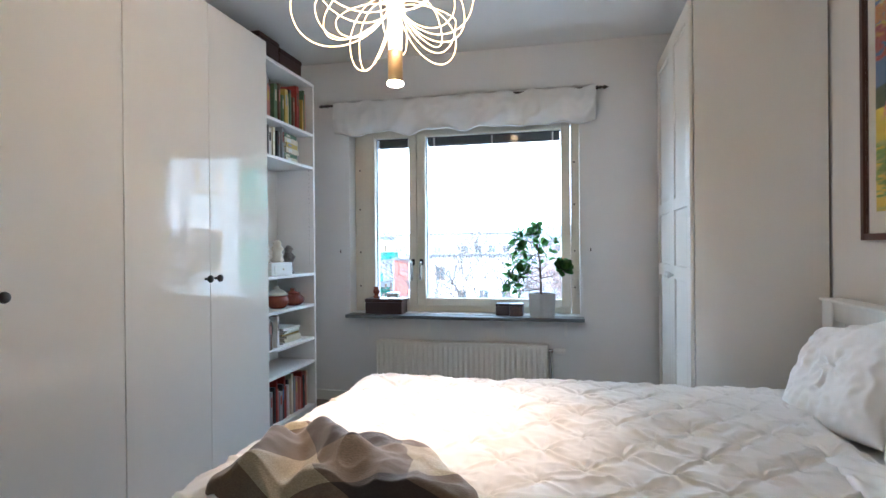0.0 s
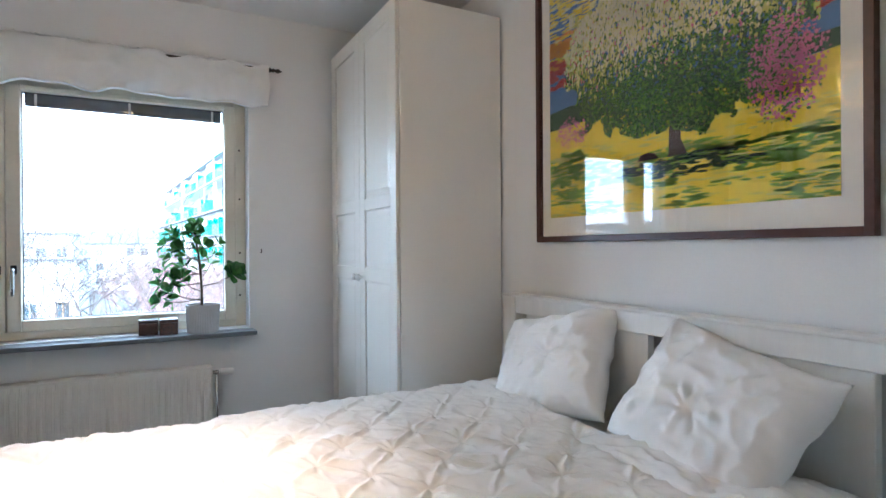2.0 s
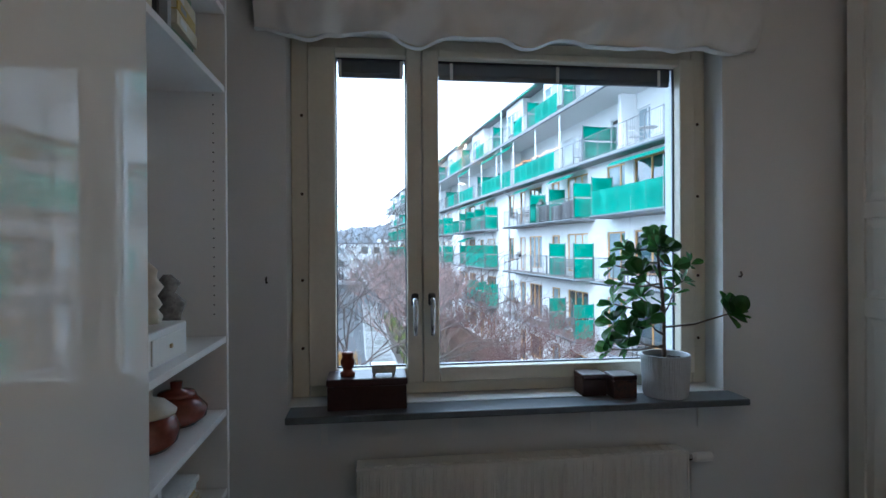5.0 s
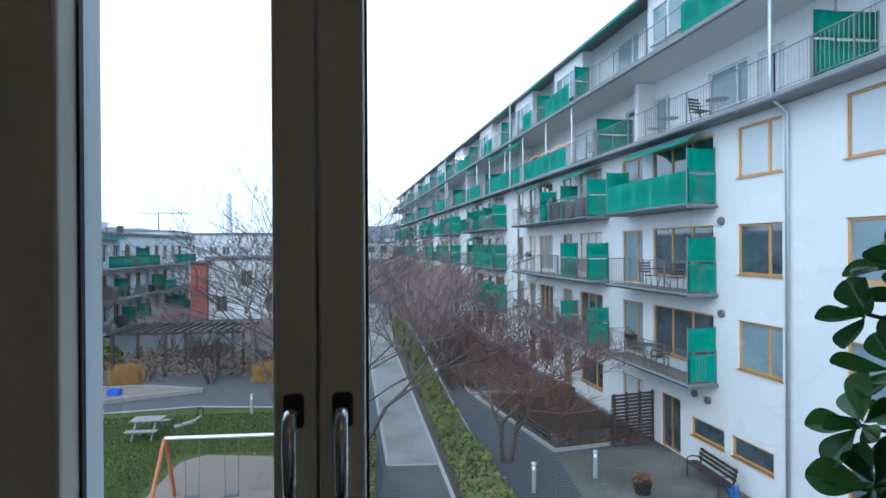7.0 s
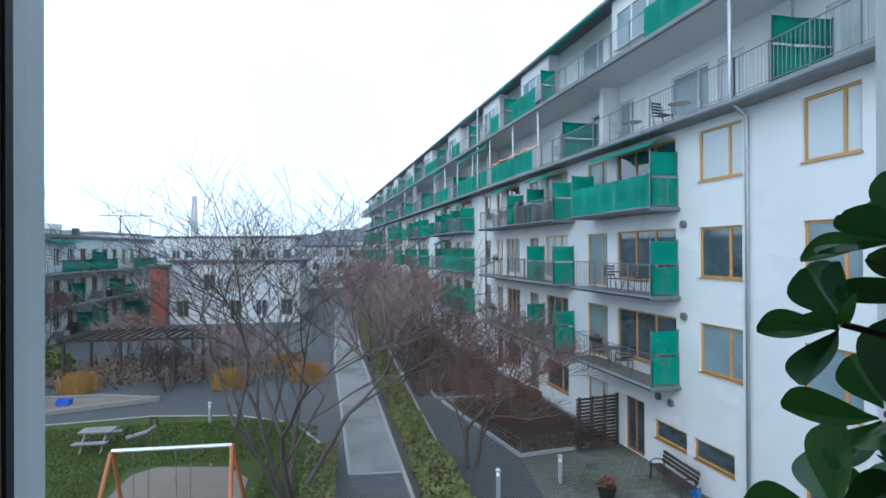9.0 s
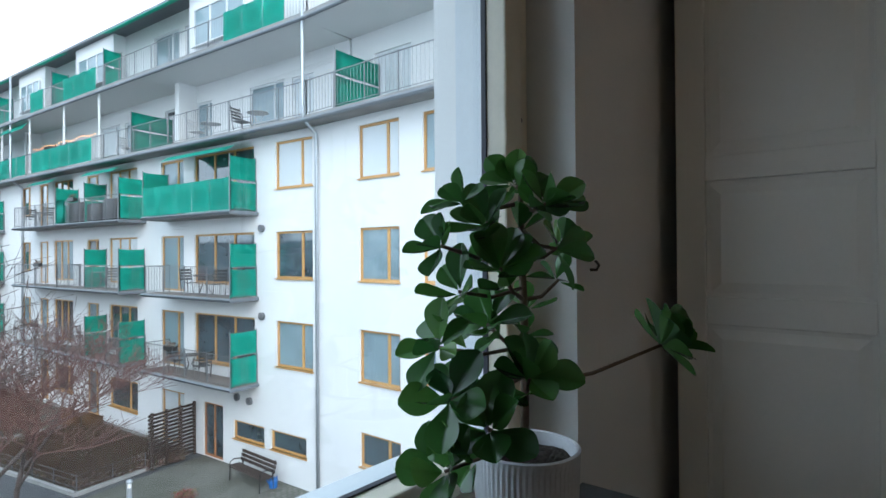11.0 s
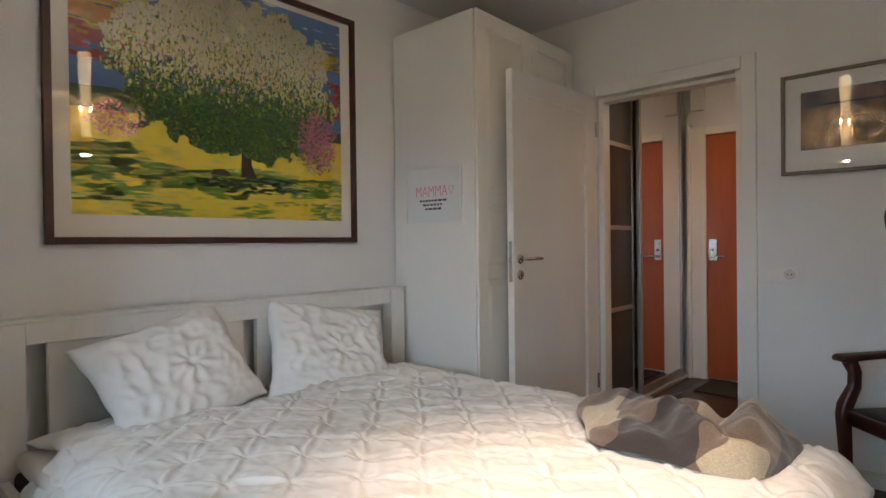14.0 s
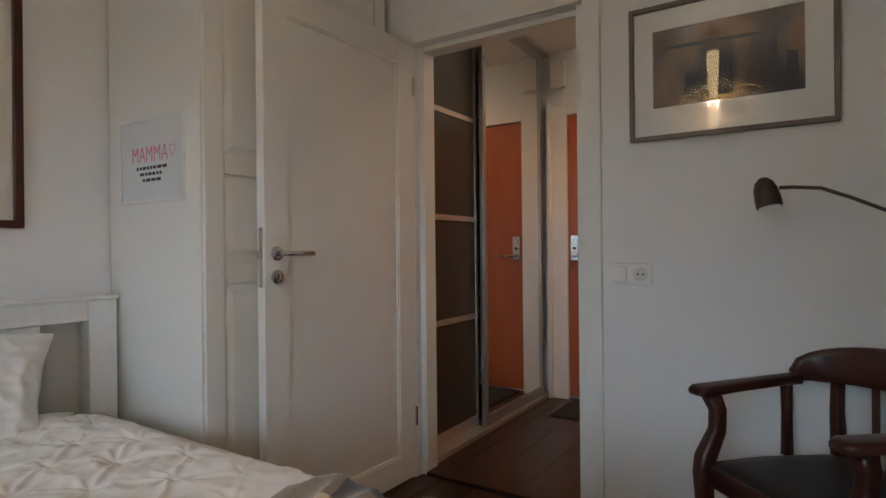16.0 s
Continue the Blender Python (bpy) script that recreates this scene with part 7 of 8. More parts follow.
        if not far and i and rg.random() < 0.35 or (i, fl2) == (0, 0):
            flower_box(b - 2.4 if i == 0 else rg.uniform(a + 1, b - 1.5), pr + 0.06, sz + 1.12, 50 + i * 3 + fl2)
# screens, dividers, posts and awnings of the upper galleries
for lvl, zb, off, fronts, dividers in (
        (0, 5.42, 0.58, ((13.2, 19.9), (20.7, 28.0), (31.0, 36.0), (38.4, 41.0), (46.0, 52.0), (60.0, 64.0), (72.0, 77.0), (86.0, 90.0)), (-2.3, 9.8, 29.6, 42.4, 55.0, 69.0, 83.0)),
        (1, 8.57, 0.53, ((0.1, 3.3), (12.9, 16.2), (18.6, 20.2), (27.5, 30.0), (35.0, 40.2), (47.0, 51.0), (58.0, 62.0), (70.0, 73.0), (89.0, 94.0)), (12.2, 17.6, 25.0, 35.0, 46.2, 57.2, 68.0, 80.0))):
    for s0, s1 in fronts:
        n = round((s1 - s0) / 1.2)
        for k in range(n):
            fabric(face_at(s0 + (s1 - s0) * k / n, off, 0), face_at(s0 + (s1 - s0) * (k + 0.985) / n, off, 0), zb + 0.02, zb + 1.06, house)
    for s0 in dividers:
        hung(house, face_at(s0, 0.5, 0), face_at(s0, -0.25 if lvl else -1.3, 0), zb + 0.04, zb + 1.72)
for s0 in (12.6, 16.2, 20.3, 24.2, 28.3, 32.4, 36.4, 45.5, 52.6):
    part("post", tube(bmesh.new(), [face_at(s0, 0.5, 5.41), face_at(s0, 0.5, 8.31)], 0.05, 6), RENDER, house, "white steel post")
for s0, s1 in ((7.0, 9.9), (10.0, 12.9), (17.2, 20.3), (24.6, 27.4), (34.8, 38.0), (45.4, 49.0), (56.6, 60.0)):
    awning(s0, s1, -0.12, 11.34, 0.75, 0.36, house)
for s0, s1 in ((20.6, 24.0), (24.4, 28.0), (32.6, 36.2), (46.0, 50.0), (60.0, 64.0)):
    awning(s0, s1, 0.30, 8.30, 0.42, 0.34, house)
for s0 in (5.2, 10.6, 2.4):
    garden_table(s0, -0.2, 5.41, TUBEM)
    garden_chair(s0 + 0.8, -0.1, 5.41, 2.9, BLACK if s0 < 5 else TUBEM)
bm = bmesh.new()
for k in range(26):
    c = face_at(13.0 + k * 0.27, 0.50, 6.62 - 0.05 * math.sin(k * 0.9))
    tube(bm, [c, c + Vector((0, 0, 0.045))], 0.024, 6)
tagged(part("string_lights", bm, glow("string_light", (1.0, 0.45, 0.15), 1.2), house, "string of small warm bulbs"), kind="stuff")
for s in (-0.87, 22.6, 46.0, 70.0, 92.0):
    pts = [face_at(s, 0.62, 11.0), face_at(s, 0.62, 5.9), face_at(s, 0.62, 5.3), face_at(s, 0.12, 4.95), face_at(s, 0.08, 4.8), face_at(s, 0.08, GZ + 0.1)]
    part("downpipe", tube(bmesh.new(), pts, 0.055, 8), PIPE, house, "grey zinc downpipe", smooth=True)
for s, z in ((1.9, 2.05), (1.9, -0.95), (3.3, -3.9), (2.6, -3.95)):
    part("wall_light", tube(bmesh.new(), [face_at(s, 0.0, z), face_at(s, 0.10, z)], 0.13, 16), RAIL, house, "round bulkhead light")

# lattice fence, bench, bollards and pots in the yard
lf = thing("lattice_fence", (9.5, 20.25, GZ), "dark stained horizontal slat fence by the entrance", "fence")
p0, p1 = Vector((8.62, 20.02, GZ)), Vector((10.38, 20.42, GZ))
dd = (p1 - p0).normalized()
for k in range(14):
    z = GZ + 0.12 + k * 0.135
    bm = tube(bmesh.new(), [p0 + Vector((0, 0, z - GZ)), p1 + Vector((0, 0, z - GZ))], 0.055, 4)
    part("slat", bm, DARKWOOD, lf)
for f in (0.01, 0.33, 0.66, 0.99):
    c = p0.lerp(p1, f) + Vector((0.06, -0.1, 0))
    part("post", boxbm(c.x - 0.045, c.x + 0.045, c.y - 0.045, c.y + 0.045, GZ - 0.02, GZ + 2.0), DARKWOOD, lf)
bn = thing("bench", (10.3, 16.9, GZ), "dark slatted park bench against the house wall", "bench")
for k in range(4):
    x = 9.95 + k * 0.11
    part("seat_slat", boxbm(x, x + 0.085, 15.1, 17.1, GZ + 0.43, GZ + 0.46, bevel=0.004), DARKWOOD, bn)
for k in range(3):
    z = GZ + 0.52 + k * 0.13
    part("back_slat", boxbm(10.42 + k * 0.03, 10.45 + k * 0.03, 15.1, 17.1, z, z + 0.10, bevel=0.004), DARKWOOD, bn)
for y in (15.2, 16.95):
    bm = tube(bmesh.new(), [(9.93, y, GZ), (9.95, y, GZ + 0.62), (10.1, y, GZ + 0.68), (10.4, y, GZ + 0.62), (10.44, y, GZ + 0.05)], 0.022, 6)
    tube(bm, [(9.95, y, GZ + 0.42), (10.42, y, GZ + 0.42), (10.52, y, GZ + 0.9)], 0.022, 6)
    part("end_frame", bm, BLACK, bn)
for x, y in ((6.84, 17.12), (-6.1, 25.9), (4.55, 16.35), (2.9, 30.5)):
    bl = thing("bollard_lamp", (x, y, GZ), "pale grey bollard lamp with a domed cap", "bollard", "bollard lamps")
    part("post", lathe(bmesh.new(), x, y, [(0.075, GZ), (0.075, GZ + 0.72)], 16), PIPE, bl)
    part("lens", lathe(bmesh.new(), x, y, [(0.062, GZ + 0.721), (0.062, GZ + 0.86)], 16), WHITE, bl)
    part("cap", lathe(bmesh.new(), x, y, [(0.095, GZ + 0.861), (0.10, GZ + 0.90), (0.06, GZ + 0.95)], 16), PIPE, bl)
wc = thing("watering_can", (10.5, 15.3, GZ), "blue plastic watering can by the bench", "watering can")
BLUEP = paint("blue_plastic", (0.03, 0.14, 0.42), 0.4, 0.1)
part("body", lathe(bmesh.new(), 10.5, 15.3, [(0.13, GZ + 0.015), (0.14, GZ + 0.25), (0.10, GZ + 0.32)], 16), BLUEP, wc)
part("spout", tube(bmesh.new(), [(10.4, 15.3, GZ + 0.1), (10.2, 15.2, GZ + 0.36)], [0.035, 0.02], 8), BLUEP, wc)
part("handle", tube(bmesh.new(), [(10.58, 15.3, GZ + 0.3), (10.66, 15.32, GZ + 0.34), (10.68, 15.33, GZ + 0.15), (10.62, 15.3, GZ + 0.08)], 0.015, 6), BLUEP, wc)

wf = thing("wire_fence", (7.4, 19.7, GZ), "low wire fence along the shrub bed", "fence")
fence_line = [Vector((4.75, 27.2, GZ)), Vector((6.30, 19.72, GZ)), Vector((8.55, 20.10, GZ))]
for p, q in zip(fence_line, fence_line[1:]):
    n = max(2, round((q - p).length / 1.25))
    for k in range(n + (q == fence_line[-1])):
        c = p.lerp(q, k / n)
        part("post", tube(bmesh.new(), [c, c + Vector((0, 0, 0.62))], 0.018, 5), RAIL, wf)
    for z in (0.22, 0.42, 0.60):
        part("wire", tube(bmesh.new(), [p + Vector((0, 0, z)), q + Vector((0, 0, z))], 0.008, 4), RAIL, wf)

# ---- playground things ----
sg = thing("swing_set", (-5, 16.2, GZ), "swing set with orange wooden legs and zinc beam", "swing")
b0, b1 = Vector((-6.35, 16.2, -4.2)), Vector((-3.2, 16.15, -4.2))
part("beam", tube(bmesh.new(), [b0, b1], 0.055, 8), STEELB, sg)
for e2, sx in ((b0, -1), (b1, 1)):
    for sy in (-1, 1):
        part("leg", tube(bmesh.new(), [e2 + Vector((0, sy * 0.05, -0.02)), Vector((e2.x + sx * 0.15, e2.y + sy * 1.15, GZ))], 0.06, 8), ORANGEWOOD, sg)
for x in (-5.6, -4.5):
    for dx in (-0.2, 0.2):
        part("chain", tube(bmesh.new(), [(x + dx, 16.18, -4.24), (x + dx * 0.9, 16.18, -5.9)], 0.012, 5), RAIL, sg)
    part("seat", boxbm(x - 0.22, x + 0.22, 16.08, 16.28, -5.93, -5.90, bevel=0.005), BLACK, sg)
pt = thing("picnic_table", (-9.6, 23.3, GZ), "weathered grey picnic table with fixed benches", "picnic table")
part("top", boxbm(-10.2, -9.0, 22.95, 23.65, GZ + 0.70, GZ + 0.75), GREYWOOD, pt)
for y in (22.45, 23.85):
    part("bench_board", boxbm(-10.2, -9.0, y, y + 0.3, GZ + 0.42, GZ + 0.46), GREYWOOD, pt)
for x in (-10.0, -9.25):
    bm = tube(bmesh.new(), [(x, 22.6, GZ), (x, 23.2, GZ + 0.70)], 0.05, 4)
    tube(bm, [(x, 24.0, GZ), (x, 23.4, GZ + 0.70)], 0.05, 4)
    tube(bm, [(x, 22.5, GZ + 0.39), (x, 24.1, GZ + 0.39)], 0.045, 4)
    part("trestle", bm, GREYWOOD, pt)
for rx, ry in ((-8.0, 23.2), (-12.2, 23.2)):
    sp = thing("spring_rider", (rx, ry, GZ), "dark spring rider with hoop handles on the lawn", "playground rider", "spring riders")
    part("spring", tube(bmesh.new(), [(rx + 0.1 * math.cos(t), ry + 0.1 * math.sin(t), GZ + 0.03 + 0.018 * t) for t in (0.5 * k for k in range(44))], 0.018, 5), BLACK, sp)
    part("body", tube(bmesh.new(), [(rx - 0.5, ry - 0.15, GZ + 0.42), (rx - 0.2, ry - 0.05, GZ + 0.48), (rx + 0.2, ry + 0.05, GZ + 0.56), (rx + 0.5, ry + 0.15, GZ + 0.78)], [0.10, 0.09, 0.09, 0.07], 8), GREYWOOD, sp, smooth=True)
    for k, hz in ((-0.38, 0.46), (0.42, 0.74)):
        part("handle", tube(bmesh.new(), [(rx + k + 0.13 * math.cos(t), ry + k * 0.3, GZ + hz + 0.2 + 0.16 * math.sin(t)) for t in (math.pi * q / 8 for q in range(17))], 0.028, 6), BLACK, sp)
sb2 = thing("sandpit", (-14, 29.6, GZ), "wooden framed sandpit with pale sand", "sandpit")
pit = [Vector((-16.8, 27.3, 0)), Vector((-9.6, 30.3, 0)), Vector((-12.6, 31.3, 0)), Vector((-17.0, 31.3, 0))]
for a, b in zip(pit, pit[1:] + pit[:1]):
    part("edge_board", tube(bmesh.new(), [a + Vector((0, 0, GZ + 0.12)), b + Vector((0, 0, GZ + 0.12))], 0.16, 4), GREYWOOD, sb2)
bm = bmesh.new()
lo_v, hi_v = [bm.verts.new((p.x, p.y, GZ + 0.002)) for p in pit], [bm.verts.new((p.x, p.y, GZ + 0.15)) for p in pit]
bm.faces.new(hi_v)
bm.faces.new(lo_v[::-1])
for k in range(4):
    bm.faces.new((lo_v[k], lo_v[(k + 1) % 4], hi_v[(k + 1) % 4], hi_v[k]))
part("sand", bm, GRAVEL, sb2)
st = thing("play_table", (-15.3, 29.6, GZ + 0.15), "low grey wooden play table in the sandpit", "table")
part("tabletop", boxbm(-16.0, -14.6, 29.4, 29.9, GZ + 0.50, GZ + 0.55), GREYWOOD, st)
for x in (-15.9, -14.75):
    part("leg", boxbm(x, x + 0.1, 29.5, 29.8, GZ + 0.151, GZ + 0.499), GREYWOOD, st)
TEAL, BLUE, REDP = paint("teal_plastic", (0.05, 0.35, 0.45), 0.4), paint("blue_plastic", (0.03, 0.10, 0.55), 0.4), paint("red_plastic", (0.5, 0.03, 0.05), 0.4)
bu = thing("toy_bucket", (-14.6, 28.7, GZ + 0.15), "turquoise plastic toy bucket in the sandpit", "bucket")
part("body", lathe(bmesh.new(), -14.6, 28.75, [(0.11, GZ + 0.151), (0.16, GZ + 0.46), (0.15, GZ + 0.46), (0.10, GZ + 0.17)], 16), TEAL, bu)
part("handle", tube(bmesh.new(), [(-14.6 + 0.155 * math.cos(t), 28.75, GZ + 0.46 + 0.14 * math.sin(t)) for t in (math.pi * k / 10 for k in range(11))], 0.008, 5), TEAL, bu)
cr2 = thing("toy_crate", (-13.8, 29.8, GZ + 0.15), "blue plastic toy crate in the sandpit", "crate")
bm = boxbm(-14.1, -13.5, 29.6, 30.0, GZ + 0.152, GZ + 0.18)
for a in ((-14.1, -13.5, 29.6, 29.63), (-14.1, -13.5, 29.97, 30.0), (-14.1, -14.07, 29.631, 29.969), (-13.53, -13.5, 29.631, 29.969)):
    box(bm, *a, GZ + 0.181, GZ + 0.42)
part("body", bm, BLUE, cr2)
rt3 = thing("ride_on_toy", (-17.1, 30.3, GZ), "red plastic ride-on toy car beside the bench", "toy car")
part("body", boxbm(-17.4, -16.85, 30.15, 30.5, GZ + 0.10, GZ + 0.40, bevel=0.08), REDP, rt3)
part("steering_wheel", tube(bmesh.new(), [(-17.05 + 0.11 * math.cos(t), 30.3 + 0.11 * math.sin(t), GZ + 0.50) for t in (math.pi * k / 8 for k in range(17))], 0.02, 5), WHITE, rt3)
for x in (-17.35, -16.95):
    for y in (30.12, 30.48):
        part("wheel", tube(bmesh.new(), [(x, y, GZ + 0.10), (x, y + 0.05, GZ + 0.10)], 0.10, 12), BLACK, rt3)
for by in (27.2, 30.0):
    bq = thing("park_bench", (-18.3, by + 1, GZ), "black slatted park bench facing the sandpit", "bench", "courtyard benches")
    for k in range(4):
        part("seat_slat", boxbm(-18.2 + k * 0.12, -18.1 + k * 0.12, by, by + 2.3, GZ + 0.43, GZ + 0.46), BLACK, bq)
    for k in range(3):
        part("back_slat", boxbm(-18.32 - k * 0.04, -18.29 - k * 0.04, by, by + 2.3, GZ + 0.52 + k * 0.14, GZ + 0.63 + k * 0.14), BLACK, bq)
    for y in (by + 0.1, by + 2.15):
        part("end_frame", tube(bmesh.new(), [(-17.72, y, GZ), (-17.72, y, GZ + 0.66), (-18.1, y, GZ + 0.68), (-18.35, y, GZ + 0.5), (-18.3, y, GZ)], 0.025, 6), RAIL, bq)
df = thing("timber_fence", (-20, 32, GZ), "dark weathered upright board fence in front of the house", "fence")
fa, fb2 = Vector((-20.9, 24.0, 0)), Vector((-19.2, 36.0, 0))
for k in range(70):
    c = fa.lerp(fb2, k / 69)
    part("board", boxbm(c.x - 0.015, c.x + 0.015, c.y - 0.07, c.y + 0.07, GZ, GZ + 1.15 + 0.03 * math.sin(k * 3.7)), DARKWOOD, df)
part("rail", tube(bmesh.new(), [fa + Vector((-0.05, 0, GZ + 0.9)), fb2 + Vector((-0.05, 0, GZ + 0.9))], 0.04, 4), DARKWOOD, df)
pg = thing("pergola", (-12, 36, GZ), "dark timber pergola in the courtyard", "pergola")
for x in (-16, -13, -10, -8.5):
    for y in (34.5, 38):
        part("post", boxbm(x - 0.07, x + 0.07, y - 0.07, y + 0.07, GZ, GZ + 2.5), DARKWOOD, pg)
for y in (34.5, 38):
    part("beam", boxbm(-16.3, -8.2, y - 0.05, y + 0.05, GZ + 2.5, GZ + 2.65), DARKWOOD, pg)
for k in range(16):
    x = -16.2 + k * 0.52
    part("rafter", boxbm(x, x + 0.07, 34.1, 38.4, GZ + 2.66, GZ + 2.78), DARKWOOD, pg)


# ---- trees ----
def tree(name, base, h, spread, seed, mat, label, stems=1, depth=6, r0=0.11, lean=0.35, rise=0.45, rmin=0.008):
    rt = random.Random(seed)
    trunk, crown_bm = bmesh.new(), bmesh.new()

    def grow(p, d, L, r, lev):
        n = 3 if lev < 3 else 2
        pts, rad = [p], [r]
        for i in range(n):
            d = (d + Vector((rt.uniform(-1, 1), rt.uniform(-1, 1), rt.uniform(-0.6, 0.9) * rise)) * (0.16 + 0.03 * lev)).normalized()
            p = p + d * (L / n)
            pts.append(p)
            rad.append(max(rmin, r * (1 - 0.24 * (i + 1) / n)))
        tube(trunk if lev < 2 else crown_bm, pts, rad, 6 if lev < 2 else (4 if lev < 4 else 3), False)
        if lev >= depth:
            return
        kids = rt.choice((2, 3, 3)) if lev < depth - 1 else 3
        for k in range(kids):
            q = pts[-1] if k < 2 else pts[-2]
            ang = rt.uniform(0, 6.283)
            side = Vector((math.cos(ang), math.sin(ang), 0))
            nd = (d * 0.9 + side * spread * rt.uniform(0.5, 1.1) + Vector((0, 0, rise * 0.5))).normalized()
            grow(q, nd, L * rt.uniform(0.68, 0.92), max(rmin, rad[-1] * rt.uniform(0.68, 0.9)), lev + 1)

    for k in range(stems):
        a = 6.283 * k / stems + rt.uniform(-0.4, 0.4)
        d = Vector((lean * math.cos(a), lean * math.sin(a), 1)).normalized() if stems > 1 else Vector((0.03, 0, 1))
        grow(Vector(base) + Vector((0.12 * math.cos(a), 0.12 * math.sin(a), -0.1)), d, h * 0.30, r0, 0)
    t = thing("tree", base, label, "tree")
    part("trunk", trunk, BARK, t, smooth=True)
    part("crown", crown_bm, mat, t, "many fine leafless twigs")


WICKER = paint("woven_wicker", (0.26, 0.155, 0.08), 0.8, 0.3, 20, 60, 0.8, second=(0.13, 0.075, 0.04), dist=0.01)


def wicker_chair(x, y, turn):
    t = thing("wicker_chair", (x, y, GZ), "brown wicker armchair standing by the house", "chair", "wicker chairs")
    m0 = pose(x, y, GZ + 0.06, 0, 0, turn)
    shell = grid(bmesh.new(), 24, 8, lambda u, v: m0 @ Vector(((0.36 + 0.05 * v) * math.cos(math.pi * (u * 1.4 - 0.2)), (0.36 + 0.06 * v) * math.sin(math.pi * (u * 1.4 - 0.2)), 0.05 + v * (0.50 + 0.32 * math.sin(math.pi * u) ** 2))))
    bmesh.ops.solidify(shell, geom=shell.faces, thickness=0.04)
    part("back_shell", shell, WICKER, t, smooth=True)
    bm = lathe(bmesh.new(), 0, 0, [(0.33, 0.05), (0.35, 0.36), (0.33, 0.42), (0.10, 0.44)], 20)
    bmesh.ops.transform(bm, matrix=m0, verts=bm.verts)
    part("seat", bm, WICKER, t, smooth=True)
    for k in range(4):
        c = m0 @ Vector((0.26 * math.cos(k * 1.571 + 0.78), 0.26 * math.sin(k * 1.571 + 0.78), 0))
        part("leg", tube(bmesh.new(), [c - Vector((0, 0, 0.06)), c + Vector((0, 0, 0.08))], 0.03, 6), WICKER, t)


wicker_chair(8.75, 28.0, 70)
wicker_chair(9.1, 26.6, 120)
tree("tree", (-1.7, 17.0, GZ), 10.2, 1.0, 5, BARK, "tall multi-stemmed bare tree on the lawn edge", 5, 6, 0.090, 0.50, 0.28, 0.0055)
tree("tree", (4.25, 18.9, GZ), 5.2, 0.95, 12, BARKRED, "low spreading bare tree with reddish twigs", 2, 7, 0.085, 0.22, 0.30, 0.0065)
for k, (x, y, h, m2) in enumerate(((2.0, 27.5, 6.0, TWIG), (3.6, 33.0, 6.0, TWIG), (1.2, 38.5, 6.6, TWIG), (3.0, 46.0, 6.5, TWIG), (0.4, 55, 7, TWIG), (2.4, 66, 7, TWIG), (-6.5, 34, 3.6, TWIG), (-9.8, 32.3, 3.0, BARK), (-14.5, 39, 3.8, TWIG), (-21.6, 37.5, 5.6, BARK), (-21.6, 43, 5.4, BARKRED), (5.0, 40.0, 6.0, TWIG), (4.4, 29.5, 5.0, BARKRED), (5.0, 52, 6.5, TWIG))):
    tree("tree", (x, y, GZ), h, 0.75, 100 + k, m2, "bare winter tree by the courtyard path", 4, 5, 0.055, 0.45, 0.45, 0.0055 + 0.00020 * y)


# ---- hedges, shrubs, tufts ----
def bushes(name, area, n, mat, size, hmax, label, category, blade=False, seed=1):
    rs = random.Random(seed)
    bm = bmesh.new()
    for k in range(n):
        x, y, dens = area(rs)
        h = hmax * rs.random() ** 0.7 * dens
        c = Vector((x, y, GZ + 0.04 + (0 if blade else h)))
        if blade:
            d = Vector((rs.uniform(-0.45, 0.45), rs.uniform(-0.45, 0.45), 1)) * hmax * rs.uniform(0.6, 1.1)
            s = Vector((size * 0.5, size * 0.3, 0))
            v = [bm.verts.new(p) for p in (c - s, c + s, c + d)]
            bm.faces.new(v)
        else:
            a = Vector((rs.gauss(0, 1), rs.gauss(0, 1), rs.gauss(0, 0.6))).normalized() * size * rs.uniform(0.6, 1.4)
            b = a.orthogonal().normalized() * size * 0.55
            v = [bm.verts.new(p) for p in (c - a, c - b, c + a, c + b)]
            bm.faces.new(v)
    return tagged(mesh_ob(name, bm, mat), label, category, kind="stuff")


def strip(rs):
    f = rs.random() ** 1.3
    y = 13.5 + f * 46
    w = 0.62 - 0.004 * (y - 13)
    x = 2.95 - 0.040 * (y - 13.5) + rs.uniform(-w, w)
    return x, y, 0.55 + 0.45 * noise.noise((x * 0.8, y * 0.5, 0))


bushes("hedge", strip, 16000, HEDGE, 0.085, 1.15, "loose mixed hedge with green and brown leaves", "hedge", seed=3)


def bed_a(rs):
    y = 19.9 + rs.random() * 7.0
    x = 6.4 - 0.2 * (y - 19.7) + rs.random() * (3.6 + 0.1 * (y - 19.7))
    return x, y, 0.5 + 0.5 * noise.noise((x, y, 4))


bushes("shrub", bed_a, 6000, SHRUB, 0.03, 0.62, "brown winter shrubs in the planting bed", "shrub", True, seed=4)
bushes("shrub", bed_a, 3500, SHRUB, 0.06, 0.5, "low leafy ground cover in the planting bed", "shrub", seed=24)
bushes("shrub", lambda rs: (lambda y: (4.0 + rs.random() * 4.5 - 0.02 * y, y, 0.8))(28.5 + rs.random() * 40), 5500, SHRUB, 0.04, 0.75, "brown winter shrubs along the lane", "shrub", True, seed=5)
bushes("shrub", lambda rs: (-0.9 + rs.uniform(-0.55, 0.5), 14 + rs.random() * 7, 0.7), 2500, HEDGE, 0.07, 0.8, "yellow-green shrubs beside the footpath", "shrub", seed=6)
bushes("shrub", lambda rs: (rs.uniform(-17, -3), rs.uniform(33, 41), 0.7), 6000, SHRUB, 0.10, 1.0, "low brown shrubs in the courtyard", "shrub", seed=7)
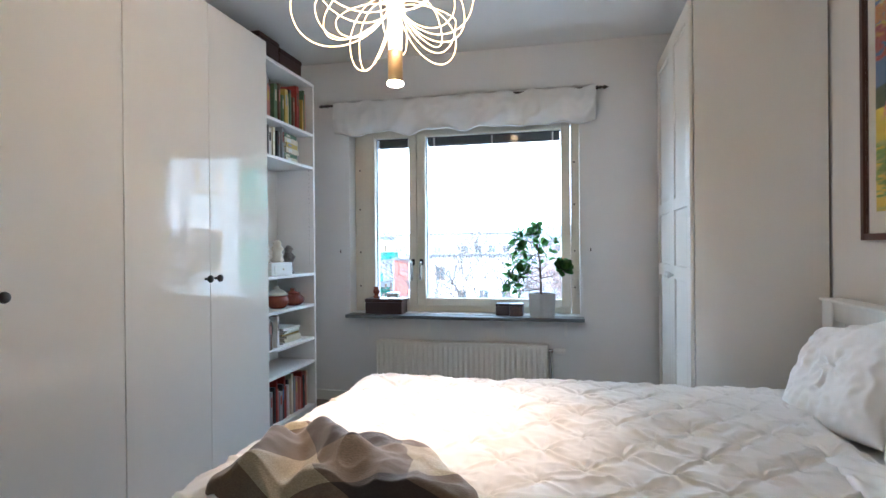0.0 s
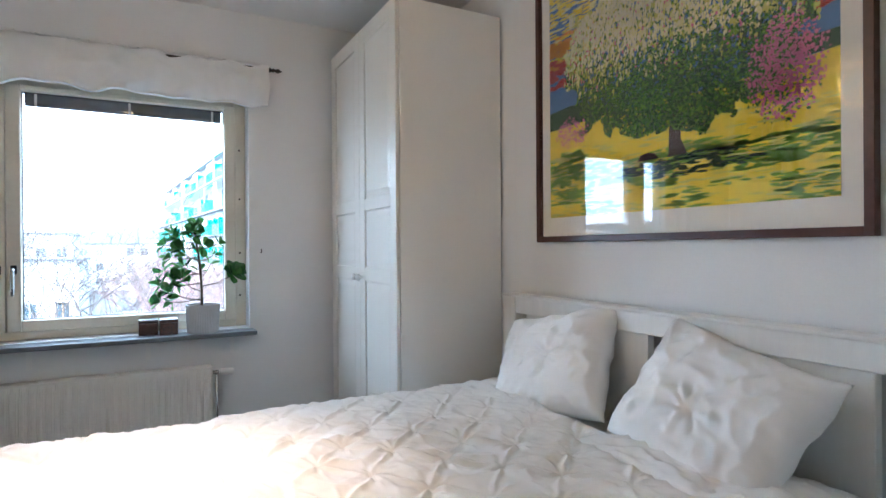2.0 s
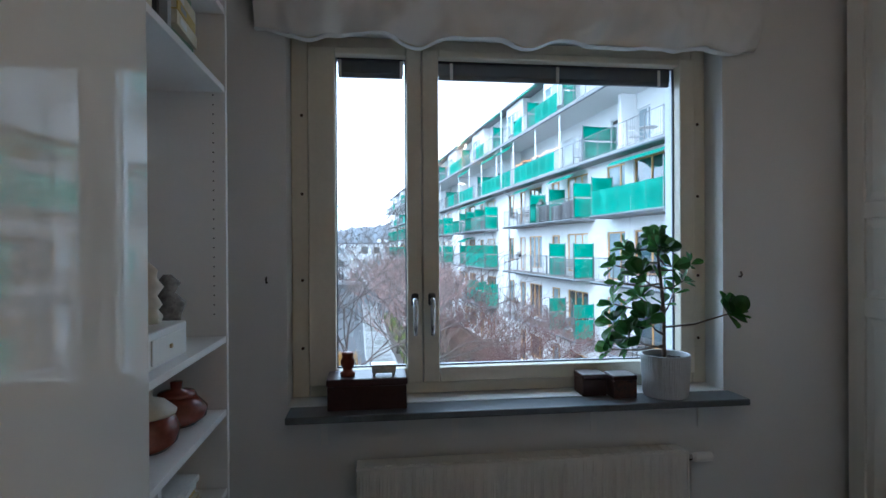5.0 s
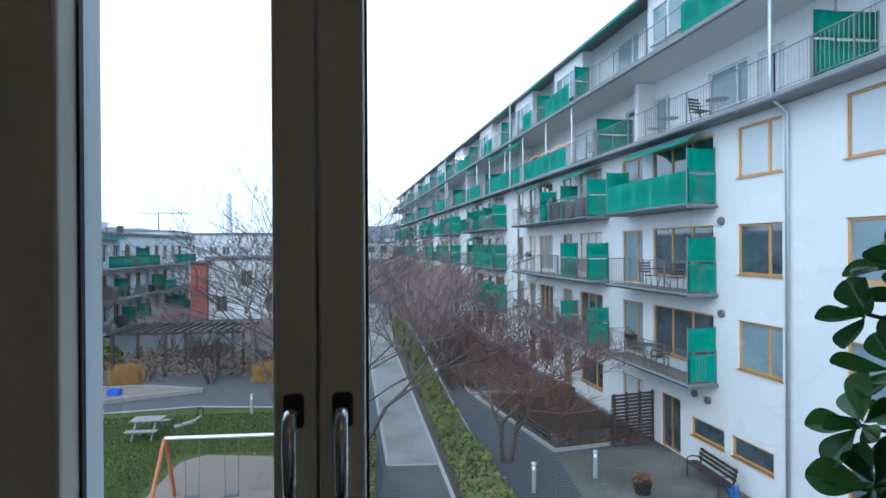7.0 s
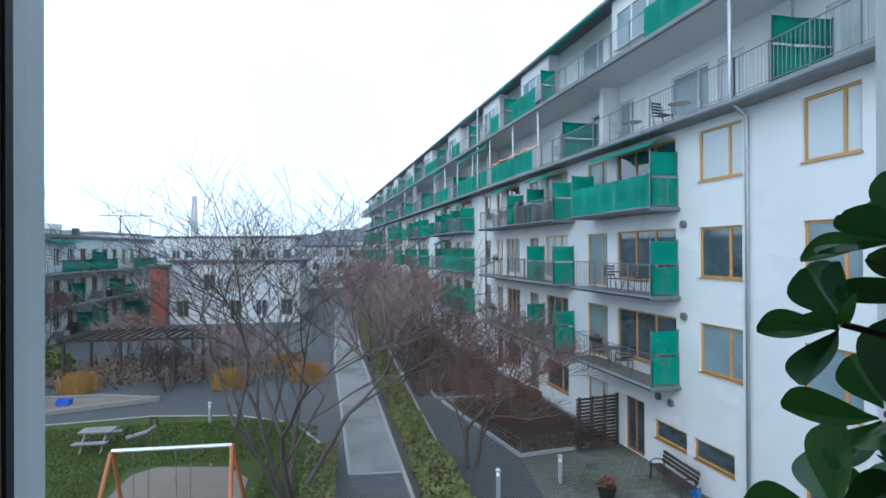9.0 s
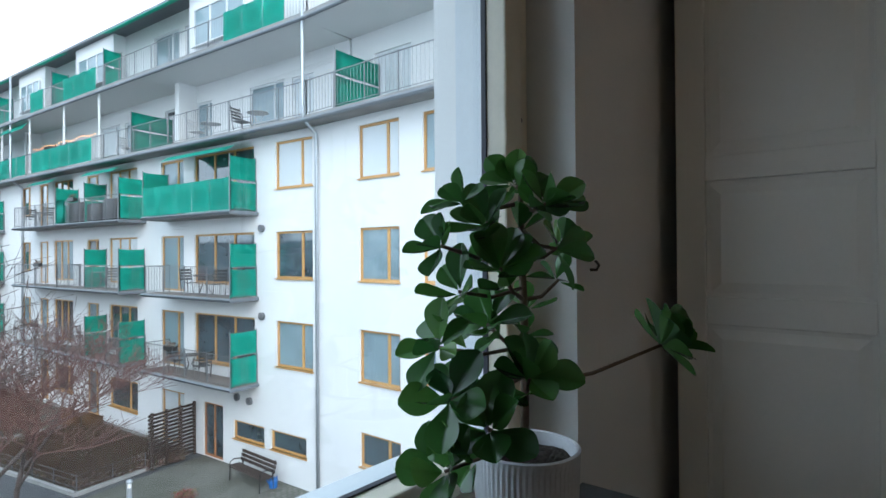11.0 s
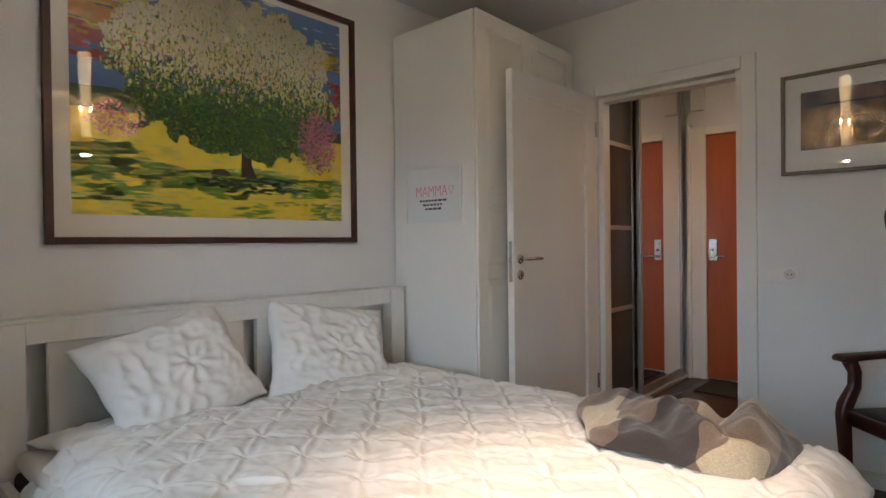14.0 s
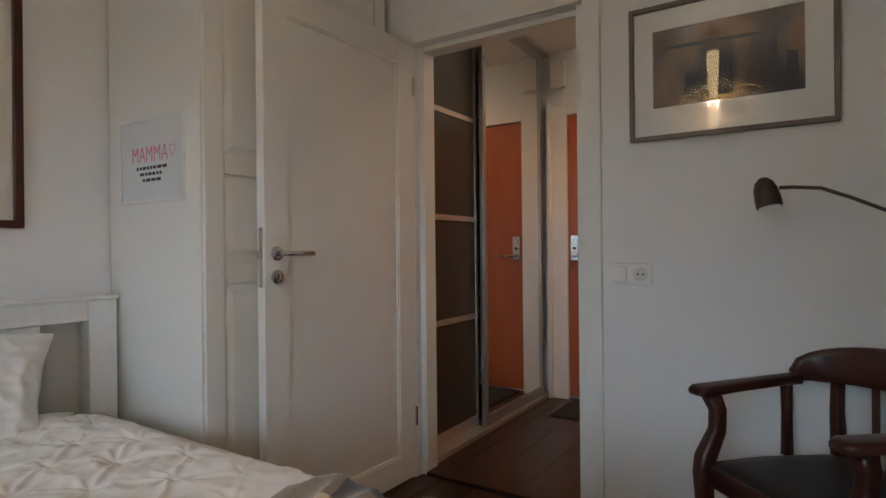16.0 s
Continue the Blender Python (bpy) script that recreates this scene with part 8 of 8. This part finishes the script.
for k, (x, y) in enumerate(((-14.5, 33.0), (-6.6, 32.6), (-4.0, 37.0), (-2.4, 33.6))):
    bushes("grass_tuft", lambda rs: (x + rs.gauss(0, 0.34), y + rs.gauss(0, 0.30), 1), 800, TUFT, 0.04, 1.1, "tuft of dry orange ornamental grass", "grass", True, 20 + k)
bushes("evergreen_shrub", lambda rs: (lambda a, r: (-18.9 + 2.1 * r * math.cos(a), 37.2 + 2.4 * r * math.sin(a), (1 - 0.6 * r * r) * (0.8 + 0.5 * noise.noise((a, r * 3, 2)))))(rs.uniform(0, 6.283), rs.random() ** 0.5), 5000, HEDGE, 0.10, 2.3, "broad yellow-green evergreen shrub by the fence", "shrub", seed=14)
bushes("shrub", lambda rs: (lambda y: (-21.9 + 0.14 * (y - 24) + rs.uniform(-0.7, 0.7), y, 0.7))(22 + rs.random() * 16), 5000, SHRUB, 0.09, 1.5, "dark winter shrubs behind the board fence", "shrub", seed=15)


def turf(rs):
    while True:
        x, y = rs.uniform(-15, -1.3), rs.uniform(12.5, 26)
        if not (-7.6 < x < -2.9 and y < 20.9) and y < 27.2 - 0.06 * (x + 8) ** 2:
            return x, y, 1


bushes("lawn_grass", turf, 24000, island_mat("grass_blade", [(0.05, 0.10, 0.02), (0.08, 0.13, 0.03), (0.12, 0.13, 0.05), (0.04, 0.07, 0.02)], 0.9, 0.1), 0.035, 0.09, "short autumn grass on the lawn", "grass", True, 44)
bushes("fallen_leaves", lambda rs: (rs.uniform(-12, -3), rs.uniform(15, 26), 0.02), 160, TUFT, 0.055, 0.03, "scattered yellow fallen leaves on the lawn", "leaves", seed=16)
fp = thing("flower_pot", (7.85, 15.85, GZ), "dark planter with red winter heather", "planter")
part("pot", lathe(bmesh.new(), 7.85, 15.85, [(0.22, GZ + 0.016), (0.30, GZ + 0.40)], 20), BLACK, fp)
bm = bmesh.new()
rs = random.Random(9)
for k in range(500):
    c = Vector((7.85 + rs.gauss(0, 0.14), 15.85 + rs.gauss(0, 0.14), GZ + 0.4 + rs.random() * 0.22))
    a = Vector((rs.gauss(0, 1), rs.gauss(0, 1), 1)).normalized() * 0.05
    b = a.orthogonal().normalized() * 0.02
    bm.faces.new([bm.verts.new(p) for p in (c - a, c - b, c + a, c + b)])
part("heather", bm, island_mat("heather", [(0.25, 0.05, 0.06), (0.06, 0.10, 0.03), (0.30, 0.10, 0.12)], 0.9), fp)


# ---- other houses ----
def plain_house(x0, x1, y0, y1, top, cols, rows, face, label, mat, green=0, seed=0, wh=(1.1, 1.3), zfirst=-5.2, roofh=0.25):
    """A block with rows of windows in the face that looks to us: 's' its south side, 'e' its east side."""
    rs = random.Random(seed)
    hs = thing("house", ((x0 + x1) / 2, (y0 + y1) / 2, GZ), label, "house")
    holes = []
    span = (x1 - x0) if face == "s" else (y1 - y0)
    for c in range(cols):
        for r in range(rows):
            a = span * (c + 0.5) / cols - wh[0] / 2
            z = zfirst + r * 2.75
            if z + wh[1] < top - 0.2:
                holes.append((a, a + wh[0], z, z + wh[1]))
    bm = bmesh.new()
    if face == "s":
        holed(bm, (x1, y0), (-1, 0), 0, span, GZ - 0.1, top, holes, 0.35)
    else:
        holed(bm, (x1, y0), (0, 1), 0, span, GZ - 0.1, top, holes, -0.35)
    part("wall", bm, mat, hs)
    if face == "s":
        part("wall", boxbm(x0, x1, y0 + 0.36, y1, GZ - 0.1, top), mat, hs)
    else:
        part("wall", boxbm(x0, x1 - 0.36, y0, y1, GZ - 0.1, top), mat, hs)
    part("roof", boxbm(x0 - 0.3, x1 + 0.3, y0 - 0.3, y1 + 0.3, top + 0.001, top + roofh), ROOFM, hs)
    for a, b, c, d in holes:
        bm = bmesh.new()
        if face == "s":
            X0_, X1_ = x1 - b, x1 - a
            fr = boxbm(X0_ + 0.001, X1_ - 0.001, y0 + 0.10, y0 + 0.15, c + 0.001, c + 0.07)
            box(fr, X0_ + 0.001, X1_ - 0.001, y0 + 0.10, y0 + 0.15, d - 0.07, d - 0.001)
            for f in (0.0, 0.5, 1.0):
                xx = X0_ + 0.035 + f * (X1_ - X0_ - 0.07)
                box(fr, xx - 0.034, xx + 0.034, y0 + 0.10, y0 + 0.15, c + 0.07, d - 0.07)
            pane2 = boxbm(X0_ + 0.002, X1_ - 0.002, y0 + 0.17, y0 + 0.18, c + 0.002, d - 0.002)
        else:
            Y0_, Y1_ = y0 + a, y0 + b
            fr = boxbm(x1 - 0.15, x1 - 0.10, Y0_ + 0.001, Y1_ - 0.001, c + 0.001, c + 0.07)
            box(fr, x1 - 0.15, x1 - 0.10, Y0_ + 0.001, Y1_ - 0.001, d - 0.07, d - 0.001)
            for f in (0.0, 0.5, 1.0):
                yy = Y0_ + 0.035 + f * (Y1_ - Y0_ - 0.07)
                box(fr, x1 - 0.15, x1 - 0.10, yy - 0.034, yy + 0.034, c + 0.07, d - 0.07)
            pane2 = boxbm(x1 - 0.18, x1 - 0.17, Y0_ + 0.002, Y1_ - 0.002, c + 0.002, d - 0.002)
        bm.free()
        w = part("window", fr, TAN if rs.random() < 0.5 else GREYFRAME, hs)
        part("pane", pane2, rs.choice((DARKGLASS, DARKGLASS, CURTGLASS, BLINDGLASS)), w)
    for g in range(green):
        if face == "s":
            a = x0 + (g + 0.5) / green * (x1 - x0 - 3.2)
            z = zfirst - 0.5 + 2.75 * rs.randint(1, 2)
            bal = part("balcony", boxbm(a, a + 3, y0 - 1.2, y0 - 0.001, z - 0.15, z), CONCRETE, hs)
            part("screen", boxbm(a, a + 3, y0 - 1.23, y0 - 1.19, z + 0.02, z + 1.05), GREENFAB, bal, "green fabric screen")
        else:
            a = y0 + (g + 0.3) / green * (y1 - y0 - 3.4)
            z = zfirst - 0.55 + 2.75 * rs.choice((1, 2, 2))
            bal = part("balcony", boxbm(x1 + 0.001, x1 + 1.2, a, a + 3.2, z - 0.15, z), CONCRETE, hs)
            scr = rs.random() < 0.75
            part("screen" if scr else "railing", boxbm(x1 + 1.18, x1 + 1.22, a, a + 3.2, z + 0.02, z + 1.0), GREENFAB if scr else RAIL, bal, "green fabric screen" if scr else "")
            part("screen", boxbm(x1 + 0.01, x1 + 1.17, a, a + 0.03, z + 0.02, z + 1.6), GREENFAB, bal, "green fabric screen")
    return hs


lh = plain_house(-38.0, -24.9, 18.0, 75.6, 2.55, 24, 3, "e", "low white house with green-screened galleries along the courtyard", FARWALL, 0, 1, (1.2, 1.6), -5.5)
rb = random.Random(21)
for lvl, z in enumerate((-0.45, -3.25, -6.0)):
    gal = part("gallery", boxbm(-24.899, -23.5, 18.2, 75.4, z - 0.16, z), CONCRETE, lh)
    y = 18.3
    while y < 73:
        ln = rb.choice((2.6, 3.4, 4.2))
        a, b = Vector((-23.53, y, 0)), Vector((-23.53, min(y + ln, 75.3), 0))
        if (lvl == 0 and (y < 47 or rb.random() < 0.6)) or (lvl and rb.random() < 0.22):
            fabric(a, b, z + 0.02, z + 1.05, gal)
        else:
            railing("railing", [a, b], z, z + 1.02, 0.30, gal)
        if rb.random() < (0.25, 0.5, 0.35)[lvl]:
            fabric(Vector((-24.85, y, 0)), Vector((-23.55, y, 0)), z + 0.05, z + 1.75, gal)
        if lvl == 0 and rb.random() < 0.45:
            aw = grid(bmesh.new(), 5, 2, lambda u, v: Vector((-24.88 + 0.8 * v, y + ln * u, 2.35 - 0.25 * v)))
            bmesh.ops.solidify(aw, geom=aw.faces, thickness=0.02)
            part("awning", aw, GREENFAB, gal, "green fabric awning")
        if lvl and rb.random() < 0.4:
            part("storage_box", boxbm(-24.6, -23.75, y + 0.4, y + 1.5, z + 0.001, z + rb.uniform(0.5, 1.5), bevel=0.02), rb.choice((DARKWOOD, GREYWOOD, BLACK)), gal)
        y += ln
for y, w, h in ((43.0, 2.1, 1.3), (55.0, 1.9, 1.1)):
    fan = part("roof_fan", boxbm(-28, -26.4, y, y + w, 3.35, 3.35 + h * 0.45, bevel=0.03), GREYFRAME, lh, "grey ventilation unit on legs")
    for lx in (-27.9, -26.5):
        for ly in (y + 0.1, y + w - 0.1):
            part("leg", boxbm(lx - 0.04, lx + 0.04, ly - 0.04, ly + 0.04, 2.80, 3.349), RAIL, fan)
    part("drum", lathe(bmesh.new(), -27.2, y + w / 2, [(0.45, 2.80), (0.5, 3.0), (0.5, 3.349)], 14), GREYFRAME, fan)
part("chimney", boxbm(-27, -26.5, 60, 60.5, 2.80, 3.6), BLACK, lh)
plain_house(-20.3, -18.65, 61.5, 63.5, -0.35, 1, 1, "s", "narrow red rendered stair tower", REDWALL, 0, 2, (0.5, 0.8), -9)
plain_house(-18.6, -5.4, 62.0, 74.0, 0.1, 5, 2, "s", "white flat-roofed house across the courtyard", FARWALL, 0, 3, (1.2, 1.7), -5.6)
rh = random.Random(40)
for k in range(16):
    x = -75 + k * 8.2 + rh.uniform(-2, 2)
    y = rh.uniform(85, 190)
    if x > 0.06 * y - 4 and y < 140:
        y = 170
    wd = rh.uniform(9, 16)
    tp = rh.uniform(-1.5, 4.0) + (y - 85) * 0.035
    plain_house(x, x + wd, y, y + 12, tp, 6, 4, "s", "distant white apartment block with rows of windows", FARWALL, 0, 60 + k, (1.3, 1.4), -5.4)
cm = thing("factory_chimney", (-130, 500, GZ), "tall slim grey factory chimney far away", "chimney")
part("shaft", lathe(bmesh.new(), -130, 500, [(3.0, GZ), (2.2, 48.0)], 20), FARWALL, cm)
cr = thing("tower_crane", (-200, 520, GZ), "distant pale tower crane", "crane")
part("mast", boxbm(-196, -195, 520, 521, GZ, 32), RAIL, cr)
part("jib", boxbm(-212, -168, 520, 520.7, 32, 32.8), RAIL, cr)
part("tie", tube(bmesh.new(), [(-205, 520.3, 33), (-195.5, 520.3, 37), (-176, 520.3, 33)], 0.25, 4), RAIL, cr)


def ridge(u, v):
    x = -700 + 1500 * u
    h = 22 + 16 * noise.noise((x * 0.004, 3, 0)) + 5 * noise.noise((x * 0.03, 1, 0)) + 2.0 * noise.noise((x * 0.15, 8, 0)) + (9 if -120 < x < 120 else 0) * math.cos(x / 76) ** 2
    return (x, 700 + 120 * v, GZ + (h - GZ) * math.sin(min(1, v * 1.4) * math.pi / 2))


setting("backdrop", grid(bmesh.new(), 500, 8, ridge), HILL, "hazy wooded ridge on the horizon", "hill")


# ---- floor planks ----
pm = {}
for ln in (1.2, 0.7):
    bm = boxbm(0, 0.188, 0, ln - 0.002, -0.012, 0, bevel=0.0012)
    me = bpy.data.meshes.new("plank")
    bm.to_mesh(me)
    bm.free()
    me.materials.append(FLOORWOOD)
    pm[ln] = me
rp2 = random.Random(2)
for i in range(18):
    y = HALL_END - rp2.uniform(0, 1.1)
    while y < 0:
        ln = 1.2 if y + 1.2 < 0.3 else 0.7
        o = new("plank", pm[ln])
        o.parent = floor
        o.location = (WEST + i * 0.19, y, 0)
        y += ln
# ---- lamps ----
def lamp(name, kind, loc, energy, col, **kw):
    d = bpy.data.lights.new(name, kind)
    d.energy, d.color = energy, col
    o = new(name, d)
    o.location = loc
    return d, o


WARM, AMBER = (1.0, 0.66, 0.42), (1.0, 0.49, 0.20)
d, o = lamp("pendant_glow", "POINT", (CX, CY, 2.05), 3.6, (1.0, 0.83, 0.66))
d.shadow_soft_size = 0.033
d, o = lamp("pendant_spot", "SPOT", (CX, CY, 1.735), 8, WARM)
d.spot_size, d.spot_blend, d.shadow_soft_size = radians(80), 0.8, 0.03
for y in (-4.8, -5.4):
    d, o = lamp("hall_light", "SPOT", (0.55, y, 2.485), 2.7, AMBER)
    d.spot_size, d.spot_blend, d.shadow_soft_size = radians(150), 1.0, 0.12
